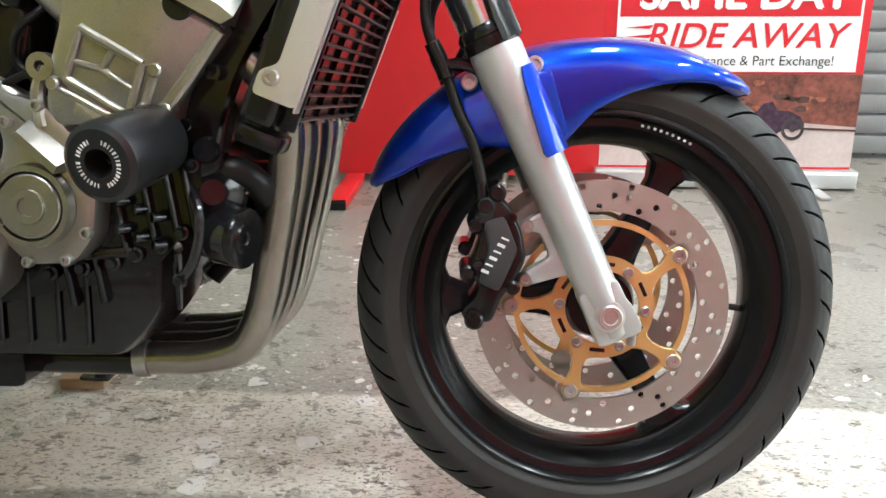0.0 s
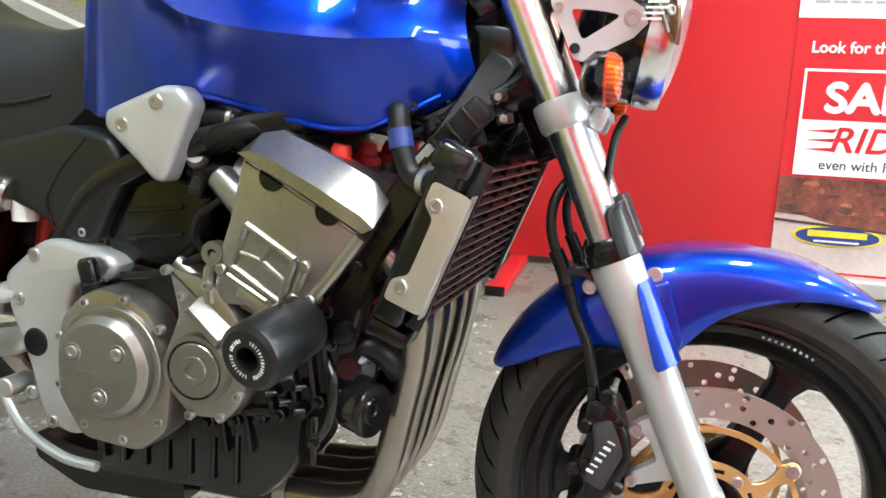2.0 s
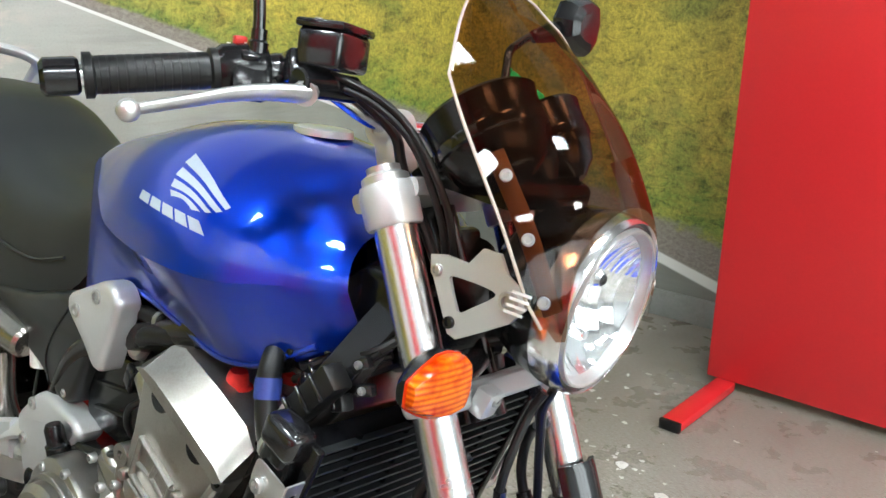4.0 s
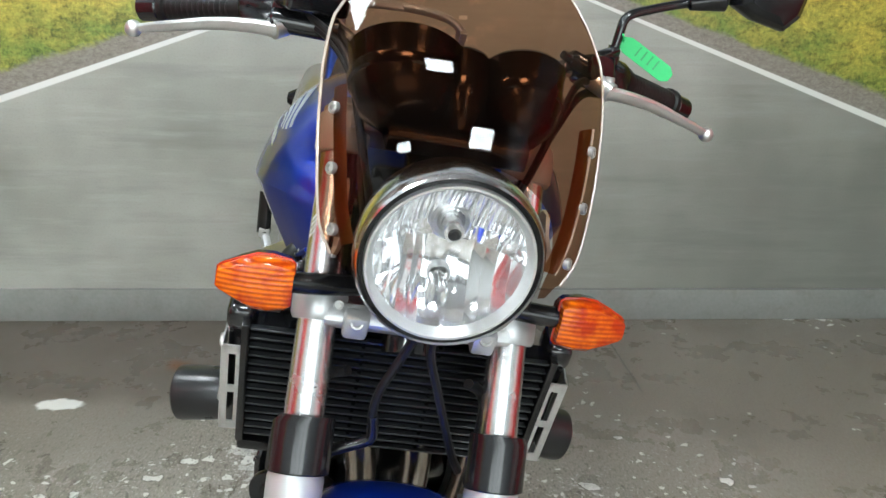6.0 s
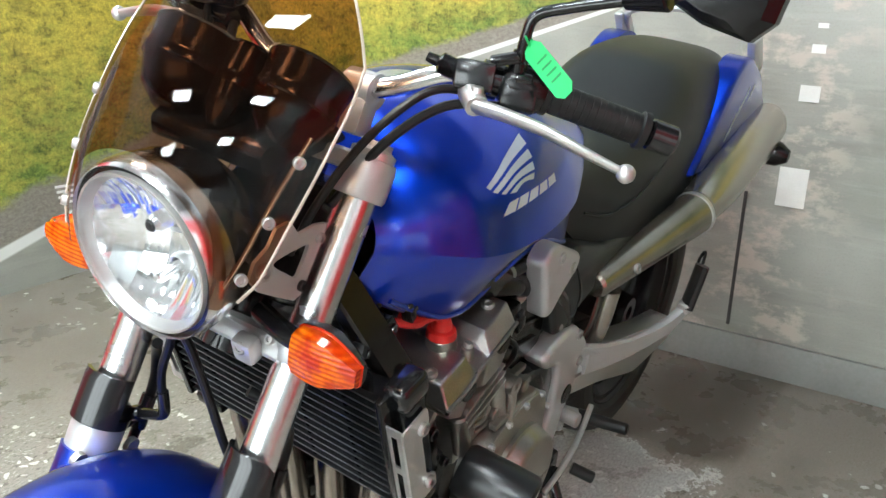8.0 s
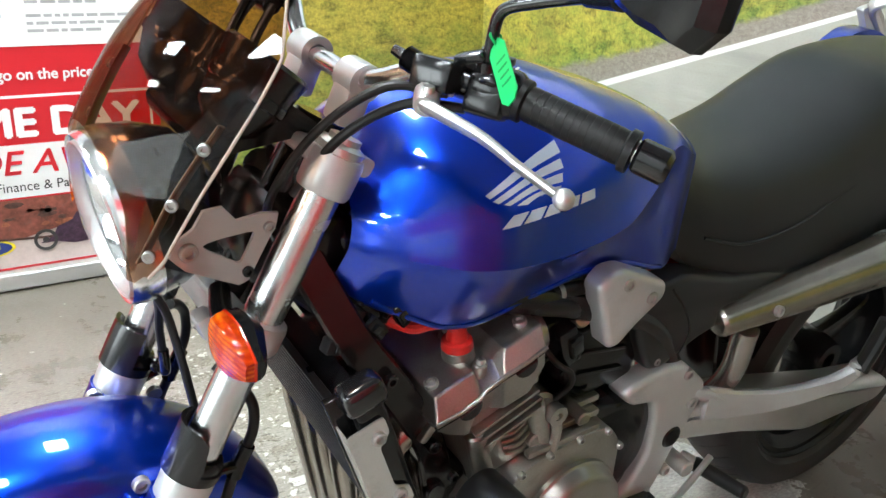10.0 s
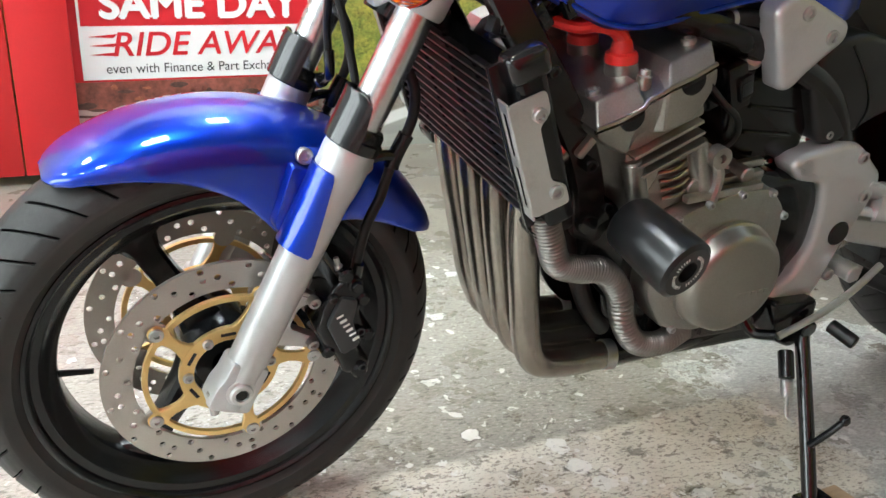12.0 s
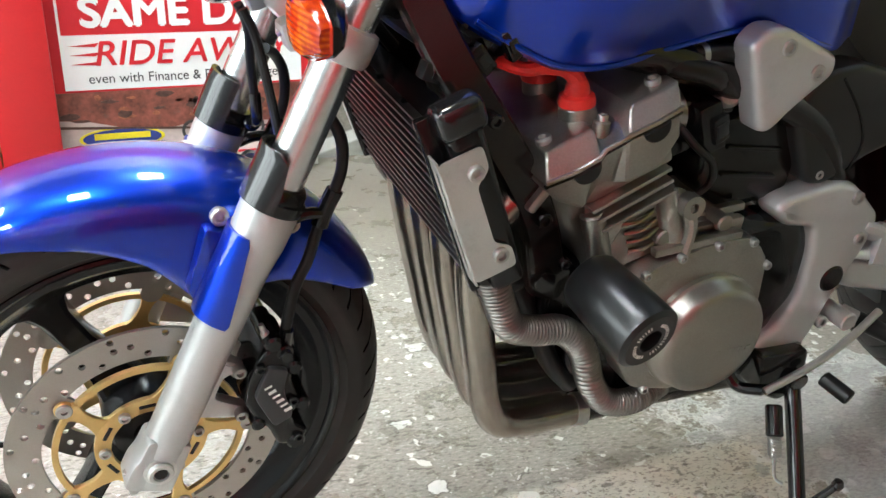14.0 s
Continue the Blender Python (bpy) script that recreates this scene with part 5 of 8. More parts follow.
for s in (-1, 1):
    y = s * 0.099
    # a three-cornered plate with a window and an upright tab
    outer = [(-0.231, 0.868), (-0.233, 0.880), (-0.215, 0.883), (-0.190, 0.880), (-0.176, 0.897), (-0.157, 0.896), (-0.147, 0.879), (-0.130, 0.869), (-0.124, 0.853), (-0.138, 0.837), (-0.165, 0.822), (-0.192, 0.808), (-0.202, 0.811), (-0.212, 0.831)]
    inner = [(-0.208, 0.862), (-0.207, 0.865), (-0.200, 0.8655), (-0.190, 0.865), (-0.180, 0.8645), (-0.170, 0.8635), (-0.160, 0.862), (-0.156, 0.860), (-0.157, 0.857), (-0.163, 0.852), (-0.178, 0.842), (-0.191, 0.833), (-0.195, 0.834), (-0.202, 0.848)]
    levels = ((outer, 0.0), (outer, 0.004), (inner, 0.004), (inner, 0.0), (outer, 0.0))
    br = fp("lamp_bracket", skin([[Vector((x, y + s * up, z)) for x, z in line] for line, up in levels], False), SILVER, None, "silver triangular headlamp bracket")
    for p in ((-0.223, 0.867), (-0.201, 0.822)):
        fp("bracket_bolt", bolt_head((p[0], y + s * 0.004, p[1]), (0, s, 0), 0.0060, 0.004), BLACK if p[1] < 0.84 else STEEL, br)
    fp("bracket_bolt", bolt_head((-0.141, y + s * 0.004, 0.857), (0, s, 0), 0.0095, 0.006), STEEL, br)
    # indicators
    stalk = fp("indicator_stalk", tube([(-0.185, s * 0.07, 0.785), (-0.170, s * 0.11, 0.786), (-0.163, s * 0.148, 0.787)], 0.0115, 14), BLACK, None, "black indicator stem")
    hexa = [(0.138, 0.0, 0.0225), (0.142, 0.0, 0.0255), (0.160, 0.0, 0.0285), (0.175, 0.0, 0.0275), (0.192, 0.0, 0.0205), (0.207, 0.0, 0.0130), (0.2105, 0.0, 0.0100)]
    lens_rings, body_rings = [], []
    for yy, dz, h in hexa:
        d = 0.017 * (h / 0.0285) ** 0.5
        lens_rings.append([Vector((-0.160 + u * d, s * yy, 0.785 + h * v)) for u, v in ((0, -1), (0.45, -0.97), (0.85, -0.80), (0.97, -0.45), (1.0, 0), (0.97, 0.45), (0.85, 0.80), (0.45, 0.97), (0, 1))])
        body_rings.append([Vector((-0.160 - u * 0.028 * (h / 0.0285), s * yy, 0.785 + (h + 0.0012) * v)) for u, v in ((0, 1), (0.5, 0.95), (0.9, 0.6), (1, 0), (0.9, -0.6), (0.5, -0.95), (0, -1))])
    fp("indicator_lens", skin(lens_rings), AMBER, stalk, "amber indicator lens", 24)
    fp("indicator_body", skin(body_rings), BLACK, stalk)
    border = [ring[0] for ring in lens_rings] + [ring[-1] for ring in reversed(lens_rings)]
    fp("lens_rim", tube(border + border[:1], 0.0016, 6, 1, False), AMBER_RIM, stalk, "deep red-orange lens rim")

# screen
SCREEN = ((0.83, -0.070, -0.098, 0.104), (0.865, -0.066, -0.112, 0.124), (0.919, -0.072, -0.137, 0.134), (0.967, -0.094, -0.166, 0.139), (1.02, -0.128, -0.200, 0.140), (1.07, -0.176, -0.232, 0.130), (1.11, -0.222, -0.256, 0.112), (1.135, -0.252, -0.272, 0.082), (1.145, -0.265, -0.275, 0.05))


def screen_point(u, z):
    xc, xs, w = lerp_table(SCREEN, z)
    a = abs(u)
    return Vector((xc + (xs - xc) * a ** 2.3, u * w, z))


def screen_foot(u):
    a = abs(u)
    if a < 0.66:
        return 0.852 + math.sqrt(max(0.0, 0.0985 ** 2 - (a * 0.13) ** 2))
    return max(0.832, 0.852 + math.sqrt(max(0.0, 0.0985 ** 2 - (0.66 * 0.13) ** 2)) - (a - 0.66) * 0.42) if a < 0.93 else 0.843


rows = []
for i in range(49):
    u = -1 + i / 24
    z0 = screen_foot(u)
    top_u = 1.145 - 0.10 * abs(u) ** 5
    rows.append([screen_point(u, z0 + (top_u - z0) * j / 26) for j in range(27)])
screen = fp("windscreen", skin(rows, False, False), SMOKE, None, "brown smoked plastic windscreen", 60)
screen.visible_shadow = True
rim_line = [rows[0][j] for j in range(27)] + [rows[i][26] for i in range(1, 48)] + [rows[48][j] for j in range(26, -1, -1)]
fp("screen_edge", tube(rim_line, 0.0016, 6, 1, False), RIM_CLEAR, screen, "pale polished screen edge")
for s in (-1, 1):
    bar = [screen_point(s * (0.90 - 0.05 * (0.985 - z) / 0.13), z) + Vector((-0.006, -s * 0.004, 0)) for z in (0.985, 0.955, 0.920, 0.885, 0.855)]
    strip = fp("screen_strip", tube(bar, 0.0085, 10, 4, True, 0.25), STRIP, screen, "brown screen mounting strip")
    for z in (0.967, 0.917, 0.866):
        fp("screen_bolt", bolt_head(screen_point(s * 0.90, z), (0.7, s, 0.15), 0.0058, 0.004), STEEL, screen)
for k in range(4):
    fp("screen_label", box((-0.115 - 0.002 * k, -0.1285, 0.872 - 0.006 * k), (0.022, 0.0006, 0.0025), (0, 0, -12)), WHITE_INK, screen)

# instruments
for y, r, x in ((-0.058, 0.058, -0.222), (0.064, 0.043, -0.226), (0.000, 0.027, -0.218)):
    cup = fp("instrument_cup", lathe([(0, -0.062), (0.4 * r, -0.060), (0.75 * r, -0.045), (0.95 * r, -0.018), (r, 0.010), (r * 1.04, 0.020), (r * 0.96, 0.024), (0, 0.022)], (x, y, 1.000 if r > 0.05 else 1.004), (-0.62, 0, 0.78), 40), BLACK, None, "black instrument cup")
    fp("cup_band", lathe([(0.93 * r, -0.020), (0.985 * r, -0.018), (1.0 * r, -0.010), (0.99 * r, -0.008)], (x, y, 1.000 if r > 0.05 else 1.004), (-0.62, 0, 0.78), 40, True), GLOSS_BLACK, cup)
fp("instrument_stay", plate([(-0.30, 0.945), (-0.17, 0.93), (-0.165, 0.955), (-0.25, 0.985)], -0.07, 0.07, 0.0, 1, 0.01), BLACK)

# handlebar
fp("handlebar", tube([(-0.474, -0.352, 0.994), (-0.408, -0.230, 1.020), (-0.372, -0.150, 1.026), (-0.350, -0.090, 1.000), (-0.345, -0.05, 0.988), (-0.345, 0.0, 0.987), (-0.345, 0.05, 0.988), (-0.350, 0.090, 1.000), (-0.376, 0.150, 1.026), (-0.414, 0.230, 1.018), (-0.478, 0.352, 0.994)], 0.0112, 16), CHROME, None, "chrome tubular handlebar")
for s in (-1, 1):
    fp("bar_riser", box((-0.335, s * 0.052, 0.965), (0.030, 0.036, 0.050), (0, -20, 0), 0.006), SILVER)
    fp("bar_clamp", lathe([(0.0112, -0.018), (0.020, -0.018), (0.020, 0.018), (0.0112, 0.018)], (-0.345, s * 0.052, 0.988), (0, 1, 0), 24, True), SILVER)
    p0, p1 = Vector((-0.408, s * 0.230, 1.020)), Vector((-0.466, s * 0.338, 0.997))
    d = (p1 - p0).normalized()
    prof = [(0.0112, 0), (0.0205, 0), (0.0205, 0.006), (0.0165, 0.008)]
    for k in range(12):
        h = 0.012 + k * 0.0075
        prof += [(0.0168, h), (0.0168, h + 0.0055), (0.0165, h + 0.0059), (0.0165, h + 0.0071)]
    prof += [(0.0165, 0.104), (0.020, 0.106), (0.020, 0.113), (0.0112, 0.114)]
    fp("hand_grip", lathe(prof, p0, d, 24), HOSE, None, "black finely ribbed rubber hand grip")
    fp("bar_end_weight", lathe([(0, 0.148), (0.012, 0.148), (0.0165, 0.144), (0.0165, 0.119), (0.014, 0.116), (0, 0.116)], p0, d, 24), GLOSS_BLACK)
    q = p0 - d * 0.022
    sw = fp("switch_housing", lathe([(0.0112, -0.024), (0.020, -0.024), (0.0235, -0.016), (0.0235, 0.016), (0.020, 0.022), (0.0112, 0.022)], q, d, 20), BLACK, None, "black switch housing")
    fp("switch_block", box(q + Vector((0.012, 0, -0.010)), (0.032, 0.038, 0.030), (0, -20, s * 28), 0.005), BLACK, sw)
    fp("switch_button", box(q + Vector((-0.006, 0, 0.026)), (0.012, 0.012, 0.008), (0, 0, s * 28), 0.002), RED_CAP if s < 0 else GREY_PLASTIC, sw)
    perch = fp("lever_perch", tube([(-0.372, s * 0.172, 1.026), (-0.345, s * 0.176, 1.020), (-0.328, s * 0.196, 1.010)], 0.012, 12), ALLOY, None, "alloy lever perch")
    fp("perch_body", box((-0.352, s * 0.176, 1.032), (0.034, 0.040, 0.030), (0, -15, s * 25), 0.004, 2), GLOSS_BLACK, perch)
    fp("perch_clamp", lathe([(0.0112, -0.011), (0.0185, -0.011), (0.0195, 0), (0.0185, 0.011), (0.0112, 0.011)], (-0.384, s * 0.178, 1.025), d, 20, True), GLOSS_BLACK, perch)
    for dz in (-0.012, 0.012):
        fp("clamp_bolt", bolt_head((-0.366, s * 0.180, 1.026 + dz), (1, 0, 0.2), 0.0042, 0.005), STEEL, perch)
    fp("mirror_boss", lathe([(0, -0.020), (0.012, -0.020), (0.013, -0.006), (0.0095, -0.002), (0.0095, 0.010), (0.0075, 0.012), (0.0075, 0.022), (0, 0.022)], (-0.384, s * 0.206, 1.040), (0, 0, 1), 12), GLOSS_BLACK, perch)
    if s > 0:
        knob = []
        for k in range(10):
            knob += [(0.0105, 0.002 * k), (0.0118, 0.002 * k + 0.0008)]
        fp("cable_adjuster", lathe([(0, 0)] + knob + [(0.006, 0.022), (0.005, 0.034), (0, 0.034)], (-0.346, 0.160, 1.034), (0.35, -0.85, 0.25), 10), GLOSS_BLACK, perch, "black knurled cable adjuster")
        fp("choke_lever", box((-0.372, 0.196, 1.052), (0.014, 0.030, 0.010), (20, 10, 30), 0.003), GLOSS_BLACK, perch)
    fp("lever_pivot", lathe([(0, 0.008), (0.005, 0.008), (0.006, 0.006), (0.006, -0.016), (0, -0.016)], (-0.332, s * 0.192, 1.020), (0, 0, 1), 12), STEEL, perch)
    for k in range(3):
        fp("switch_mark", box(q + d * (-0.012 + 0.011 * k) + Vector((0.006 - 0.006 * k, 0, 0.0238)), (0.006, 0.0022, 0.001), (0, 0, s * 28)), WHITE_INK, sw)
    fp("switch_rocker", box(q + d * 0.006 + Vector((0.020, 0, 0.012)), (0.010, 0.018, 0.012), (0, 35, s * 28), 0.003), GLOSS_BLACK, sw)
    fp("horn_button", lathe([(0, 0.006), (0.005, 0.006), (0.0065, 0.004), (0.0065, 0), (0, 0)], q + d * 0.004 + Vector((-0.021, 0, 0.006)), (-1, 0, 0.3), 14), GLOSS_BLACK, sw)
    pts = [(-0.330, s * 0.190, 1.010), (-0.335, s * 0.225, 1.008), (-0.345, s * 0.262, 1.002), (-0.352, s * 0.300, 0.992), (-0.363, s * 0.338, 0.981)]
    lever = fp("hand_lever", tube(pts, lambda w: 0.0105 - 0.0045 * w, 12, 6, True, 0.65), ALLOY, None, "cast alloy brake lever" if s < 0 else "cast alloy clutch lever")
    fp("lever_ball", lathe([(0, -0.0095)] + [(0.0095 * math.cos(radians(a)), 0.0095 * math.sin(radians(a))) for a in range(-75, 76, 15)] + [(0, 0.0095)], (-0.366, s * 0.345, 0.979), (0, 0, 1), 16), ALLOY, lever)
    # mirrors
    mx = -0.384
    fp("mirror_stem", tube([(mx, s * 0.206, 1.030), (mx, s * 0.208, 1.075), (mx - 0.003, s * 0.214, 1.098), (mx - 0.012, s * 0.245, 1.112), (mx - 0.022, s * 0.286, 1.126), (mx - 0.016, s * 0.33, 1.140)], 0.0058, 12), GLOSS_BLACK, None, "black mirror stem")
    fp("stem_boot", rod((mx - 0.020, s * 0.292, 1.128), (mx - 0.014, s * 0.335, 1.142), 0.009, 0.015, 16, 0.002), BLACK)
    outl = [(-0.035, 0.010), (-0.030, -0.016), (0.0, -0.028), (0.045, -0.034), (0.062, -0.014), (0.066, 0.020), (0.056, 0.046), (0.02, 0.050), (-0.022, 0.036)]
    rings = []
    for depth, k in ((0.0, 0.96), (0.006, 1.0), (0.018, 0.97), (0.030, 0.80), (0.037, 0.5)):
        rings.append([Vector((mx - 0.020 + depth, s * (0.372 + a * k), 1.152 + b * k)) for a, b in outl])
    mir = fp("mirror_head", skin(rings), BLACK, None, "black plastic mirror head", 25)
    fp("mirror_glass", skin([[Vector((mx - 0.0205, s * (0.372 + a * 0.9), 1.152 + b * 0.9)) for a, b in outl], [Vector((mx - 0.0215, s * (0.372 + a * 0.9), 1.152 + b * 0.9)) for a, b in outl]]), CHROME, mir)
res = fp("brake_reservoir", box((-0.335, -0.158, 1.052), (0.044, 0.072, 0.036), (0, 0, 20), 0.006, 3), GLOSS_BLACK, None, "black brake fluid reservoir")
fp("reservoir_lid", box((-0.335, -0.158, 1.073), (0.048, 0.076, 0.008), (0, 0, 20), 0.003), GLOSS_BLACK, res)
for dy in (-0.024, 0.024):
    fp("lid_screw", bolt_head((-0.335, -0.158 + dy, 1.077), (0, 0, 1), 0.0035, 0.002), STEEL, res)
fp("master_cylinder", rod((-0.335, -0.125, 1.020), (-0.335, -0.200, 1.020), 0.013, None, 16, 0.002), GLOSS_BLACK)
for pts, r in (([(-0.372, -0.19, 1.02), (-0.33, -0.16, 1.03), (-0.28, -0.115, 1.0), (-0.235, -0.09, 0.93), (-0.225, -0.07, 0.86)], 0.004), ([(-0.374, -0.19, 1.01), (-0.325, -0.15, 1.02), (-0.275, -0.11, 0.985), (-0.24, -0.085, 0.91), (-0.24, -0.06, 0.84)], 0.004), ([(-0.335, -0.125, 1.018), (-0.30, -0.10, 0.985), (-0.29, -0.09, 0.95), (-0.25, -0.08, 0.88), (-0.22, -0.06, 0.80)], 0.0055), ([(-0.36, 0.185, 1.015), (-0.315, 0.15, 1.015), (-0.265, 0.12, 0.97), (-0.235, 0.09, 0.90), (-0.235, 0.06, 0.83)], 0.0045), ([(-0.37, 0.20, 1.005), (-0.33, 0.16, 1.0), (-0.285, 0.125, 0.96), (-0.255, 0.09, 0.89)], 0.005)):
    fp("control_cable", tube(pts, r, 10), HOSE)
for pts in (((-0.140, -0.010, 0.755), (-0.150, -0.016, 0.730), (-0.155, -0.032, 0.685), (-0.158, -0.035, 0.655), (-0.160, -0.030, 0.625)), ((-0.140, 0.008, 0.755), (-0.150, 0.012, 0.730), (-0.155, 0.026, 0.695), (-0.158, 0.036, 0.670), (-0.164, 0.060, 0.612), (-0.175, 0.075, 0.585))):
    fp("lamp_cable", tube(pts, 0.0050, 10), HOSE)
fp("hose_joint", tube([(-0.165, -0.080, 0.598), (-0.162, -0.055, 0.610), (-0.160, -0.036, 0.620), (-0.159, -0.031, 0.630), (-0.1585, -0.034, 0.652)], 0.0066, 12), GLOSS_BLACK, None, "black brake hose joint pipe")
fp("joint_union", rod((-0.165, -0.084, 0.596), (-0.164, -0.070, 0.603), 0.0095, None, 14, 0.002), GLOSS_BLACK)

# fuel tank
TANK = ((-0.835, 0.892, 0.862, 0.108, 0.722, 0.112), (-0.80, 0.912, 0.878, 0.126, 0.713, 0.130), (-0.77, 0.925, 0.894, 0.136, 0.716, 0.138), (-0.733, 0.938, 0.893, 0.154, 0.729, 0.141), (-0.69, 0.951, 0.866, 0.180, 0.742, 0.142), (-0.63, 0.966, 0.838, 0.203, 0.742, 0.143), (-0.55, 0.971, 0.824, 0.212, 0.729, 0.145), (-0.47, 0.960, 0.818, 0.209, 0.716, 0.150), (-0.42, 0.946, 0.818, 0.196, 0.719, 0.147), (-0.385, 0.929, 0.822, 0.177, 0.734, 0.137), (-0.355, 0.913, 0.825, 0.159, 0.750, 0.127), (-0.33, 0.900, 0.827, 0.139, 0.766, 0.116), (-0.308, 0.891, 0.826, 0.117, 0.787, 0.104))


def tank_ring(x, shrink=1.0, back=0.0):
    """One cross-section; the nose leans back as it rises and dips where the steering swings."""
    zt, zw, yw, zb, yb = lerp_table(TANK, x)
    fore = min(1.0, max(0.0, (x + 0.41) / 0.10))
    fore = fore * fore * (3 - 2 * fore)
    knee = 0.55 + 0.55 * min(1.0, max(0.0, (x + 0.62) / 0.16))
    half = []
    end = radians(86 - 14 * min(1.0, max(0.0, (-0.33 - x) / 0.06)))
    for j in range(15):
        a = end * j / 14
        low = math.cos(end) ** 0.84
        half.append((yw * (math.sin(a) / math.sin(end)) ** 0.84, zw + (zt - zw) * (math.cos(a) ** 0.84 - low) / (1 - low)))
    for j in range(1, 11):
        w = j / 10
        half.append((yw + (yb - yw) * w ** knee, zw + (zb - zw) * w))
    half += [(yb * 0.96, zb - 0.003), (yb * 0.8, zb - 0.001), (yb * 0.4, zb + 0.018)]
    ring = half + [(0.0, zb + 0.022)] + [(-y, z) for y, z in reversed(half[1:])]
    mid = (zt + zb) / 2
    out = []
    for y, z in ring:
        y, z = y * shrink, mid + (z - mid) * shrink
        dip = max(0.0, 1 - (y / 0.09) ** 2) * max(0.0, min(1.0, (z - zw) / 0.03))
        out.append(Vector((x - back - fore * (0.26 * (z - 0.795) + 0.006 * dip), y, z - fore * 0.010 * dip)))
    return out


tank_rings = [tank_ring(-0.835 + (0.835 - 0.308) * k / 80) for k in range(81)]
tank_rings += [tank_ring(-0.308, 0.985, -0.002), tank_ring(-0.308, 0.955, 0.001), tank_ring(-0.308, 0.93, 0.008), tank_ring(-0.308, 0.88, 0.040)]
tank_mesh = skin(tank_rings)
from mathutils.bvhtree import BVHTree
bmesh.ops.recalc_face_normals(tank_mesh, faces=tank_mesh.faces)
tank_tree = BVHTree.FromBMesh(tank_mesh)
tank = bp("fuel_tank", tank_mesh, BLUE, None, "glossy metallic blue fuel tank with silver emblem", 26)


def on_tank(x, z, s, lift=0.0012):
    hit, normal, _, _ = tank_tree.ray_cast(Vector((x, s * 0.5, z)), Vector((0, -s, 0)))
    if hit is None:
        hit, normal, _, _ = tank_tree.find_nearest(Vector((x, s * 0.15, z)))
    return hit + normal * lift


def tank_patch(outline, s, lift=0.0012, cells=3):
    """A decal that follows the tank: a strip between two lines of points in x and z."""
    top, low = outline
    bm = bmesh.new()
    grid = []
    for i in range(len(top)):
        grid.append([bm.verts.new(on_tank(top[i][0] + (low[i][0] - top[i][0]) * j / cells, top[i][1] + (low[i][1] - top[i][1]) * j / cells, s, lift)) for j in range(cells + 1)])
    for a, b in zip(grid, grid[1:]):
        for j in range(cells):
            bm.faces.new((a[j], a[j + 1], b[j + 1], b[j]))
    return bm


for s in (-1, 1):
    # five feathers that fan back from a shoulder, and a slanting row of blocks beneath
    for tip_top, tip_low, root_top, root_low in (((-0.545, 0.930), (-0.546, 0.920), (-0.443, 0.888), (-0.447, 0.885)), ((-0.543, 0.915), (-0.543, 0.907), (-0.449, 0.883), (-0.455, 0.881)), ((-0.540, 0.903), (-0.537, 0.895), (-0.460, 0.880), (-0.467, 0.879)), ((-0.534, 0.892), (-0.527, 0.886), (-0.474, 0.8785), (-0.487, 0.8785))):
        lines = []
        for a, b in ((tip_top, root_top), (tip_low, root_low)):
            lines.append([(a[0] + (b[0] - a[0]) * q, a[1] + (b[1] - a[1]) * q + 0.0035 * math.sin(math.pi * q)) for q in [i / 7 for i in range(8)]])
        bp("tank_emblem", tank_patch(lines, s), DECAL, tank, "silver feather of the tank emblem")
    for k in range(5):
        u0, u1 = (k + 0.05) / 5, (k + 0.90) / 5
        top = [(-0.580 + 0.114 * u, 0.8845 - 0.0145 * u) for u in (u0, u1)]
        low = [(-0.578 + 0.128 * u, 0.8755 - 0.0185 * u) for u in (u0, u1)]
        bp("tank_mark", tank_patch((top, low), s), DECAL, tank, "silver block of the tank mark")
    foot = [on_tank(x, lerp_table(TANK, x)[3] + 0.004, s, 0.001) for x in [-0.78 + 0.0245 * k for k in range(19)]]
    bp("tank_seam", tube(foot, 0.0035, 8, 2), BLUE, tank)
cap = bp("fuel_cap", lathe([(0, 0.006), (0.030, 0.006), (0.036, 0.004), (0.037, -0.004), (0, -0.004)], (-0.50, 0, 0.967), (0.02, 0, 1), 36), ALLOY, tank, "round alloy fuel cap")

# seat and tail
SEAT = ((-1.60, 0.930, 0.070, 0.895), (-1.55, 0.943, 0.112, 0.872), (-1.46, 0.952, 0.140, 0.800), (-1.36, 0.950, 0.154, 0.716), (-1.27, 0.938, 0.157, 0.680), (-1.20, 0.908, 0.156, 0.663), (-1.12, 0.868, 0.154, 0.652), (-1.04, 0.842, 0.150, 0.645), (-0.97, 0.830, 0.141, 0.642), (-0.91, 0.828, 0.128, 0.660), (-0.86, 0.838, 0.116, 0.695), (-0.815, 0.860, 0.108, 0.735))
rings = []
for k in range(45):
    x = -1.60 + 0.785 * k / 44
    zt, w, zb = lerp_table(SEAT, x)
    ring = []
    for j in range(21):
        a = -math.pi / 2 + math.pi * j / 20
        ring.append(Vector((x, w * math.copysign(abs(math.sin(a)) ** 0.6, math.sin(a)), zb + (zt - zb) * max(0, math.cos(a)) ** 0.45)))
    rings.append(ring)
bp("seat", skin(rings), VINYL, None, "dark grey vinyl dual seat", 60)
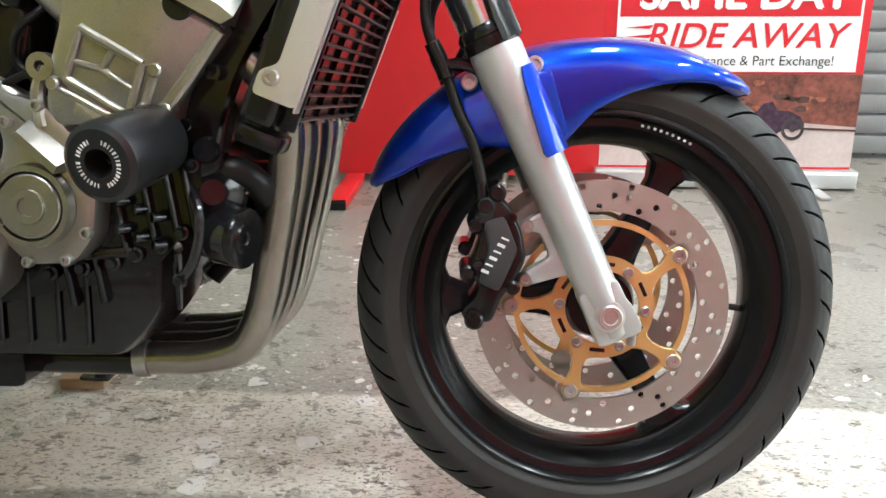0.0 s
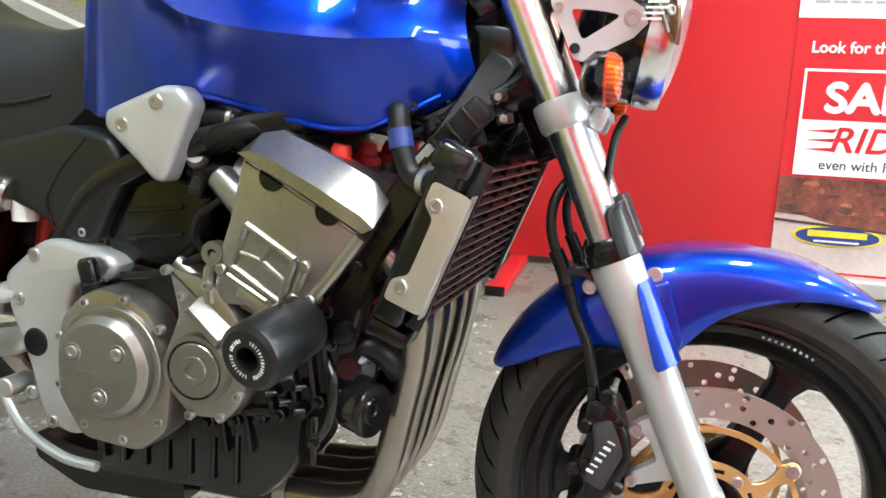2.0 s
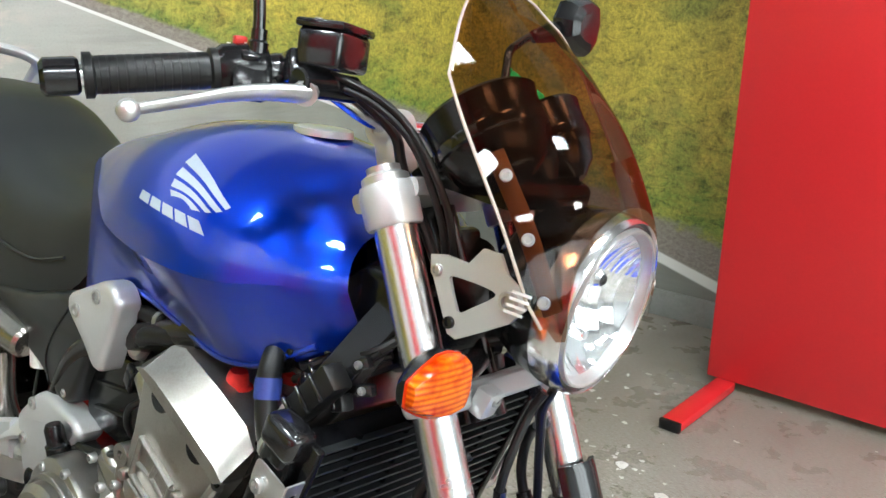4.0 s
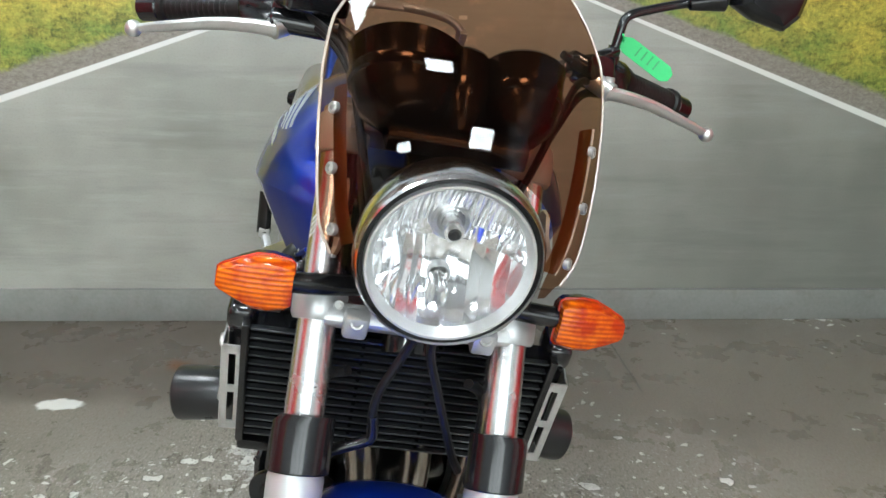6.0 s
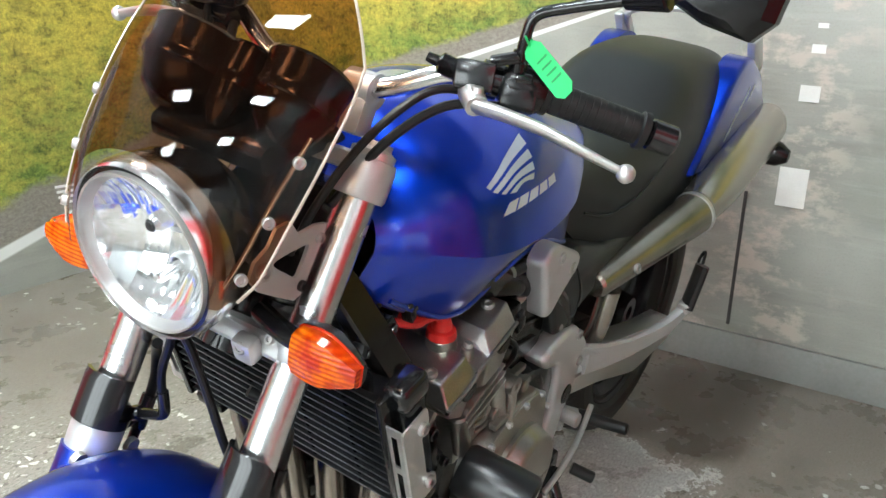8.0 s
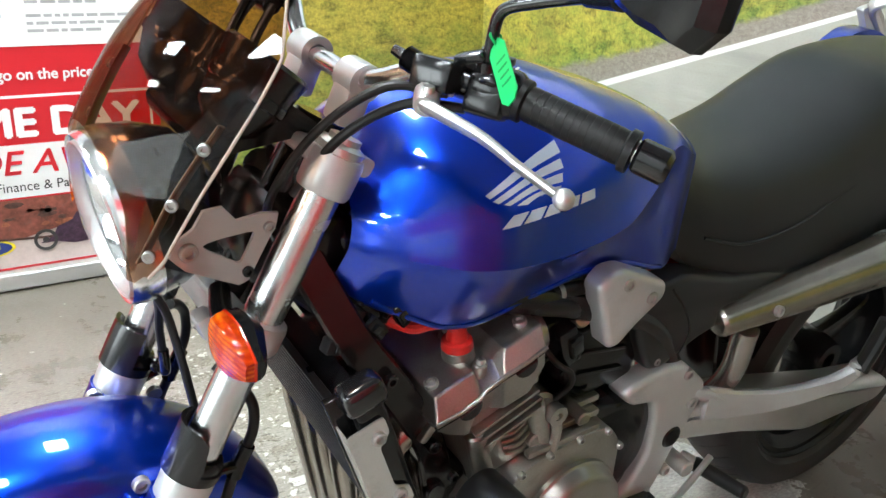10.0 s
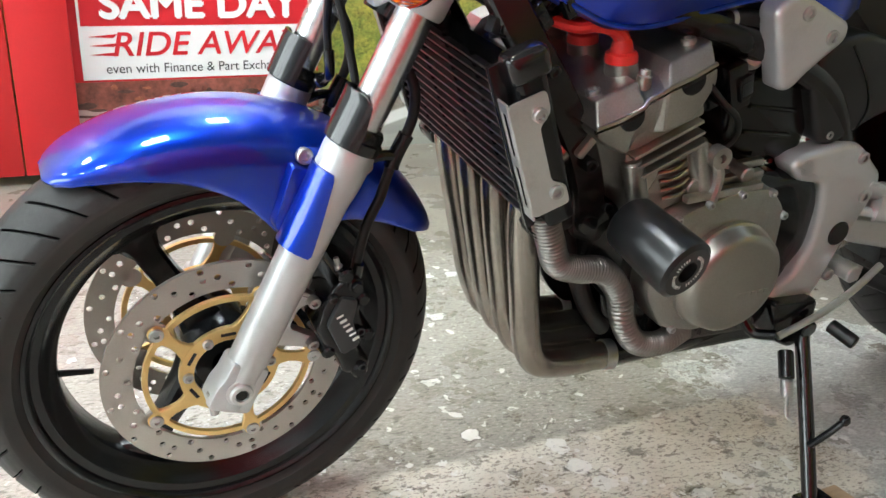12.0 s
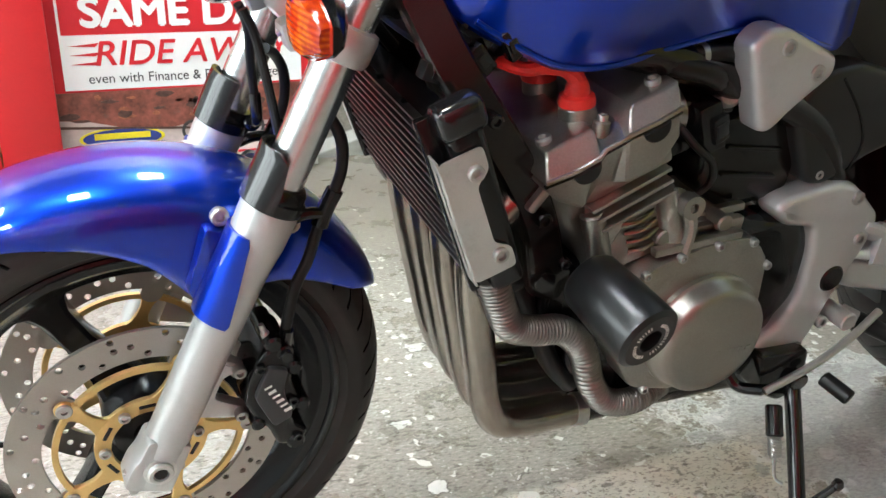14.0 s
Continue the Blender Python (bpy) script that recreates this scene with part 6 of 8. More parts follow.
for s in (-1, 1):
    cowl = plate([(-1.285, 0.722), (-1.345, 0.785), (-1.395, 0.852), (-1.44, 0.912), (-1.49, 0.942), (-1.55, 0.944), (-1.657, 0.902), (-1.785, 0.805), (-1.800, 0.770), (-1.740, 0.735), (-1.640, 0.722), (-1.45, 0.716)], s * 0.116, s * 0.168, 0.012, 3, 0.02)
    body = bp("tail_cowl", cowl, BLUE, None, "glossy blue tail panel")
    # a handwritten mark, drawn as plain slanting strokes, and a short row of blocks behind it
    for k, (tall, lift) in enumerate(((0.056, 0.0), (0.046, 0.004), (0.026, 0.0), (0.024, 0.004), (0.026, 0.002), (0.024, 0.0), (0.038, 0.006))):
        q = k / 6
        x, z = -1.490 - 0.072 * q, 0.792 + 0.066 * q + lift
        bp("tail_mark", box((x, s * 0.1682, z), (0.0050, 0.0012, tall), (0, -38 + 6 * (k % 2), 0)), DECAL, body)
        bp("tail_mark", box((x - 0.006, s * 0.1682, z + 0.004 * (k % 3 - 1)), (0.015, 0.0012, 0.0038), (0, 48, 0)), DECAL, body)
    for k in range(3):
        bp("tail_block", box((-1.590 - 0.009 * k, s * 0.1682, 0.850 + 0.011 * k), (0.010, 0.0012, 0.011), (0, -38, 0)), DECAL, body)
    rail = bp("grab_rail", tube([(-1.66, s * 0.150, 0.880), (-1.62, s * 0.153, 0.930), (-1.565, s * 0.146, 0.978), (-1.575, s * 0.118, 0.998), (-1.62, s * 0.07, 1.006), (-1.64, 0, 1.008)], 0.0145, 12, 6, True, 0.7), SILVER, None, "silver painted grab rail")
    bp("rail_foot", plate([(-1.535, 0.975), (-1.600, 0.900), (-1.675, 0.892), (-1.64, 0.935), (-1.585, 0.985)], s * 0.146, s * 0.164, 0.004, 2, 0.010), SILVER, rail)
    bp("rail_bolt", bolt_head((-1.635, s * 0.164, 0.908), (0, s, 0), 0.007, 0.004), STEEL, rail)
    bp("tail_indicator", lathe([(0, 0.074), (0.015, 0.071), (0.029, 0.048), (0.031, 0.020), (0.024, 0.0), (0, 0)], (-1.70, s * 0.196, 0.722), (0, s, 0), 20), BLACK)
    bp("tail_indicator_stem", rod((-1.70, s * 0.10, 0.737), (-1.70, s * 0.205, 0.722), 0.009, None, 10), BLACK)
    # silencers
    a, bend, b = Vector((-0.950, s * 0.152, 0.604)), Vector((-1.275, s * 0.198, 0.668)), Vector((-1.80, s * 0.182, 0.782))
    d, back = (bend - a).normalized(), (b - bend).normalized()
    can = bp("silencer", lathe([(0.020, -0.10), (0.030, -0.02), (0.037, 0.012), (0.045, 0.06), (0.052, 0.14), (0.056, 0.34), (0.053, 0.48), (0.045, 0.51), (0.024, 0.51), (0.024, 0.47)], bend, back, 40), CAN, None, "brushed steel upswept silencer")
    bp("heat_shield", lathe([(0.0, -0.034), (0.020, -0.032), (0.0245, -0.026), (0.026, 0.005), (0.0425, 0.315), (0.0435, 0.325), (0.0405, 0.335), (0.036, 0.335), (0.022, 0.005), (0.018, -0.020), (0, -0.022)], a + Vector((0, s * 0.003, 0.002)), d, 36), EXHAUST, can, "polished brown-tinted steel heat shield")
    bp("shield_band", lathe([(0.0425, -0.005), (0.0448, -0.004), (0.0448, 0.004), (0.0425, 0.005)], a + d * 0.318 + Vector((0, s * 0.003, 0.002)), d, 36, True), STEEL, can)
    bp("shield_bolt", bolt_head(a + d * 0.055 + Vector((0, s * 0.032, 0.008)), (0, s, 0.25), 0.009, 0.005), STEEL, can)
bp("tail_tray", plate([(-1.05, 0.655), (-1.40, 0.72), (-1.72, 0.86), (-1.72, 0.83), (-1.45, 0.68), (-1.05, 0.62)], -0.115, 0.115), BLACK)
bp("rear_light", box((-1.735, 0, 0.84), (0.03, 0.14, 0.05), (0, 0, 0), 0.012, 3), RED_CAP)

# side panels and covers
for s in (-1, 1):
    bp("side_panel", plate([(-1.12, 0.655), (-0.935, 0.672), (-0.83, 0.700), (-0.768, 0.690), (-0.738, 0.652), (-0.762, 0.60), (-0.79, 0.549), (-0.822, 0.546), (-0.88, 0.578), (-0.98, 0.61), (-1.10, 0.63)], s * 0.110, s * 0.152, 0.010, 3, 0.012), GREY_PLASTIC, None, "dark grey plastic side panel")
    bp("side_panel_screw", bolt_head((-0.806, s * 0.150, 0.562), (0, s, 0), 0.006, 0.004), STEEL)
    cov = bp("frame_cover", plate([(-0.627, 0.738), (-0.645, 0.757), (-0.672, 0.757), (-0.752, 0.722), (-0.752, 0.700), (-0.706, 0.664), (-0.682, 0.640), (-0.664, 0.640), (-0.654, 0.668)], s * 0.150, s * 0.182, 0.010, 3, 0.010), SILVER, None, "silver triangular frame cover")
    for x, z in ((-0.676, 0.736), (-0.724, 0.706)):
        bp("cover_bolt", bolt_head((x, s * 0.181, z), (0, s, 0), 0.0095, 0.004), STEEL, cov)
    bp("airbox", plate([(-0.625, 0.645), (-0.74, 0.66), (-0.79, 0.60), (-0.785, 0.525), (-0.69, 0.515), (-0.635, 0.56)], s * 0.06, s * 0.132, 0.016, 3, 0.02), BLACK, None, "black plastic airbox")
    for k in range(2):
        bp("airbox_rib", box((-0.71, s * 0.134, 0.565 + 0.035 * k), (0.085, 0.006, 0.006), (0, -8, 0), 0.002), BLACK)
    bp("throttle_body", rod((-0.565, s * 0.115, 0.645), (-0.665, s * 0.105, 0.660), 0.024, 0.028, 20, 0.003), ENGINE_BLACK)
    bp("throttle_body", rod((-0.565, s * 0.045, 0.645), (-0.665, s * 0.045, 0.660), 0.024, 0.028, 20, 0.003), ENGINE_BLACK)
    bp("intake_clamp", lathe([(0.0255, -0.006), (0.0285, -0.006), (0.0285, 0.006), (0.0255, 0.006)], (-0.592, s * 0.112, 0.649), (-1, 0, 0.12), 20, True), STEEL)
    bp("intake_hose", tube([(-0.645, s * 0.13, 0.675), (-0.612, s * 0.150, 0.700), (-0.565, s * 0.145, 0.712), (-0.53, s * 0.12, 0.715)], 0.012, 12), HOSE)
bp("airbox_core", box((-0.71, 0, 0.62), (0.20, 0.16, 0.16), (0, 0, 0), 0.02), BLACK)
bp("throttle_linkage", join(box((-0.625, 0.13, 0.64), (0.03, 0.05, 0.06), (0, 20, 0), 0.004), box((-0.60, 0.10, 0.615), (0.05, 0.06, 0.03), (0, 20, 0), 0.004)), BLACK)

# frame
for s in (-1, 1):
    sec = [(-0.262, 0.060, 0.845), (-0.285, 0.095, 0.79), (-0.315, 0.128, 0.725), (-0.362, 0.140, 0.655), (-0.405, 0.143, 0.585), (-0.428, 0.143, 0.53), (-0.440, 0.140, 0.485)]
    spar, line = [], smooth_path([(x, s * y, z) for x, y, z in sec], 5)
    for k, p in enumerate(line):
        d = line[min(k + 1, len(line) - 1)] - line[max(k - 1, 0)]
        across = Vector((d.z, 0, -d.x)).normalized()
        spar.append([p + across * (0.0205 * u) + Vector((0, s * 0.013 * v, 0)) for u, v in ((-1, -0.7), (-0.85, -1), (0.85, -1), (1, -0.7), (1, 0.7), (0.85, 1), (-0.85, 1), (-1, 0.7))])
    bp("frame_downtube", skin(spar), FRAME_PAINT, None, "dark painted frame spar", 22)
    bp("engine_hanger", plate([(-0.405, 0.53), (-0.445, 0.525), (-0.478, 0.47), (-0.46, 0.44), (-0.42, 0.455)], s * 0.125, s * 0.150, 0.005, 2, 0.008), FRAME_PAINT)
    bp("hanger_bolt", lathe([(0, 0.012), (0.012, 0.012), (0.0145, 0.008), (0.0145, 0), (0, 0)], (-0.432, s * 0.150, 0.478), (0, s, 0), 18), GLOSS_BLACK)
    bp("frame_rail", tube([(-0.28, s * 0.05, 0.86), (-0.42, s * 0.12, 0.76), (-0.60, s * 0.135, 0.705), (-0.78, s * 0.135, 0.63), (-0.86, s * 0.13, 0.53)], 0.021, 14), FRAME_PAINT)
    pv = bp("pivot_plate", plate([(-0.742, 0.523), (-0.756, 0.538), (-0.84, 0.552), (-0.868, 0.545), (-0.925, 0.495), (-0.92, 0.455), (-0.885, 0.375), (-0.868, 0.320), (-0.855, 0.296), (-0.815, 0.285), (-0.775, 0.300), (-0.768, 0.320), (-0.806, 0.345), (-0.826, 0.392), (-0.822, 0.455), (-0.812, 0.492), (-0.765, 0.500)], s * 0.125, s * 0.162, 0.010, 3, 0.012), SILVER, None, "silver swingarm pivot plate")
    bp("pivot_cap", lathe([(0, 0.003), (0.017, 0.003), (0.0195, 0.001), (0.0195, -0.003), (0, -0.003)], (-0.872, s * 0.161, 0.408), (0, s, 0), 28), BLACK, pv)
    bp("plate_recess", lathe([(0, 0.001), (0.013, 0.001), (0.013, -0.003), (0, -0.003)], (-0.772, s * 0.161, 0.521), (0, s, 0), 24), ALLOY, pv)
    for x, z in ((-0.872, 0.527), (-0.898, 0.465), (-0.878, 0.338), (-0.845, 0.302)):
        bp("plate_bolt", bolt_head((x, s * 0.160, z), (0, s, 0), 0.0095, 0.006), STEEL, pv)
    bp("swingarm", plate([(-0.86, 0.445), (-1.02, 0.437), (-1.18, 0.396), (-1.34, 0.355), (-1.50, 0.328), (-1.535, 0.305), (-1.50, 0.270), (-1.27, 0.272), (-1.06, 0.343), (-0.90, 0.385)], s * 0.100, s * 0.160, 0.014, 3, 0.02), ALLOY, None, "silver cast alloy swingarm")
    arm = bp("footrest_hanger", tube([(-0.905, s * 0.150, 0.475), (-0.935, s * 0.156, 0.465), (-0.97, s * 0.160, 0.445)], 0.018, 12, 6, True, 0.5), SILVER, None, "silver pillion footrest hanger")
    limb = []
    for x, y, low, up in ((-0.935, 0.158, 0.418, 0.482), (-0.99, 0.170, 0.412, 0.466), (-1.06, 0.190, 0.416, 0.458), (-1.11, 0.212, 0.432, 0.468), (-1.15, 0.232, 0.452, 0.484), (-1.175, 0.242, 0.472, 0.500), (-1.195, 0.247, 0.494, 0.515)):
        limb.append([Vector((x, s * (y + dy), low + (up - low) * h)) for dy, h in ((-0.008, 0.08), (-0.003, 0.0), (0.003, 0.0), (0.008, 0.08), (0.009, 0.5), (0.008, 0.92), (0.003, 1.0), (-0.003, 1.0), (-0.008, 0.92))])
    bp("hanger_arm", skin(limb), SILVER, arm)
    bp("peg_guard", tube([(-1.196, s * 0.247, 0.512), (-1.222, s * 0.240, 0.545), (-1.232, s * 0.240, 0.590), (-1.222, s * 0.250, 0.612), (-1.208, s * 0.254, 0.592)], 0.003, 8, 5), GLOSS_BLACK, arm)
    bp("peg_joint", box((-1.19, s * 0.247, 0.505), (0.030, 0.024, 0.022), (0, 15, 0), 0.004), ALLOY, arm)
    bp("pillion_footrest", tube([(-1.188, s * 0.250, 0.500), (-1.200, s * 0.252, 0.540), (-1.210, s * 0.254, 0.588)], 0.018, 12, 4, True, 0.7), HOSE, arm)
    peg = bp("footrest", rod((-0.945, s * 0.165, 0.350 - 0.020 * s), (-0.955, s * 0.262, 0.360 - 0.020 * s), 0.013, 0.011, 16, 0.003), HOSE, None, "black rubber footrest")
    bp("footrest_stub", rod((-0.93, s * 0.145, 0.335), (-0.946, s * 0.172, 0.330), 0.012, None, 14), ALLOY, peg)
    # silver heel plate parts below
    bp("pedal_boss", rod((-0.905, s * 0.14, 0.345), (-0.905, s * 0.185, 0.345), 0.014, None, 16, 0.002), ALLOY)
bp("gear_lever", tube([(-0.955, 0.185, 0.355), (-0.90, 0.195, 0.325), (-0.84, 0.20, 0.298), (-0.77, 0.198, 0.270)], 0.0055, 10), ALLOY, None, "alloy gear lever")
bp("gear_toe_peg", rod((-0.862, 0.205, 0.278), (-0.876, 0.245, 0.268), 0.011, None, 14, 0.002), HOSE)
bp("gear_linkage", tube([(-0.735, 0.15, 0.29), (-0.748, 0.17, 0.265), (-0.77, 0.195, 0.270)], 0.008, 10), ENGINE_BLACK)
bp("brake_pedal", tube([(-0.915, -0.175, 0.34), (-0.87, -0.19, 0.30), (-0.80, -0.20, 0.275), (-0.745, -0.20, 0.27)], 0.007, 10), ALLOY, None, "alloy rear brake pedal")
bp("rear_reservoir", lathe([(0, -0.02), (0.017, -0.02), (0.019, 0.012), (0.021, 0.014), (0.021, 0.024), (0, 0.026)], (-0.915, -0.13, 0.585), (0, 0, 1), 20), WHITE_INK, None, "pale rear brake fluid pot")

rear = wheel(bp, Vector((-1.46, 0, 0.315)), "rear_wheel", 0.315, 0.075, 0.219, 3, 40)
bp("rear_disc", lathe([(0.06, -0.003), (0.12, -0.003), (0.12, 0.003), (0.06, 0.003)], (-1.46, -0.095, 0.315), (0, 1, 0), 48, True), DISC, rear)
bp("rear_hugger", skin([[Vector((-1.46 + 0.335 * math.cos(radians(a)), y, 0.315 + 0.335 * math.sin(radians(a)))) for y in (-0.09, -0.05, 0, 0.05, 0.09)] for a in range(20, 131, 10)], False, False), BLACK)
bp("mud_flap", box((-1.06, 0, 0.42), (0.01, 0.16, 0.30), (0, 15, 0), 0.003), BLACK)
bp("shock", rod((-1.0, 0, 0.35), (-0.96, 0, 0.62), 0.03, None, 16), RED_CAP)

# engine
def ribbed(columns, bevel):
    """A casting across the machine: per column the outer and inner edge (x, z) and how far out each lies."""
    bm = skin([[Vector((ax, ay, az)), Vector((bx, by, bz)), Vector((bx, -0.140, bz)), Vector((ax, -0.140, az))] for ax, az, ay, bx, bz, by in columns])
    bmesh.ops.recalc_face_normals(bm, faces=bm.faces[:])
    edge = [e for e in bm.edges if len(e.link_faces) == 2 and e.calc_face_angle(0) > 0.22]
    bmesh.ops.bevel(bm, geom=edge, offset=bevel, segments=2, profile=0.5, affect="EDGES", clamp_overlap=True)
    return bm


GASKET = [(-0.399, 0.613), (-0.431, 0.622), (-0.457, 0.634), (-0.463, 0.643), (-0.483, 0.652), (-0.490, 0.656), (-0.520, 0.667), (-0.548, 0.681)]
RIDGE = [(-0.406, 0.641, 0.170), (-0.433, 0.653, 0.170), (-0.457, 0.663, 0.170), (-0.466, 0.655, 0.160), (-0.488, 0.666, 0.160), (-0.499, 0.683, 0.170), (-0.525, 0.694, 0.170), (-0.553, 0.705, 0.168)]
CHIN = [(-0.404, 0.604, 0.182), (-0.420, 0.590, 0.182), (-0.452, 0.577, 0.182), (-0.470, 0.588, 0.168), (-0.490, 0.596, 0.168), (-0.503, 0.601, 0.182), (-0.540, 0.614, 0.182), (-0.560, 0.648, 0.180)]
head = bp("cam_cover", ribbed([(g[0], g[1], 0.191, r[0], r[1], r[2]) for g, r in zip(GASKET, RIDGE)], 0.0028), ENGINE, None, "titanium painted cam cover", 12)
bp("cover_bead", tube([(x, 0.1905, z + 0.0035) for x, z in GASKET], 0.0026, 8, 1, False), ENGINE, head)
low_head = bp("cylinder_head", ribbed([(g[0] - 0.001, g[1] - 0.003, 0.189 if k not in (3, 4) else 0.184, c[0], c[1], c[2]) for k, (g, c) in enumerate(zip(GASKET, CHIN))], 0.0045), ENGINE, None, "titanium painted cylinder head", 14)
bp("chamber_neck", plate([(-0.412, 0.606), (-0.55, 0.662), (-0.566, 0.615), (-0.470, 0.575), (-0.44, 0.580)], -0.140, 0.170, 0.004, 2, 0.006), ENGINE, low_head)
for y in (-0.09, 0.0, 0.09, 0.165):
    bp("cover_boss", rod((-0.470, y, 0.650), (-0.470, y, 0.668), 0.010, 0.009, 14, 0.002), ENGINE, head)
    bp("cover_nut", bolt_head((-0.470, y, 0.668), (0, 0, 1), 0.006, 0.006), STEEL, head)
for s in (-1, 1):
    moons = ((-0.445, 0.6225), (-0.521, 0.6605)) if s > 0 else ((-0.445, 0.622), (-0.517, 0.655))
    for x, z in moons:
        lean = math.atan2(0.013, -0.028) if s > 0 else math.atan2(0.082, -0.160)
        half = [(x + 0.0165 * math.cos(lean + math.pi * k / 12), z + 0.004 + 0.0165 * math.sin(lean + math.pi * k / 12)) for k in range(13)]
        bp("cam_plug", plate(half, s * 0.176, s * (0.1915 if s > 0 else 0.1895), 0.0015, 1), BLACK, head, "dark rubber half-moon plug")
    for x, z in ((-0.414, 0.644), (-0.535, 0.698)):
        bp("cover_screw", bolt_head((x, s * (0.150 if s > 0 else 0.10), z), (0.35, 0, 1), 0.009, 0.006), STEEL, head)
    if s < 0:
        edge = [(-0.398, 0.606), (-0.384, 0.640), (-0.400, 0.662), (-0.455, 0.688), (-0.520, 0.713), (-0.546, 0.708), (-0.562, 0.684), (-0.47, 0.644)]
        rings = []
        for y, k in ((-0.120, 1.0), (-0.158, 1.0), (-0.190, 0.42), (-0.195, 0.34)):
            ring = []
            for x, z in edge:
                foot = 0.606 + (-0.398 - x) * 0.4815
                ring.append(Vector((-0.47 + (x + 0.47) * (0.95 + 0.05 * k), y, foot + (z - foot) * k)))
            rings.append(ring)
        bp("cover_end", skin(rings), ENGINE, head, "", 22)
        bp("cover_gasket", tube([(-0.398, -0.190, 0.603), (-0.470, -0.190, 0.641), (-0.558, -0.190, 0.685)], 0.0026, 8, 3), BLACK, head)
    else:
        bp("cover_gasket", tube([(x, 0.1885, z - 0.0012) for x, z in GASKET], 0.0026, 8, 1, False), BLACK, head)
    for y in (0.045, 0.13):
        bp("plug_tower", rod((-0.464, s * y, 0.655), (-0.458, s * y, 0.677), 0.021, 0.019, 20, 0.003), ENGINE, head)
        capp = bp("plug_cap", lathe([(0, 0.026), (0.010, 0.025), (0.0125, 0.018), (0.0135, 0.010), (0.0185, 0.008), (0.020, 0.002), (0.020, -0.002), (0, -0.002)], (-0.459, s * y, 0.676), (0.12, 0, 1), 22), RED_CAP, head, "red spark plug cap")
        if s > 0 and y > 0.1:
            bp("plug_lead", tube([(-0.458, s * y, 0.692), (-0.452, s * y, 0.704), (-0.438, s * y, 0.713), (-0.415, s * y, 0.716), (-0.39, s * (y - 0.008), 0.714), (-0.35, s * 0.07, 0.725), (-0.32, s * 0.05, 0.745)], lambda w: 0.0105 - 0.005 * w, 10), RED_CAP, head)
block = bp("cylinder_block", plate([(-0.462, 0.582), (-0.556, 0.620), (-0.585, 0.500), (-0.486, 0.470)], -0.165, 0.164, 0.006, 2, 0.008), ENGINE, None, "titanium painted cylinder block")
for k in range(3):
    bp("cooling_fin", box((-0.512 - 0.0068 * k, 0.031, 0.5905 - 0.0136 * k), (0.100 - 0.003 * k, 0.300, 0.0046), (0, 24, 0), 0.0012, 2), ENGINE, block)
for k in range(4):
    bp("block_web", tube([(-0.518 - 0.005 * k, 0.164, 0.541 - 0.012 * k), (-0.538 - 0.005 * k, 0.169, 0.545 - 0.012 * k), (-0.557 - 0.005 * k, 0.164, 0.554 - 0.012 * k)], 0.0030, 8, 3), ENGINE, block)
for x0, z0, x1, z1 in ((-0.476, 0.562, -0.496, 0.495), (-0.566, 0.580, -0.598, 0.490)):
    bp("block_column", rod((x0, 0.164, z0), (x1, 0.168, z1), 0.014, None, 16, 0.003), ENGINE, block)
for s in (-1, 1):
    # stays on the flank of the block
    bp("block_stay", tube([(-0.590, s * 0.178, 0.562), (-0.600, s * 0.180, 0.535), (-0.596, s * 0.182, 0.500)], 0.008, 10), ENGINE, block)
    bp("stay_eye", lathe([(0.006, -0.008), (0.0145, -0.008), (0.0145, 0.008), (0.006, 0.008)], (-0.593, s * 0.180, 0.562), (0, 1, 0), 20, True), ENGINE, block)
bp("block_flank", plate([(-0.398, 0.604), (-0.47, 0.641), (-0.557, 0.685), (-0.574, 0.602), (-0.586, 0.564), (-0.592, 0.520), (-0.580, 0.500), (-0.471, 0.508), (-0.452, 0.530)], -0.13, -0.186, 0.008, 2, 0.008), ENGINE, block)
bp("passage_boss", rod((-0.612, -0.145, 0.652), (-0.568, -0.150, 0.620), 0.018, 0.022, 18, 0.003), ENGINE, block)
frame_r = [(-0.484, 0.566), (-0.548, 0.601), (-0.566, 0.550), (-0.501, 0.513)]
for a, b in zip(frame_r, frame_r[1:] + frame_r[:1]):
    bp("block_rib", tube([(a[0], -0.187, a[1]), (b[0], -0.187, b[1])], 0.0050, 10, 2), ENGINE, block)
for pts, r in ((((-0.514, 0.582), (-0.527, 0.560)), 0.0042), (((-0.527, 0.560), (-0.560, 0.568)), 0.0036), (((-0.527, 0.560), (-0.497, 0.540)), 0.0036), (((-0.404, 0.600), (-0.432, 0.560), (-0.462, 0.521)), 0.0075), (((-0.470, 0.560), (-0.484, 0.522)), 0.0055), (((-0.520, 0.512), (-0.575, 0.540)), 0.0040)):
    bp("block_rib", tube([(x, -0.186, z) for x, z in pts], r, 10, 3), ENGINE, block)
for x, z in ((-0.462, 0.521), (-0.484, 0.520), (-0.578, 0.545), (-0.470, 0.560)):
    bp("block_boss", rod((x, -0.170, z), (x, -0.195, z), 0.0085, 0.0075, 16, 0.002), ENGINE, block)
bp("flank_panel", plate([(-0.508, 0.505), (-0.556, 0.530), (-0.562, 0.512), (-0.516, 0.488)], -0.150, -0.189, 0.004, 2, 0.006), ENGINE, block)
case = bp("crankcase", plate([(-0.44, 0.48), (-0.52, 0.505), (-0.66, 0.525), (-0.78, 0.500), (-0.825, 0.42), (-0.80, 0.33), (-0.70, 0.295), (-0.50, 0.34), (-0.44, 0.41)], -0.150, 0.150, 0.012, 2, 0.02), ENGINE_BLACK, None, "black painted crankcase")
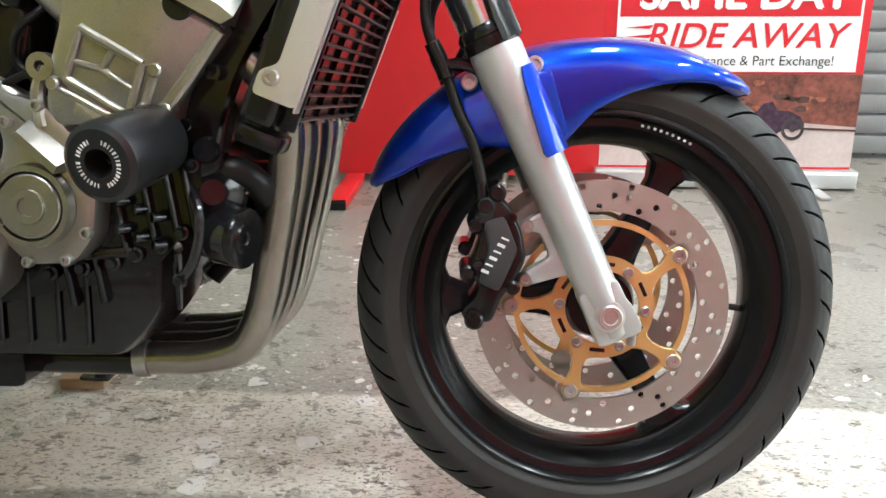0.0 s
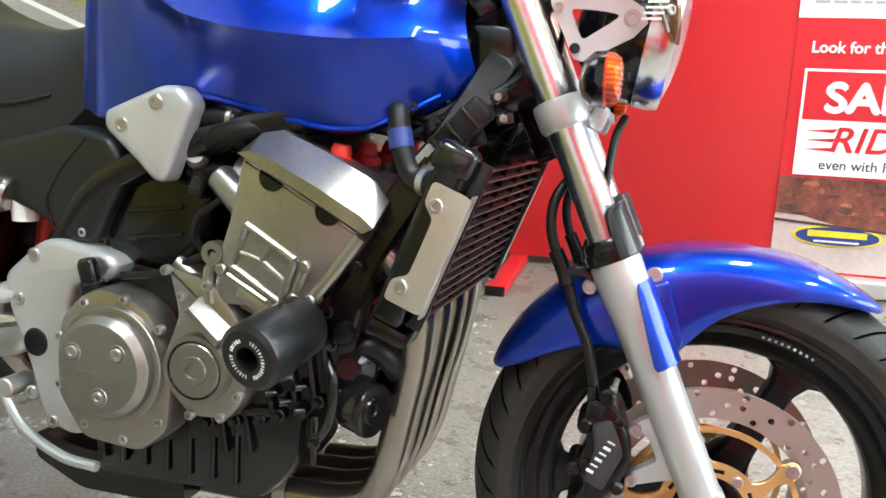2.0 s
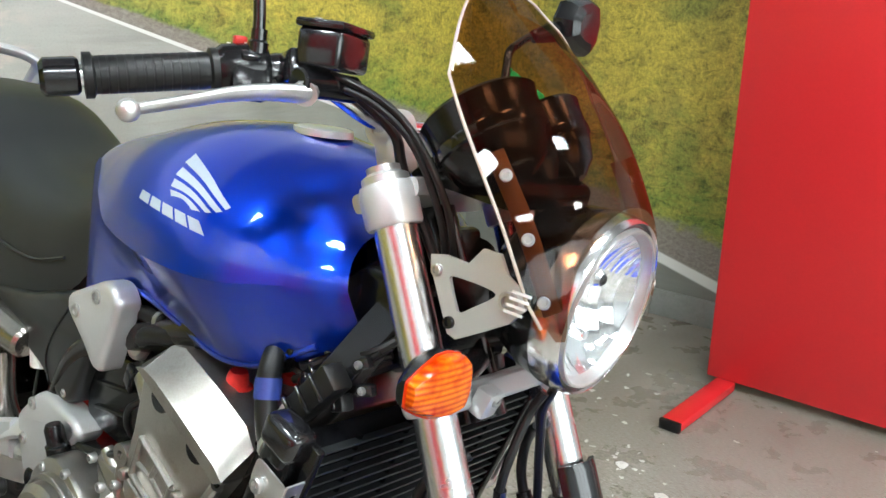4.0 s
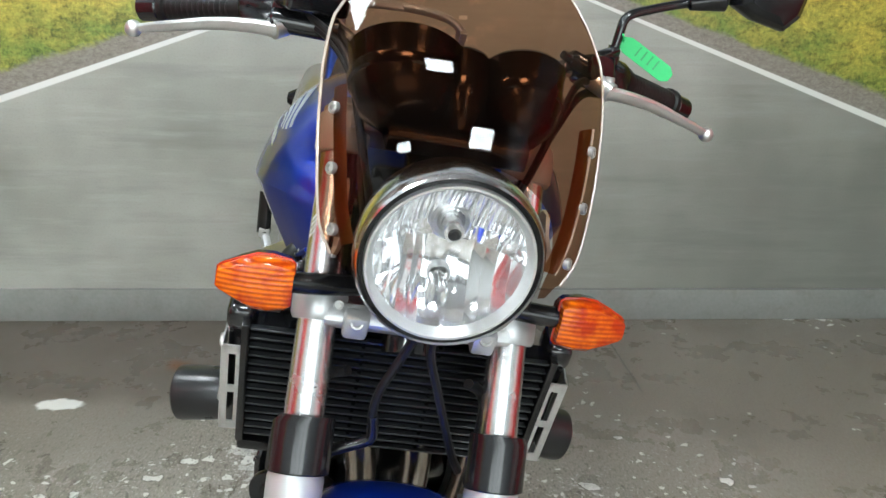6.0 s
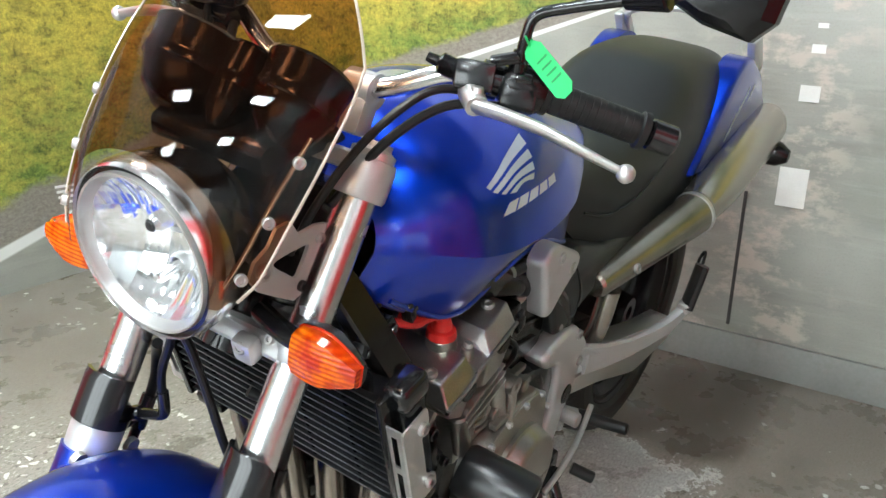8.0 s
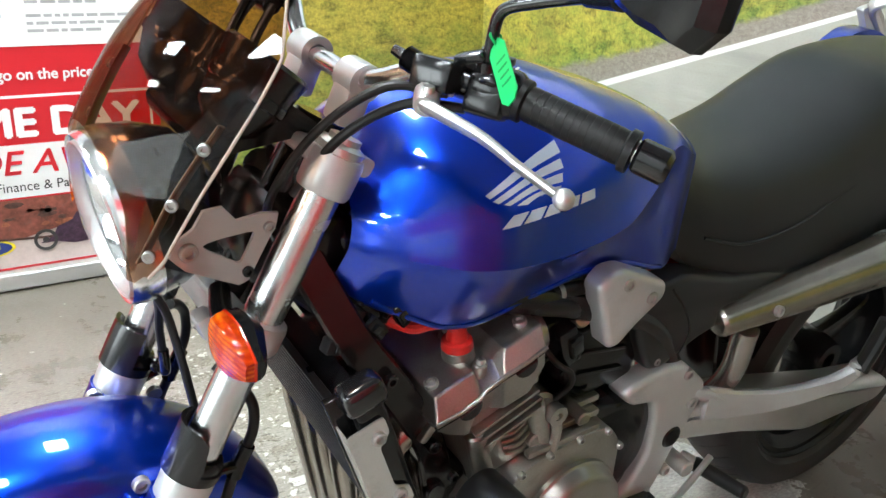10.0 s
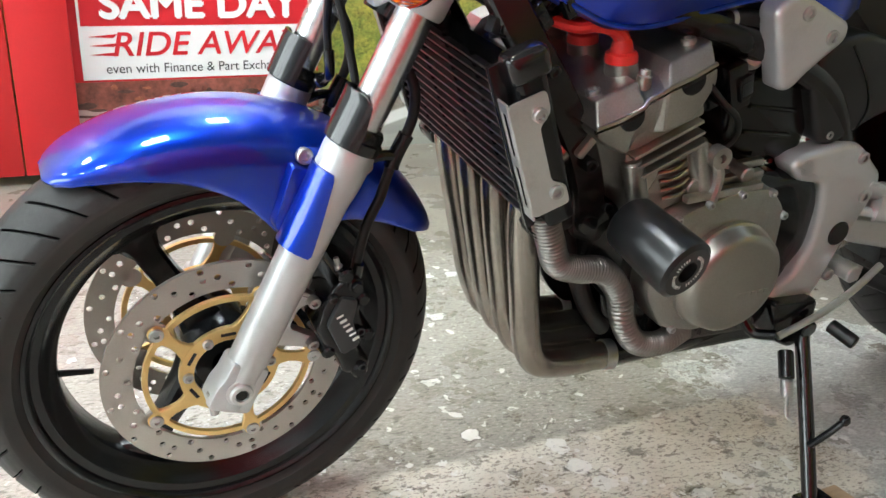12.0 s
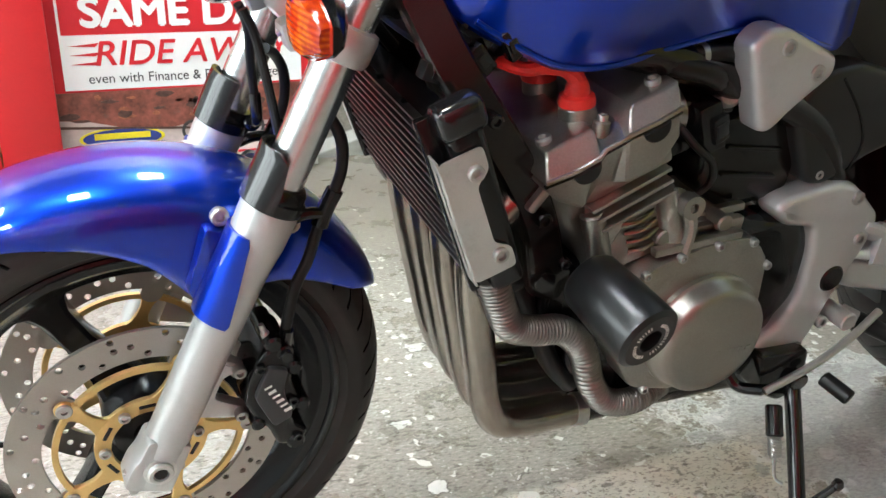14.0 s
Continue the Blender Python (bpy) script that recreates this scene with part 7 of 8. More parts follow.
bp("starter_cover", plate([(-0.585, 0.535), (-0.70, 0.520), (-0.70, 0.48), (-0.58, 0.49)], -0.13, 0.16, 0.008, 2, 0.008), ENGINE)

# right side: clutch and ignition covers
base_r = bp("clutch_cover", plate([(-0.806, 0.458), (-0.775, 0.490), (-0.744, 0.505), (-0.700, 0.495), (-0.668, 0.475), (-0.640, 0.394), (-0.646, 0.330), (-0.686, 0.297), (-0.772, 0.303), (-0.812, 0.36)], -0.145, -0.196, 0.008, 2, 0.014), CASE, None, "silver-bronze clutch cover")
bp("clutch_cap", lathe([(0, 0.0300), (0.0560, 0.0300), (0.0568, 0.0296), (0.0648, 0.0215), (0.0655, 0.0200), (0.0660, 0.0120), (0.0665, 0.0098), (0.0695, 0.0094), (0.0700, 0.0112), (0.0740, 0.0108), (0.0750, 0.0095), (0.0750, 0.0), (0, 0.0)], (-0.724, -0.196, 0.410), (0, -1, 0), 72), CASE, base_r, "", 18)
for x, z in ((-0.760, 0.427), (-0.696, 0.432), (-0.722, 0.374)):
    bp("bolt_seat", lathe([(0.0088, 0.0), (0.0096, 0.0012), (0.0112, 0.0012), (0.0120, 0.0), (0.0120, -0.002), (0.0088, -0.002)], (x, -0.226, z), (0, -1, 0), 28, True), CASE, base_r)
    bp("clutch_bolt", bolt_head((x, -0.226, z), (0, -1, 0), 0.0080, 0.004), STEEL, base_r)
for k in range(5):
    bp("maker_mark", box((-0.748 + 0.012 * k, -0.2265, 0.402), (0.008, 0.0012, 0.007)), CASE, base_r)
for a in range(0, 360, 40):
    bp("case_screw", bolt_head((-0.724 + 0.086 * math.cos(radians(a)), -0.192, 0.402 + 0.092 * math.sin(radians(a))), (0, -1, 0), 0.0065, 0.007), STEEL, base_r)
base_p = bp("ignition_cover", plate([(-0.657, 0.541), (-0.628, 0.535), (-0.594, 0.527), (-0.560, 0.490), (-0.539, 0.452), (-0.545, 0.385), (-0.567, 0.356), (-0.622, 0.352), (-0.655, 0.385), (-0.659, 0.430), (-0.640, 0.480)], -0.145, -0.186, 0.008, 2, 0.010), CASE, None, "silver-bronze ignition cover")
bp("timing_plug", lathe([(0, 0.0100), (0.0100, 0.0100), (0.0105, 0.0140), (0.0175, 0.0140), (0.0182, 0.0126), (0.0186, 0.0112), (0.0325, 0.0108), (0.0342, 0.0092), (0.0350, 0.0), (0, 0)], (-0.607, -0.190, 0.418), (0, -1, 0), 48), CASE, base_p, "", 18)
bp("plug_rim", lathe([(0.037, 0.012), (0.043, 0.012), (0.045, 0.0), (0.036, 0.0)], (-0.607, -0.188, 0.418), (0, -1, 0), 44, True), CASE, base_p)
bp("cover_ramp", skin([[Vector((-0.621, y, 0.497)), Vector((-0.608, y, 0.508)), Vector((-0.560, y, 0.470)), Vector((-0.570, y, 0.455))] if y > -0.19 else [Vector((-0.619, y, 0.492)), Vector((-0.612, y, 0.496)), Vector((-0.571, y, 0.461)), Vector((-0.575, y, 0.453))] for y in (-0.170, -0.186, -0.206)]), CASE, base_p, "", 15)
for x, z in ((-0.655, 0.535), (-0.598, 0.522), (-0.548, 0.450), (-0.552, 0.390), (-0.575, 0.360), (-0.618, 0.357), (-0.632, 0.505)):
    bp("case_screw", bolt_head((x, -0.186, z), (0, -1, 0), 0.0065, 0.007), STEEL, base_p)
bp("breather_spout", tube([(-0.605, -0.165, 0.505), (-0.632, -0.17, 0.530), (-0.650, -0.172, 0.545)], lambda w: 0.017 - 0.009 * w, 14), CASE)
bp("oil_filler", lathe([(0, 0.022), (0.010, 0.022), (0.013, 0.016), (0.013, -0.006), (0.016, -0.008), (0.016, -0.03), (0, -0.03)], (-0.775, -0.175, 0.512), (-0.1, -0.2, 1), 20), BLACK)
bp("clutch_cable", tube([(-0.50, -0.12, 0.60), (-0.60, -0.175, 0.560), (-0.68, -0.165, 0.525), (-0.735, -0.165, 0.515)], 0.005, 10), HOSE)

# left side: generator and sprocket covers
base_l = bp("generator_case", plate([(-0.520, 0.440), (-0.535, 0.480), (-0.565, 0.497), (-0.630, 0.512), (-0.690, 0.514), (-0.722, 0.480), (-0.728, 0.400), (-0.690, 0.330), (-0.620, 0.302), (-0.555, 0.320), (-0.520, 0.375)], 0.140, 0.190, 0.008, 2, 0.014), ENGINE, None, "titanium painted generator case")
bp("generator_cap", lathe([(0, 0.036), (0.060, 0.0345), (0.068, 0.0325), (0.0725, 0.028), (0.076, 0.013), (0.078, 0.010), (0.080, 0.009), (0.080, 0), (0, 0)], (-0.640, 0.188, 0.392), (0, 1, 0), 60), CASE, base_l)
for k in range(5):
    bp("maker_mark", box((-0.690 + 0.011 * k, 0.2235, 0.378), (0.007, 0.0014, 0.006)), CASE, base_l)
for x, z in ((-0.545, 0.484), (-0.590, 0.500), (-0.640, 0.508), (-0.690, 0.506), (-0.720, 0.470), (-0.650, 0.306), (-0.575, 0.316), (-0.526, 0.40)):
    bp("case_screw", bolt_head((x, 0.188, z), (0, 1, 0), 0.0056, 0.006), STEEL, base_l)
for k in range(3):
    bp("case_ridge", box((-0.615 - 0.014 * k, 0.180 - 0.018 * k, 0.512 + 0.008 * k), (0.120, 0.012, 0.010), (0, 4, 0), 0.002), ENGINE, base_l)
bp("starter_motor", rod((-0.60, 0.02, 0.535), (-0.60, 0.145, 0.535), 0.030, None, 24, 0.005), ENGINE, base_l)
for x, z in ((-0.572, 0.520), (-0.655, 0.527)):
    bp("case_boss", rod((x, 0.130, z), (x, 0.176, z), 0.011, None, 16, 0.002), ENGINE, base_l)
bp("sprocket_cover", plate([(-0.690, 0.500), (-0.80, 0.515), (-0.835, 0.46), (-0.830, 0.38), (-0.785, 0.325), (-0.70, 0.34)], 0.11, 0.150, 0.014, 3, 0.02), ENGINE_BLACK, None, "black sprocket cover")

# sump, filter
sump = bp("sump", join(plate([(-0.490, 0.40), (-0.486, 0.36), (-0.490, 0.30), (-0.512, 0.268), (-0.540, 0.240), (-0.79, 0.232), (-0.80, 0.33), (-0.64, 0.36)], -0.020, -0.145, 0.012, 2, 0.014), plate([(-0.490, 0.40), (-0.486, 0.36), (-0.496, 0.315), (-0.545, 0.282), (-0.585, 0.240), (-0.79, 0.235), (-0.80, 0.33), (-0.64, 0.36)], -0.03, 0.135, 0.014, 2, 0.016)), ENGINE_BLACK, None, "black finned engine sump")
for k in range(7):
    for s in (-1, 1):
        bp("sump_fin", box((-0.575 - 0.034 * k, s * (0.149 if s < 0 else 0.139), 0.296), (0.006, 0.005, 0.085), (0, 0, 0), 0.002, 1), ENGINE_BLACK, sump)
bp("lower_case_lip", box((-0.645, -0.152, 0.352), (0.26, 0.014, 0.012), (0, -6, 0), 0.003), ENGINE_BLACK, sump)
filt = bp("oil_filter", lathe([(0, 0.085), (0.026, 0.085), (0.032, 0.078), (0.034, 0.02), (0.040, 0.015), (0.040, 0), (0, 0)], (-0.455, -0.03, 0.385), (1, -0.15, -0.1), 32), GLOSS_BLACK, None, "black oil filter")
horn = bp("horn", join(rod((-0.468, -0.112, 0.384), (-0.432, -0.124, 0.382), 0.024, 0.028, 28, 0.004), rod((-0.434, -0.123, 0.382), (-0.402, -0.132, 0.380), 0.031, 0.033, 32, 0.004)), GLOSS_BLACK, None, "round black horn")
bp("horn_dish", lathe([(0, 0.001), (0.006, 0.001), (0.008, 0.003), (0.016, 0.004), (0.018, 0.0015), (0.028, 0.003), (0.033, 0.0045), (0.0345, 0.002), (0.0345, -0.004), (0, -0.004)], (-0.400, -0.1325, 0.380), (0.962, -0.27, -0.05), 40), BLACK, horn)
bp("horn_bracket", plate([(-0.450, 0.400), (-0.430, 0.404), (-0.428, 0.470), (-0.446, 0.474)], -0.116, -0.120, 0.0, 1, 0.003), GLOSS_BLACK, horn)
bp("drain_tail", rod((-0.478, -0.13, 0.36), (-0.476, -0.13, 0.296), 0.007, 0.004, 10), ENGINE_BLACK)
bp("lower_hose", tube([(-0.45, -0.12, 0.45), (-0.41, -0.12, 0.455), (-0.385, -0.10, 0.43), (-0.39, -0.06, 0.40)], 0.016, 14), HOSE)
for k in range(6):
    bp("case_bolt", rod((-0.48 - 0.02 * (k % 3), -0.155, 0.405 - 0.03 * (k // 3) + 0.008 * (k % 3)), (-0.49 - 0.02 * (k % 3), -0.166, 0.405 - 0.03 * (k // 3) + 0.008 * (k % 3)), 0.006, None, 12, 0.001), ENGINE_BLACK, sump)

# exhaust headers
for y, top in ((-0.072, -0.124), (-0.024, -0.042), (0.024, 0.046), (0.072, 0.134)):
    pts = [(-0.420, top, 0.592), (-0.380, top, 0.562), (-0.358, (y * 1.5 + 0.018 + top) / 2, 0.515), (-0.362, y * 1.5 + 0.018, 0.455), (-0.381, y * 1.36 + 0.020, 0.36), (-0.398, y * 1.24 + 0.022, 0.285), (-0.424, y * 1.12 + 0.022, 0.236), (-0.476, y * 1.02 + 0.021, 0.216), (-0.525, y * 0.97 + 0.020, 0.212), (-0.563, y * 0.95 + 0.019, 0.209)]
    bp("exhaust_header", tube(pts, 0.0208, 20, 8), EXHAUST, None, "heat-stained steel exhaust header")
    bp("header_flange", box((-0.412, top, 0.587), (0.012, 0.062, 0.040), (0, -38, 0), 0.004), ENGINE)
for y in (-0.051, -0.003, 0.043, 0.088):
    bp("collector_pipe", tube([(-0.552, y, 0.2100), (-0.62, y * 0.95, 0.208), (-0.70, y * 0.9, 0.206), (-0.76, y * 0.85, 0.205)], 0.0210, 18, 5), ENGINE_BLACK, None, "black painted exhaust pipe")
bp("collector", plate([(-0.685, 0.238), (-0.680, 0.184), (-0.85, 0.180), (-0.93, 0.215), (-0.93, 0.255), (-0.85, 0.240)], -0.100, 0.098, 0.016, 3, 0.014), ENGINE_BLACK, None, "black exhaust collector box")
for s in (-1, 1):
    bp("link_pipe", tube([(-0.90, s * 0.02, 0.24), (-0.96, s * 0.08, 0.34), (-1.0, s * 0.14, 0.46), (-0.99, s * 0.158, 0.575)], 0.020, 14), CAN)
    bp("header_clamp", lathe([(0.020, -0.008), (0.023, -0.008), (0.023, 0.008), (0.020, 0.008)], (-0.556, 0.0188 + s * 0.0695, 0.2097), (1, -s * 0.1, 0.07), 20, True), STEEL)

# radiator
RAD_TOP, RAD_LOW = Vector((-0.268, 0, 0.692)), Vector((-0.338, 0, 0.505))
rdir = (RAD_TOP - RAD_LOW).normalized()
tilt = math.degrees(math.atan2(rdir.x, rdir.z))
mid = (RAD_TOP + RAD_LOW) / 2
rad = bp("radiator_core", box(mid - Vector((0.020, 0, 0)), (0.030, 0.35, 0.19), (0, tilt, 0)), ENGINE_BLACK, None, "black radiator with slatted guard")
for k in range(14):
    p = RAD_LOW + (RAD_TOP - RAD_LOW) * (k + 0.5) / 14
    bp("guard_slat", box(p, (0.0105, 0.356, 0.0026), (0, 6, 0), 0.0006, 1), SLAT, rad)
for y in (-0.12, -0.045, 0.045, 0.12):
    bp("guard_bar", box(mid - Vector((0.003, y * 0, 0)) + Vector((0, y, 0)), (0.007, 0.004, 0.200), (0, tilt, 0)), BLACK, rad)
for s in (-1, 1):
    bp("guard_frame", box(mid + Vector((0, s * 0.181, 0)), (0.020, 0.010, 0.205), (0, tilt, 0), 0.002), BLACK, rad)
    bp("radiator_tank", box(mid + Vector((-0.028, s * 0.189, 0.006)), (0.038, 0.028, 0.205), (0, tilt, 0), 0.009, 3), BLACK, rad)
    bp("tank_cap_end", box(RAD_TOP + Vector((-0.030, s * 0.189, 0.004)), (0.050, 0.034, 0.036), (0, tilt, 0), 0.010, 3), GLOSS_BLACK, rad)
    rim = []
    m = Matrix.Translation(mid + Vector((-0.020, s * 0.206, 0))) @ Matrix.Rotation(radians(tilt), 4, "Y")
    face = plate([(0.026, -0.070), (0.026, 0.072), (-0.020, 0.072), (-0.020, 0.046), (-0.004, 0.034), (-0.004, -0.034), (-0.020, -0.046), (-0.020, -0.070)], 0, s * 0.002, 0, 1, 0.006)
    face.transform(m)
    br = bp("radiator_bracket", face, ALLOY, None, "bright alloy radiator bracket")
    for z0, z1 in ((-0.074, -0.060), (-0.006, 0.006), (0.060, 0.074)):
        f = box((0.026, -s * 0.011, (z0 + z1) / 2), (0.002, 0.024, z1 - z0))
        f.transform(m)
        bp("bracket_bridge", f, ALLOY, br)
    for yy in (-s * 0.0035, -s * 0.0195):
        f = box((0.026, yy, 0), (0.002, 0.0080, 0.146), (0, 0, 0), 0.0008, 1)
        f.transform(m)
        bp("bracket_edge", f, ALLOY, br)
    for z in (0.049, -0.049):
        c = m @ Vector((-0.006, s * 0.002, z))
        bp("bracket_bolt", bolt_head(c, (0, s, 0), 0.0085, 0.006), STEEL, br)
    bp("radiator_foot", box(RAD_LOW + Vector((-0.03, s * 0.16, -0.012)), (0.05, 0.05, 0.02), (0, tilt, 0), 0.005), BLACK, rad)
bp("top_hose", tube([(-0.300, -0.188, 0.690), (-0.322, -0.180, 0.667), (-0.352, -0.167, 0.671), (-0.371, -0.158, 0.702), (-0.380, -0.148, 0.735), (-0.40, -0.11, 0.77)], 0.0128, 16), HOSE, None, "black rubber coolant hose")
bp("hose_band", lathe([(0.0126, -0.011), (0.0142, -0.011), (0.0142, 0.011), (0.0126, 0.011)], (-0.374, -0.1555, 0.712), (-0.25, 0.2, 0.95), 20, True), NAVY_PRINT)
bp("hose_clip", lathe([(0.0126, -0.004), (0.0152, -0.004), (0.0152, 0.004), (0.0126, 0.004)], (-0.336, -0.1745, 0.667), (-0.9, 0.3, 0.05), 20, True), STEEL)
coil_box = bp("wiring_block", box((-0.306, -0.150, 0.728), (0.078, 0.028, 0.030), (0, -46, 0), 0.005), HOSE, None, "black plastic connector housing")
for k in range(3):
    bp("block_ridge", box((-0.292 - 0.017 * k, -0.167, 0.742 - 0.0175 * k), (0.004, 0.004, 0.030), (0, -46, 0), 0.001), GLOSS_BLACK, coil_box)
grey_plug = bp("wiring_plug", box((-0.337, -0.153, 0.694), (0.046, 0.022, 0.025), (0, -50, 0), 0.003), PLUG_GREY, None, "grey plastic wiring plug")
for k in (-1, 1):
    bp("plug_slot", box((-0.340 + 0.006 * k, -0.1645, 0.691 + 0.005 * k), (0.022, 0.003, 0.0045), (0, -50, 0)), BLACK, grey_plug)
cables = random.Random(3)
for k in range(7):
    a = Vector((-0.248 - 0.006 * k, -0.085 - 0.008 * (k % 4), 0.800 - 0.008 * k))
    b = Vector((-0.345 - 0.012 * (k % 3), -0.105 - 0.010 * (k % 4), 0.742 - 0.012 * (k % 5)))
    mid_a, mid_b = a.lerp(b, 0.33), a.lerp(b, 0.68)
    mid_a += Vector((cables.uniform(-0.008, 0.014), cables.uniform(-0.018, -0.004), cables.uniform(-0.014, 0.014)))
    mid_b += Vector((cables.uniform(-0.012, 0.012), cables.uniform(-0.020, -0.004), cables.uniform(-0.016, 0.012)))
    bp("head_cable", tube([a, mid_a, mid_b, b], cables.choice((0.0030, 0.0038, 0.0048)), 8), HOSE)
for x, z, turn in ((-0.270, 0.766, -30), (-0.287, 0.748, -60), (-0.262, 0.742, -15)):
    bp("cable_clamp", box((x, -0.128, z), (0.020, 0.010, 0.012), (0, turn, 10), 0.002), GLOSS_BLACK)
    bp("clamp_screw", bolt_head((x, -0.134, z), (0, -1, 0), 0.0042, 0.003), STEEL)
bp("wiring_loom", tube([(-0.28, -0.06, 0.76), (-0.31, -0.09, 0.74), (-0.36, -0.10, 0.72), (-0.44, -0.09, 0.725)], 0.010, 10), HOSE)
bp("wiring_loom", tube([(-0.27, 0.05, 0.76), (-0.31, 0.09, 0.735), (-0.37, 0.10, 0.72), (-0.44, 0.08, 0.73)], 0.010, 10), HOSE)
bp("head_stock_shroud", box((-0.285, 0, 0.80), (0.10, 0.16, 0.10), (0, -25, 0), 0.02), BLACK)
bp("tank_front_bracket", box((-0.318, 0, 0.862), (0.06, 0.13, 0.045), (0, -10, 0), 0.008), BLACK)

# flexible steel conduit and its hose on the left, short twin on the right
path = [(-0.352, 0.180, 0.515), (-0.366, 0.180, 0.478), (-0.385, 0.176, 0.440), (-0.420, 0.172, 0.424), (-0.458, 0.168, 0.414), (-0.492, 0.165, 0.378), (-0.515, 0.162, 0.320), (-0.545, 0.160, 0.282), (-0.590, 0.155, 0.268), (-0.640, 0.140, 0.272)]
fine = smooth_path(path, 84)
bp("ribbed_hose", tube(fine, lambda w: 0.0132 + 0.0050 * abs(math.cos(w * math.pi * 72)) ** 0.6, 14, 1, False), COIL, None, "ribbed steel-wound coolant hose", 80)
bp("under_hose", tube([(-0.42, 0.12, 0.46), (-0.445, 0.125, 0.40), (-0.48, 0.12, 0.33), (-0.52, 0.11, 0.28)], 0.013, 12), HOSE)

# crash bobbins
for s in (-1, 1):
    p, q = Vector((-0.470, s * 0.185, 0.492)), Vector((-0.488, s * 0.286, 0.472))
    d = (q - p).normalized()
    h = (q - p).length
    bob = bp("crash_bobbin", lathe([(0.009, h - 0.03), (0.014, h - 0.004), (0.0145, h), (0.033, h), (0.0385, h - 0.004), (0.0395, h - 0.010), (0.0385, h * 0.5), (0.036, 0.006), (0.032, 0), (0, 0), (0, h - 0.03)], p, d, 48), BOBBIN, None, "black plastic crash bobbin")
    for k in range(36):
        a = 2 * math.pi * k / 36
        if k in (8, 9, 10, 17, 27, 28):
            continue
        e = turned_to(d)
        c = p + d * (h + 0.0003) + e.to_3x3() @ Vector((0.0215 * math.cos(a), 0.0215 * math.sin(a), 0))
        mk = box((0, 0, 0), (0.0042, 0.0012 if k % 3 else 0.0022, 0.0006))
        mk.transform(Matrix.Translation(c) @ e @ Matrix.Rotation(a, 4, "Z"))
        bp("bobbin_mark", mk, WHITE_INK, bob)
    bp("bobbin_bolt", bolt_head(p + d * (h - 0.028), d, 0.009, 0.006), GLOSS_BLACK, bob)

# side stand
stand = bp("side_stand", tube([(-0.838, 0.178, 0.262), (-0.823, 0.225, 0.195), (-0.808, 0.272, 0.127), (-0.792, 0.319, 0.058)], 0.0112, 16, 4), GLOSS_BLACK, None, "black steel side stand, folded down")
bp("stand_bracket", plate([(-0.765, 0.315), (-0.852, 0.310), (-0.856, 0.242), (-0.82, 0.228), (-0.780, 0.25)], 0.140, 0.182, 0.006, 2, 0.010), ENGINE_BLACK, stand)
bp("stand_pivot", rod((-0.836, 0.178, 0.268), (-0.836, 0.196, 0.266), 0.014, None, 18, 0.002), GLOSS_BLACK, stand)
bp("stand_foot", box((-0.800, 0.322, 0.055), (0.052, 0.040, 0.008), (8, 0, 0), 0.003), GLOSS_BLACK, stand)
bp("stand_prong", tube([(-0.799, 0.285, 0.128), (-0.815, 0.295, 0.155), (-0.827, 0.305, 0.184)], 0.0055, 10), GLOSS_BLACK, stand)
bp("prong_knob", lathe([(0, -0.008), (0.006, -0.006), (0.008, 0), (0.006, 0.006), (0, 0.008)], (-0.827, 0.305, 0.184), (0, 0, 1), 14), GLOSS_BLACK, stand)
bp("spring_sleeve", rod((-0.799, 0.195, 0.238), (-0.787, 0.222, 0.207), 0.0115, None, 18, 0.002), BLACK, stand)
coil = [Vector((-0.787, 0.222, 0.207)).lerp(Vector((-0.778, 0.238, 0.192)), i / 120) + 0.008 * Vector((math.cos(i * 0.37), math.sin(i * 0.37), 0)) for i in range(121)]
bp("stand_spring", tube(coil, 0.0018, 6, 1, False), STEEL, stand)
bp("spring_hook", tube([(-0.778, 0.238, 0.192), (-0.778, 0.248, 0.162), (-0.780, 0.262, 0.160)], 0.0022, 8), STEEL, stand)

# loose things
tagged(part("wood_block", box((-0.825, 0.340, 0.0105), (0.078, 0.064, 0.021), (0, 0, 3), 0.004), WOOD), "small pale wooden block under the side stand", "wood block")
tag = tagged(new("plastic_tag"), "bright green plastic tag hanging from the mirror stem", "tag")
a, b = STEER @ Vector((-0.384, 0.212, 1.070)), STEER @ Vector((-0.360, 0.268, 1.042))
e = (b - a).normalized()
wd = Vector((0.25, -0.35, -0.9))
wd = (wd - e * wd.dot(e)).normalized()
n = e.cross(wd)
L = (b - a).length
out = [(-0.004, -0.003), (0.010, -0.011), (L, -0.011), (L + 0.008, -0.005), (L + 0.008, 0.005), (L, 0.011), (0.010, 0.011), (-0.004, 0.003)]
sheet = skin([[a + e * u + wd * v + n * k for u, v in out] for k in (-0.0006, 0.0006)])
part("tag_sheet", sheet, TAG_GREEN, tag)
for k in range(4):
    u = 0.024 + 0.009 * k
    part("tag_line", skin([[a + e * (u + du) + wd * v + n * h for du, v in ((0, -0.008), (0.002, -0.008), (0.002, 0.005), (0, 0.005))] for h in (-0.0010, 0.0010)]), TAG_INK, tag)
part("tag_tie", tube([a + e * 0.004, a + Vector((0.006, 0, 0.006)), a + Vector((0, -0.004, 0.008)), a + Vector((-0.006, 0, 0.004)), a + e * 0.004], 0.0012, 6), TAG_GREEN, tag)
tag.matrix_basis = LEAN

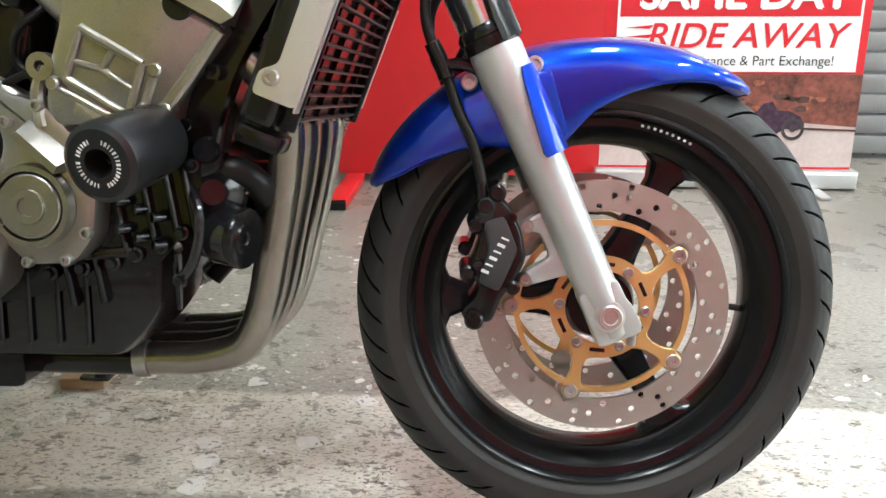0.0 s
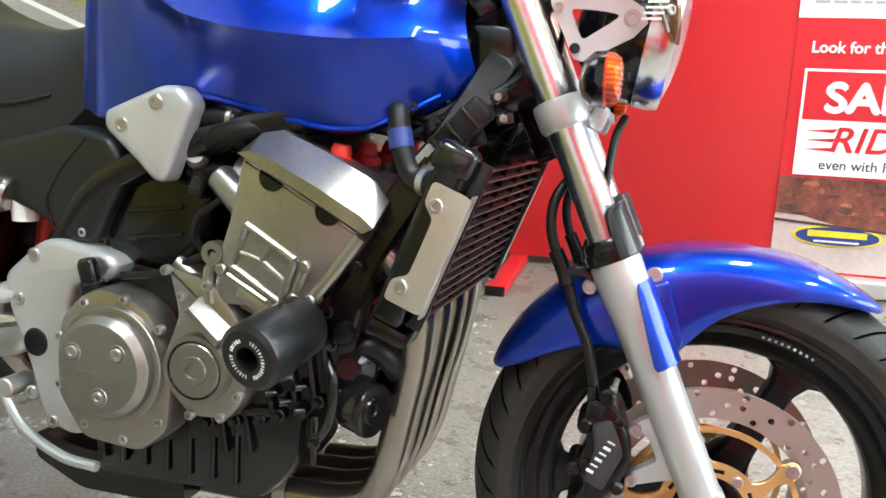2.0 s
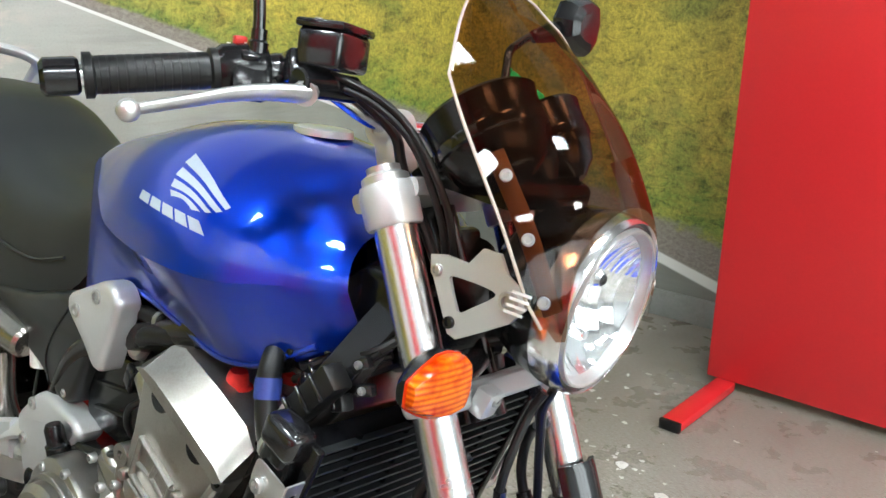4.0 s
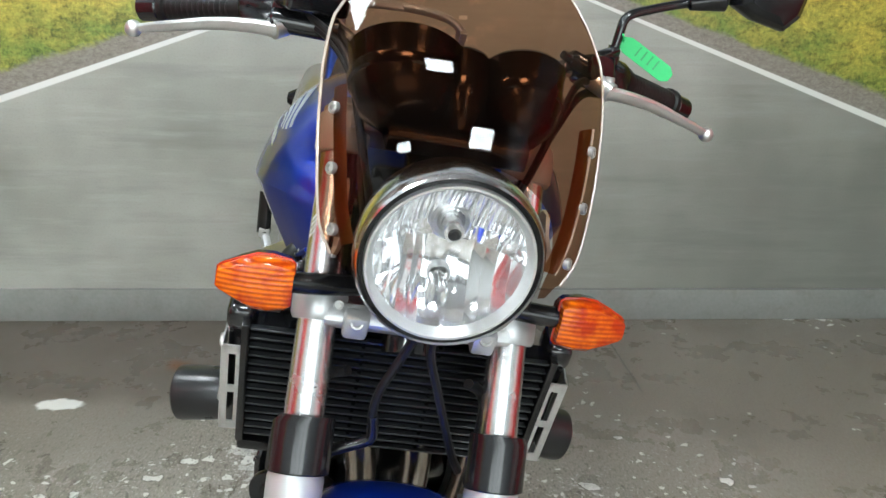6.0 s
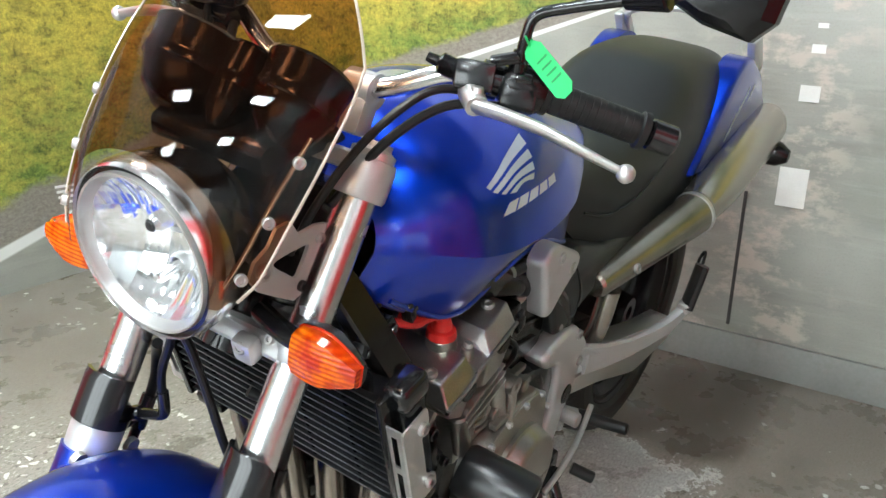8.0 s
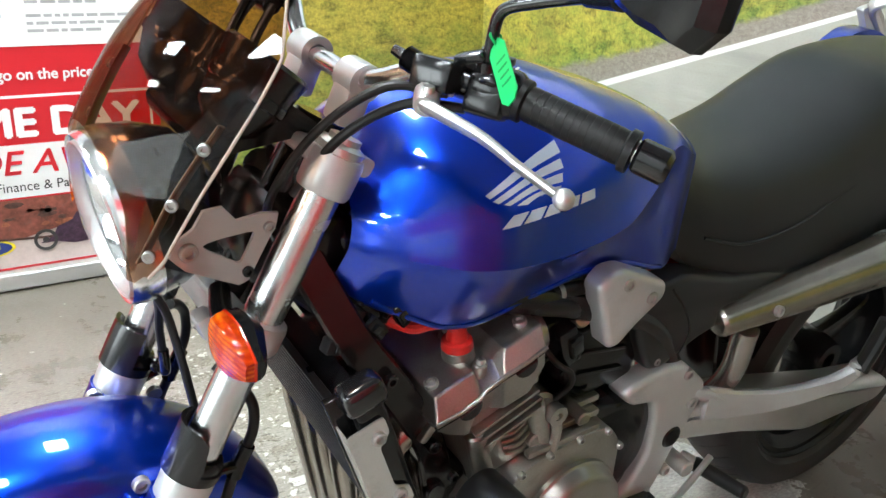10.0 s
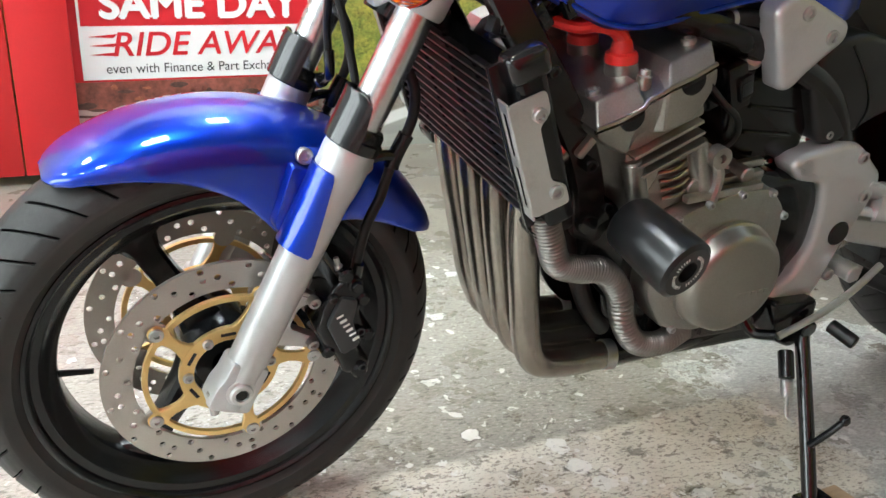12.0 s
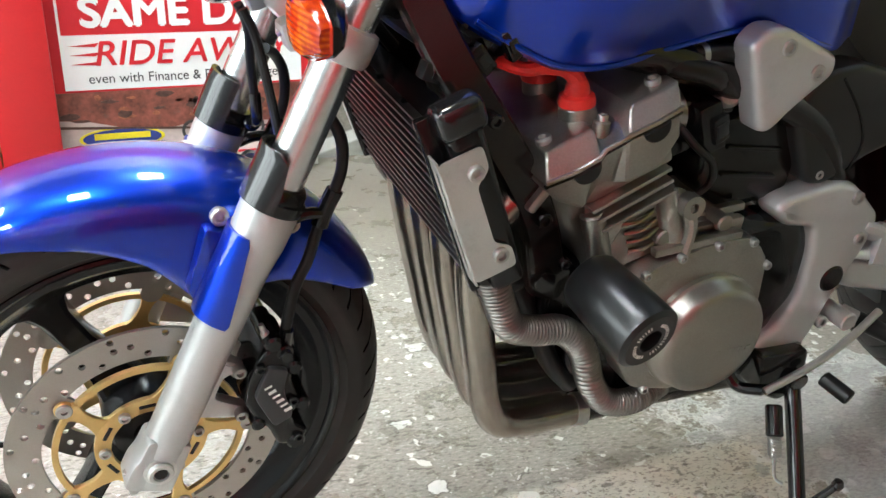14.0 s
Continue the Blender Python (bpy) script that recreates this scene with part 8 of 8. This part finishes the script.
# hoses, plugs and clips round the throttle bodies
random.seed(5)
for s in (-1, 1):
    bp("injector_rail", rod((-0.618, s * 0.03, 0.690), (-0.618, s * 0.145, 0.690), 0.009, None, 14, 0.002), ENGINE)
    for y in (0.05, 0.11):
        bp("injector", lathe([(0, 0), (0.008, 0), (0.008, 0.016), (0.005, 0.018), (0.005, 0.030), (0, 0.030)], (-0.612, s * y, 0.660), (-0.2, 0, 1), 14), GLOSS_BLACK)
        bp("injector_plug", box((-0.600, s * y, 0.700), (0.020, 0.018, 0.014), (0, 30, 0), 0.003), BLACK)
    bp("vacuum_hose", tube([(-0.590, s * 0.140, 0.640), (-0.606, s * 0.156, 0.620), (-0.630, s * 0.158, 0.600), (-0.640, s * 0.150, 0.570), (-0.620, s * 0.14, 0.545)], 0.0045, 10), HOSE)
    bp("sensor_plug", box((-0.632, s * 0.150, 0.640), (0.024, 0.020, 0.034), (0, 20, s * 10), 0.004), BLACK)
    bp("sensor_clip", box((-0.632, s * 0.161, 0.640), (0.016, 0.003, 0.016), (0, 20, s * 10), 0.001), GREY_PLASTIC)
    bp("idle_valve", lathe([(0, 0.020), (0.011, 0.020), (0.015, 0.014), (0.015, 0), (0, 0)], (-0.650, s * 0.128, 0.668), (0.3, s, 0.4), 18), STEEL)
    bp("breather_hose", tube([(-0.560, s * 0.12, 0.705), (-0.590, s * 0.138, 0.720), (-0.630, s * 0.142, 0.722), (-0.665, s * 0.13, 0.71)], 0.010, 12), HOSE)
    bp("hose_clip", lathe([(0.0102, -0.003), (0.0118, -0.003), (0.0118, 0.003), (0.0102, 0.003)], (-0.600, s * 0.140, 0.7215), (-1, s * 0.1, 0.1), 18, True), STEEL)

# ribs, bosses and bolts of the black lower case, and hoses in front of it
for k, (x, z, h) in enumerate(((-0.452, 0.425, 0.075), (-0.474, 0.430, 0.085), (-0.500, 0.425, 0.090), (-0.528, 0.390, 0.060), (-0.556, 0.335, 0.060), (-0.590, 0.325, 0.050))):
    bp("case_rib", box((x, -0.152, z), (0.007, 0.014, h), (0, -10, 0), 0.002, 1), ENGINE_BLACK, case)
for x, z in ((-0.448, 0.462), (-0.462, 0.388), (-0.486, 0.372), (-0.514, 0.362), (-0.540, 0.352), (-0.575, 0.345), (-0.612, 0.338), (-0.465, 0.335)):
    bp("lower_case_bolt", lathe([(0, 0.010), (0.005, 0.010), (0.006, 0.008), (0.006, 0.002), (0.0085, 0.001), (0.0085, -0.003), (0, -0.003)], (x, -0.155, z), (0, -1, 0), 12), GLOSS_BLACK, case)
pump = bp("water_pump", lathe([(0, 0.030), (0.014, 0.030), (0.018, 0.026), (0.034, 0.020), (0.040, 0.012), (0.040, 0), (0, 0)], (-0.440, -0.118, 0.432), (0.35, -0.9, 0), 28), GLOSS_BLACK, None, "black water pump cover")
for a in range(0, 360, 72):
    q = turned_to((0.35, -0.9, 0)) @ Vector((0.036 * math.cos(radians(a)), 0.036 * math.sin(radians(a)), 0.013))
    bp("pump_bolt", bolt_head(Vector((-0.440, -0.118, 0.432)) + q, (0.35, -0.9, 0), 0.0045, 0.004), STEEL, pump)
bp("oil_pipe", tube([(-0.455, -0.150, 0.440), (-0.440, -0.158, 0.405), (-0.448, -0.156, 0.360), (-0.470, -0.150, 0.330)], 0.006, 10), GLOSS_BLACK)

# cables, plugs and brackets round the steering head
for s in (-1, 1):
    bp("head_cover_plate", plate([(-0.262, 0.845), (-0.318, 0.852), (-0.335, 0.805), (-0.300, 0.772), (-0.268, 0.790)], s * 0.070, s * 0.094, 0.006, 2, 0.010), BLACK)
    bp("frame_gusset", plate([(-0.290, 0.785), (-0.345, 0.760), (-0.372, 0.715), (-0.345, 0.700), (-0.305, 0.735)], s * 0.096, s * 0.108, 0.003, 2, 0.008), FRAME_PAINT)
    for k, (x, z, turn) in enumerate(((-0.318, 0.748, -35), (-0.348, 0.726, -48), (-0.300, 0.716, -20), (-0.375, 0.742, -60))):
        plug = bp("connector", box((x, s * (0.118 + 0.004 * k), z), (0.034, 0.016, 0.018), (0, turn, s * 8), 0.003), BLACK if k % 2 else GREY_PLASTIC)
        bp("connector_tab", box((x, s * (0.128 + 0.004 * k), z), (0.014, 0.003, 0.010), (0, turn, s * 8), 0.001), GLOSS_BLACK, plug)
        bp("connector_lead", tube([(x - 0.012, s * (0.118 + 0.004 * k), z + 0.008), (x - 0.030, s * 0.112, z + 0.020), (x - 0.060, s * 0.095, z + 0.016), (x - 0.085, s * 0.08, z + 0.03)], 0.0032, 8), HOSE, plug)
    bp("coil_body", box((-0.352, s * 0.088, 0.752), (0.070, 0.030, 0.034), (0, -42, 0), 0.005), GLOSS_BLACK)
    bp("coil_bracket", box((-0.330, s * 0.106, 0.742), (0.040, 0.004, 0.014), (0, -42, 0), 0.001), STEEL)
    bp("loom_wrap", tube([(-0.262, s * 0.045, 0.815), (-0.282, s * 0.085, 0.775), (-0.300, s * 0.104, 0.735), (-0.318, s * 0.115, 0.700), (-0.345, s * 0.118, 0.668)], 0.0085, 10), HOSE)
    for h0 in (0.765, 0.712):
        bp("cable_tie", lathe([(0.0086, -0.0018), (0.0104, -0.0018), (0.0104, 0.0018), (0.0086, 0.0018)], (-0.287 - (0.765 - h0) * 0.45, s * (0.090 + (0.765 - h0) * 0.42), h0), (0.35, -s * 0.3, 0.9), 14, True), GLOSS_BLACK)
    # seat edge and step seams
    bp("seat_piping", tube([(-1.20, s * 0.149, 0.800), (-1.12, s * 0.151, 0.765), (-1.04, s * 0.150, 0.735), (-0.95, s * 0.138, 0.720), (-0.88, s * 0.122, 0.735)], 0.0025, 6), VINYL)
    bp("panel_seam", tube([(-0.80, s * 0.1525, 0.685), (-0.84, s * 0.1525, 0.640), (-0.86, s * 0.1525, 0.600), (-0.85, s * 0.1525, 0.565)], 0.0018, 6), BLACK)
    # bolts along the frame and hangers
    for x, y, z, r in ((-0.352, 0.142, 0.675, 0.008), (-0.418, 0.146, 0.560, 0.009), (-0.448, 0.152, 0.505, 0.007)):
        bp("frame_bolt", bolt_head((x, s * (y + 0.016), z), (0, s, 0), r, 0.006), GLOSS_BLACK)
    # airbox clips and ridges
    bp("airbox_screw", bolt_head((-0.655, s * 0.132, 0.632), (0, s, 0), 0.006, 0.004), STEEL)
    fp("yoke_pinch_bolt", bolt_head(on_fork(0.495, s, -0.018, 0.026), (0.9, 0, 0.42), 0.0055, 0.006), STEEL)
    fp("banjo_bolt", lathe([(0, 0.010), (0.006, 0.010), (0.007, 0.008), (0.007, 0.003), (0.0095, 0.002), (0.0095, -0.003), (0, -0.003)], (-0.140, s * 0.122, 0.420), (0, s, 0), 12), GLOSS_BLACK)
# small printed marks on the rim flank
for k in range(9):
    a = radians(63 + 2.0 * k)
    mark = box((0, 0, 0), (0.0028, 0.0006, 0.0030))
    mark.transform(Matrix.Translation((0.2135 * math.cos(a), -0.0505, 0.30 + 0.2135 * math.sin(a))) @ Matrix.Rotation(-a, 4, "Y"))
    fp("rim_mark", mark, GREY_PRINT, front)
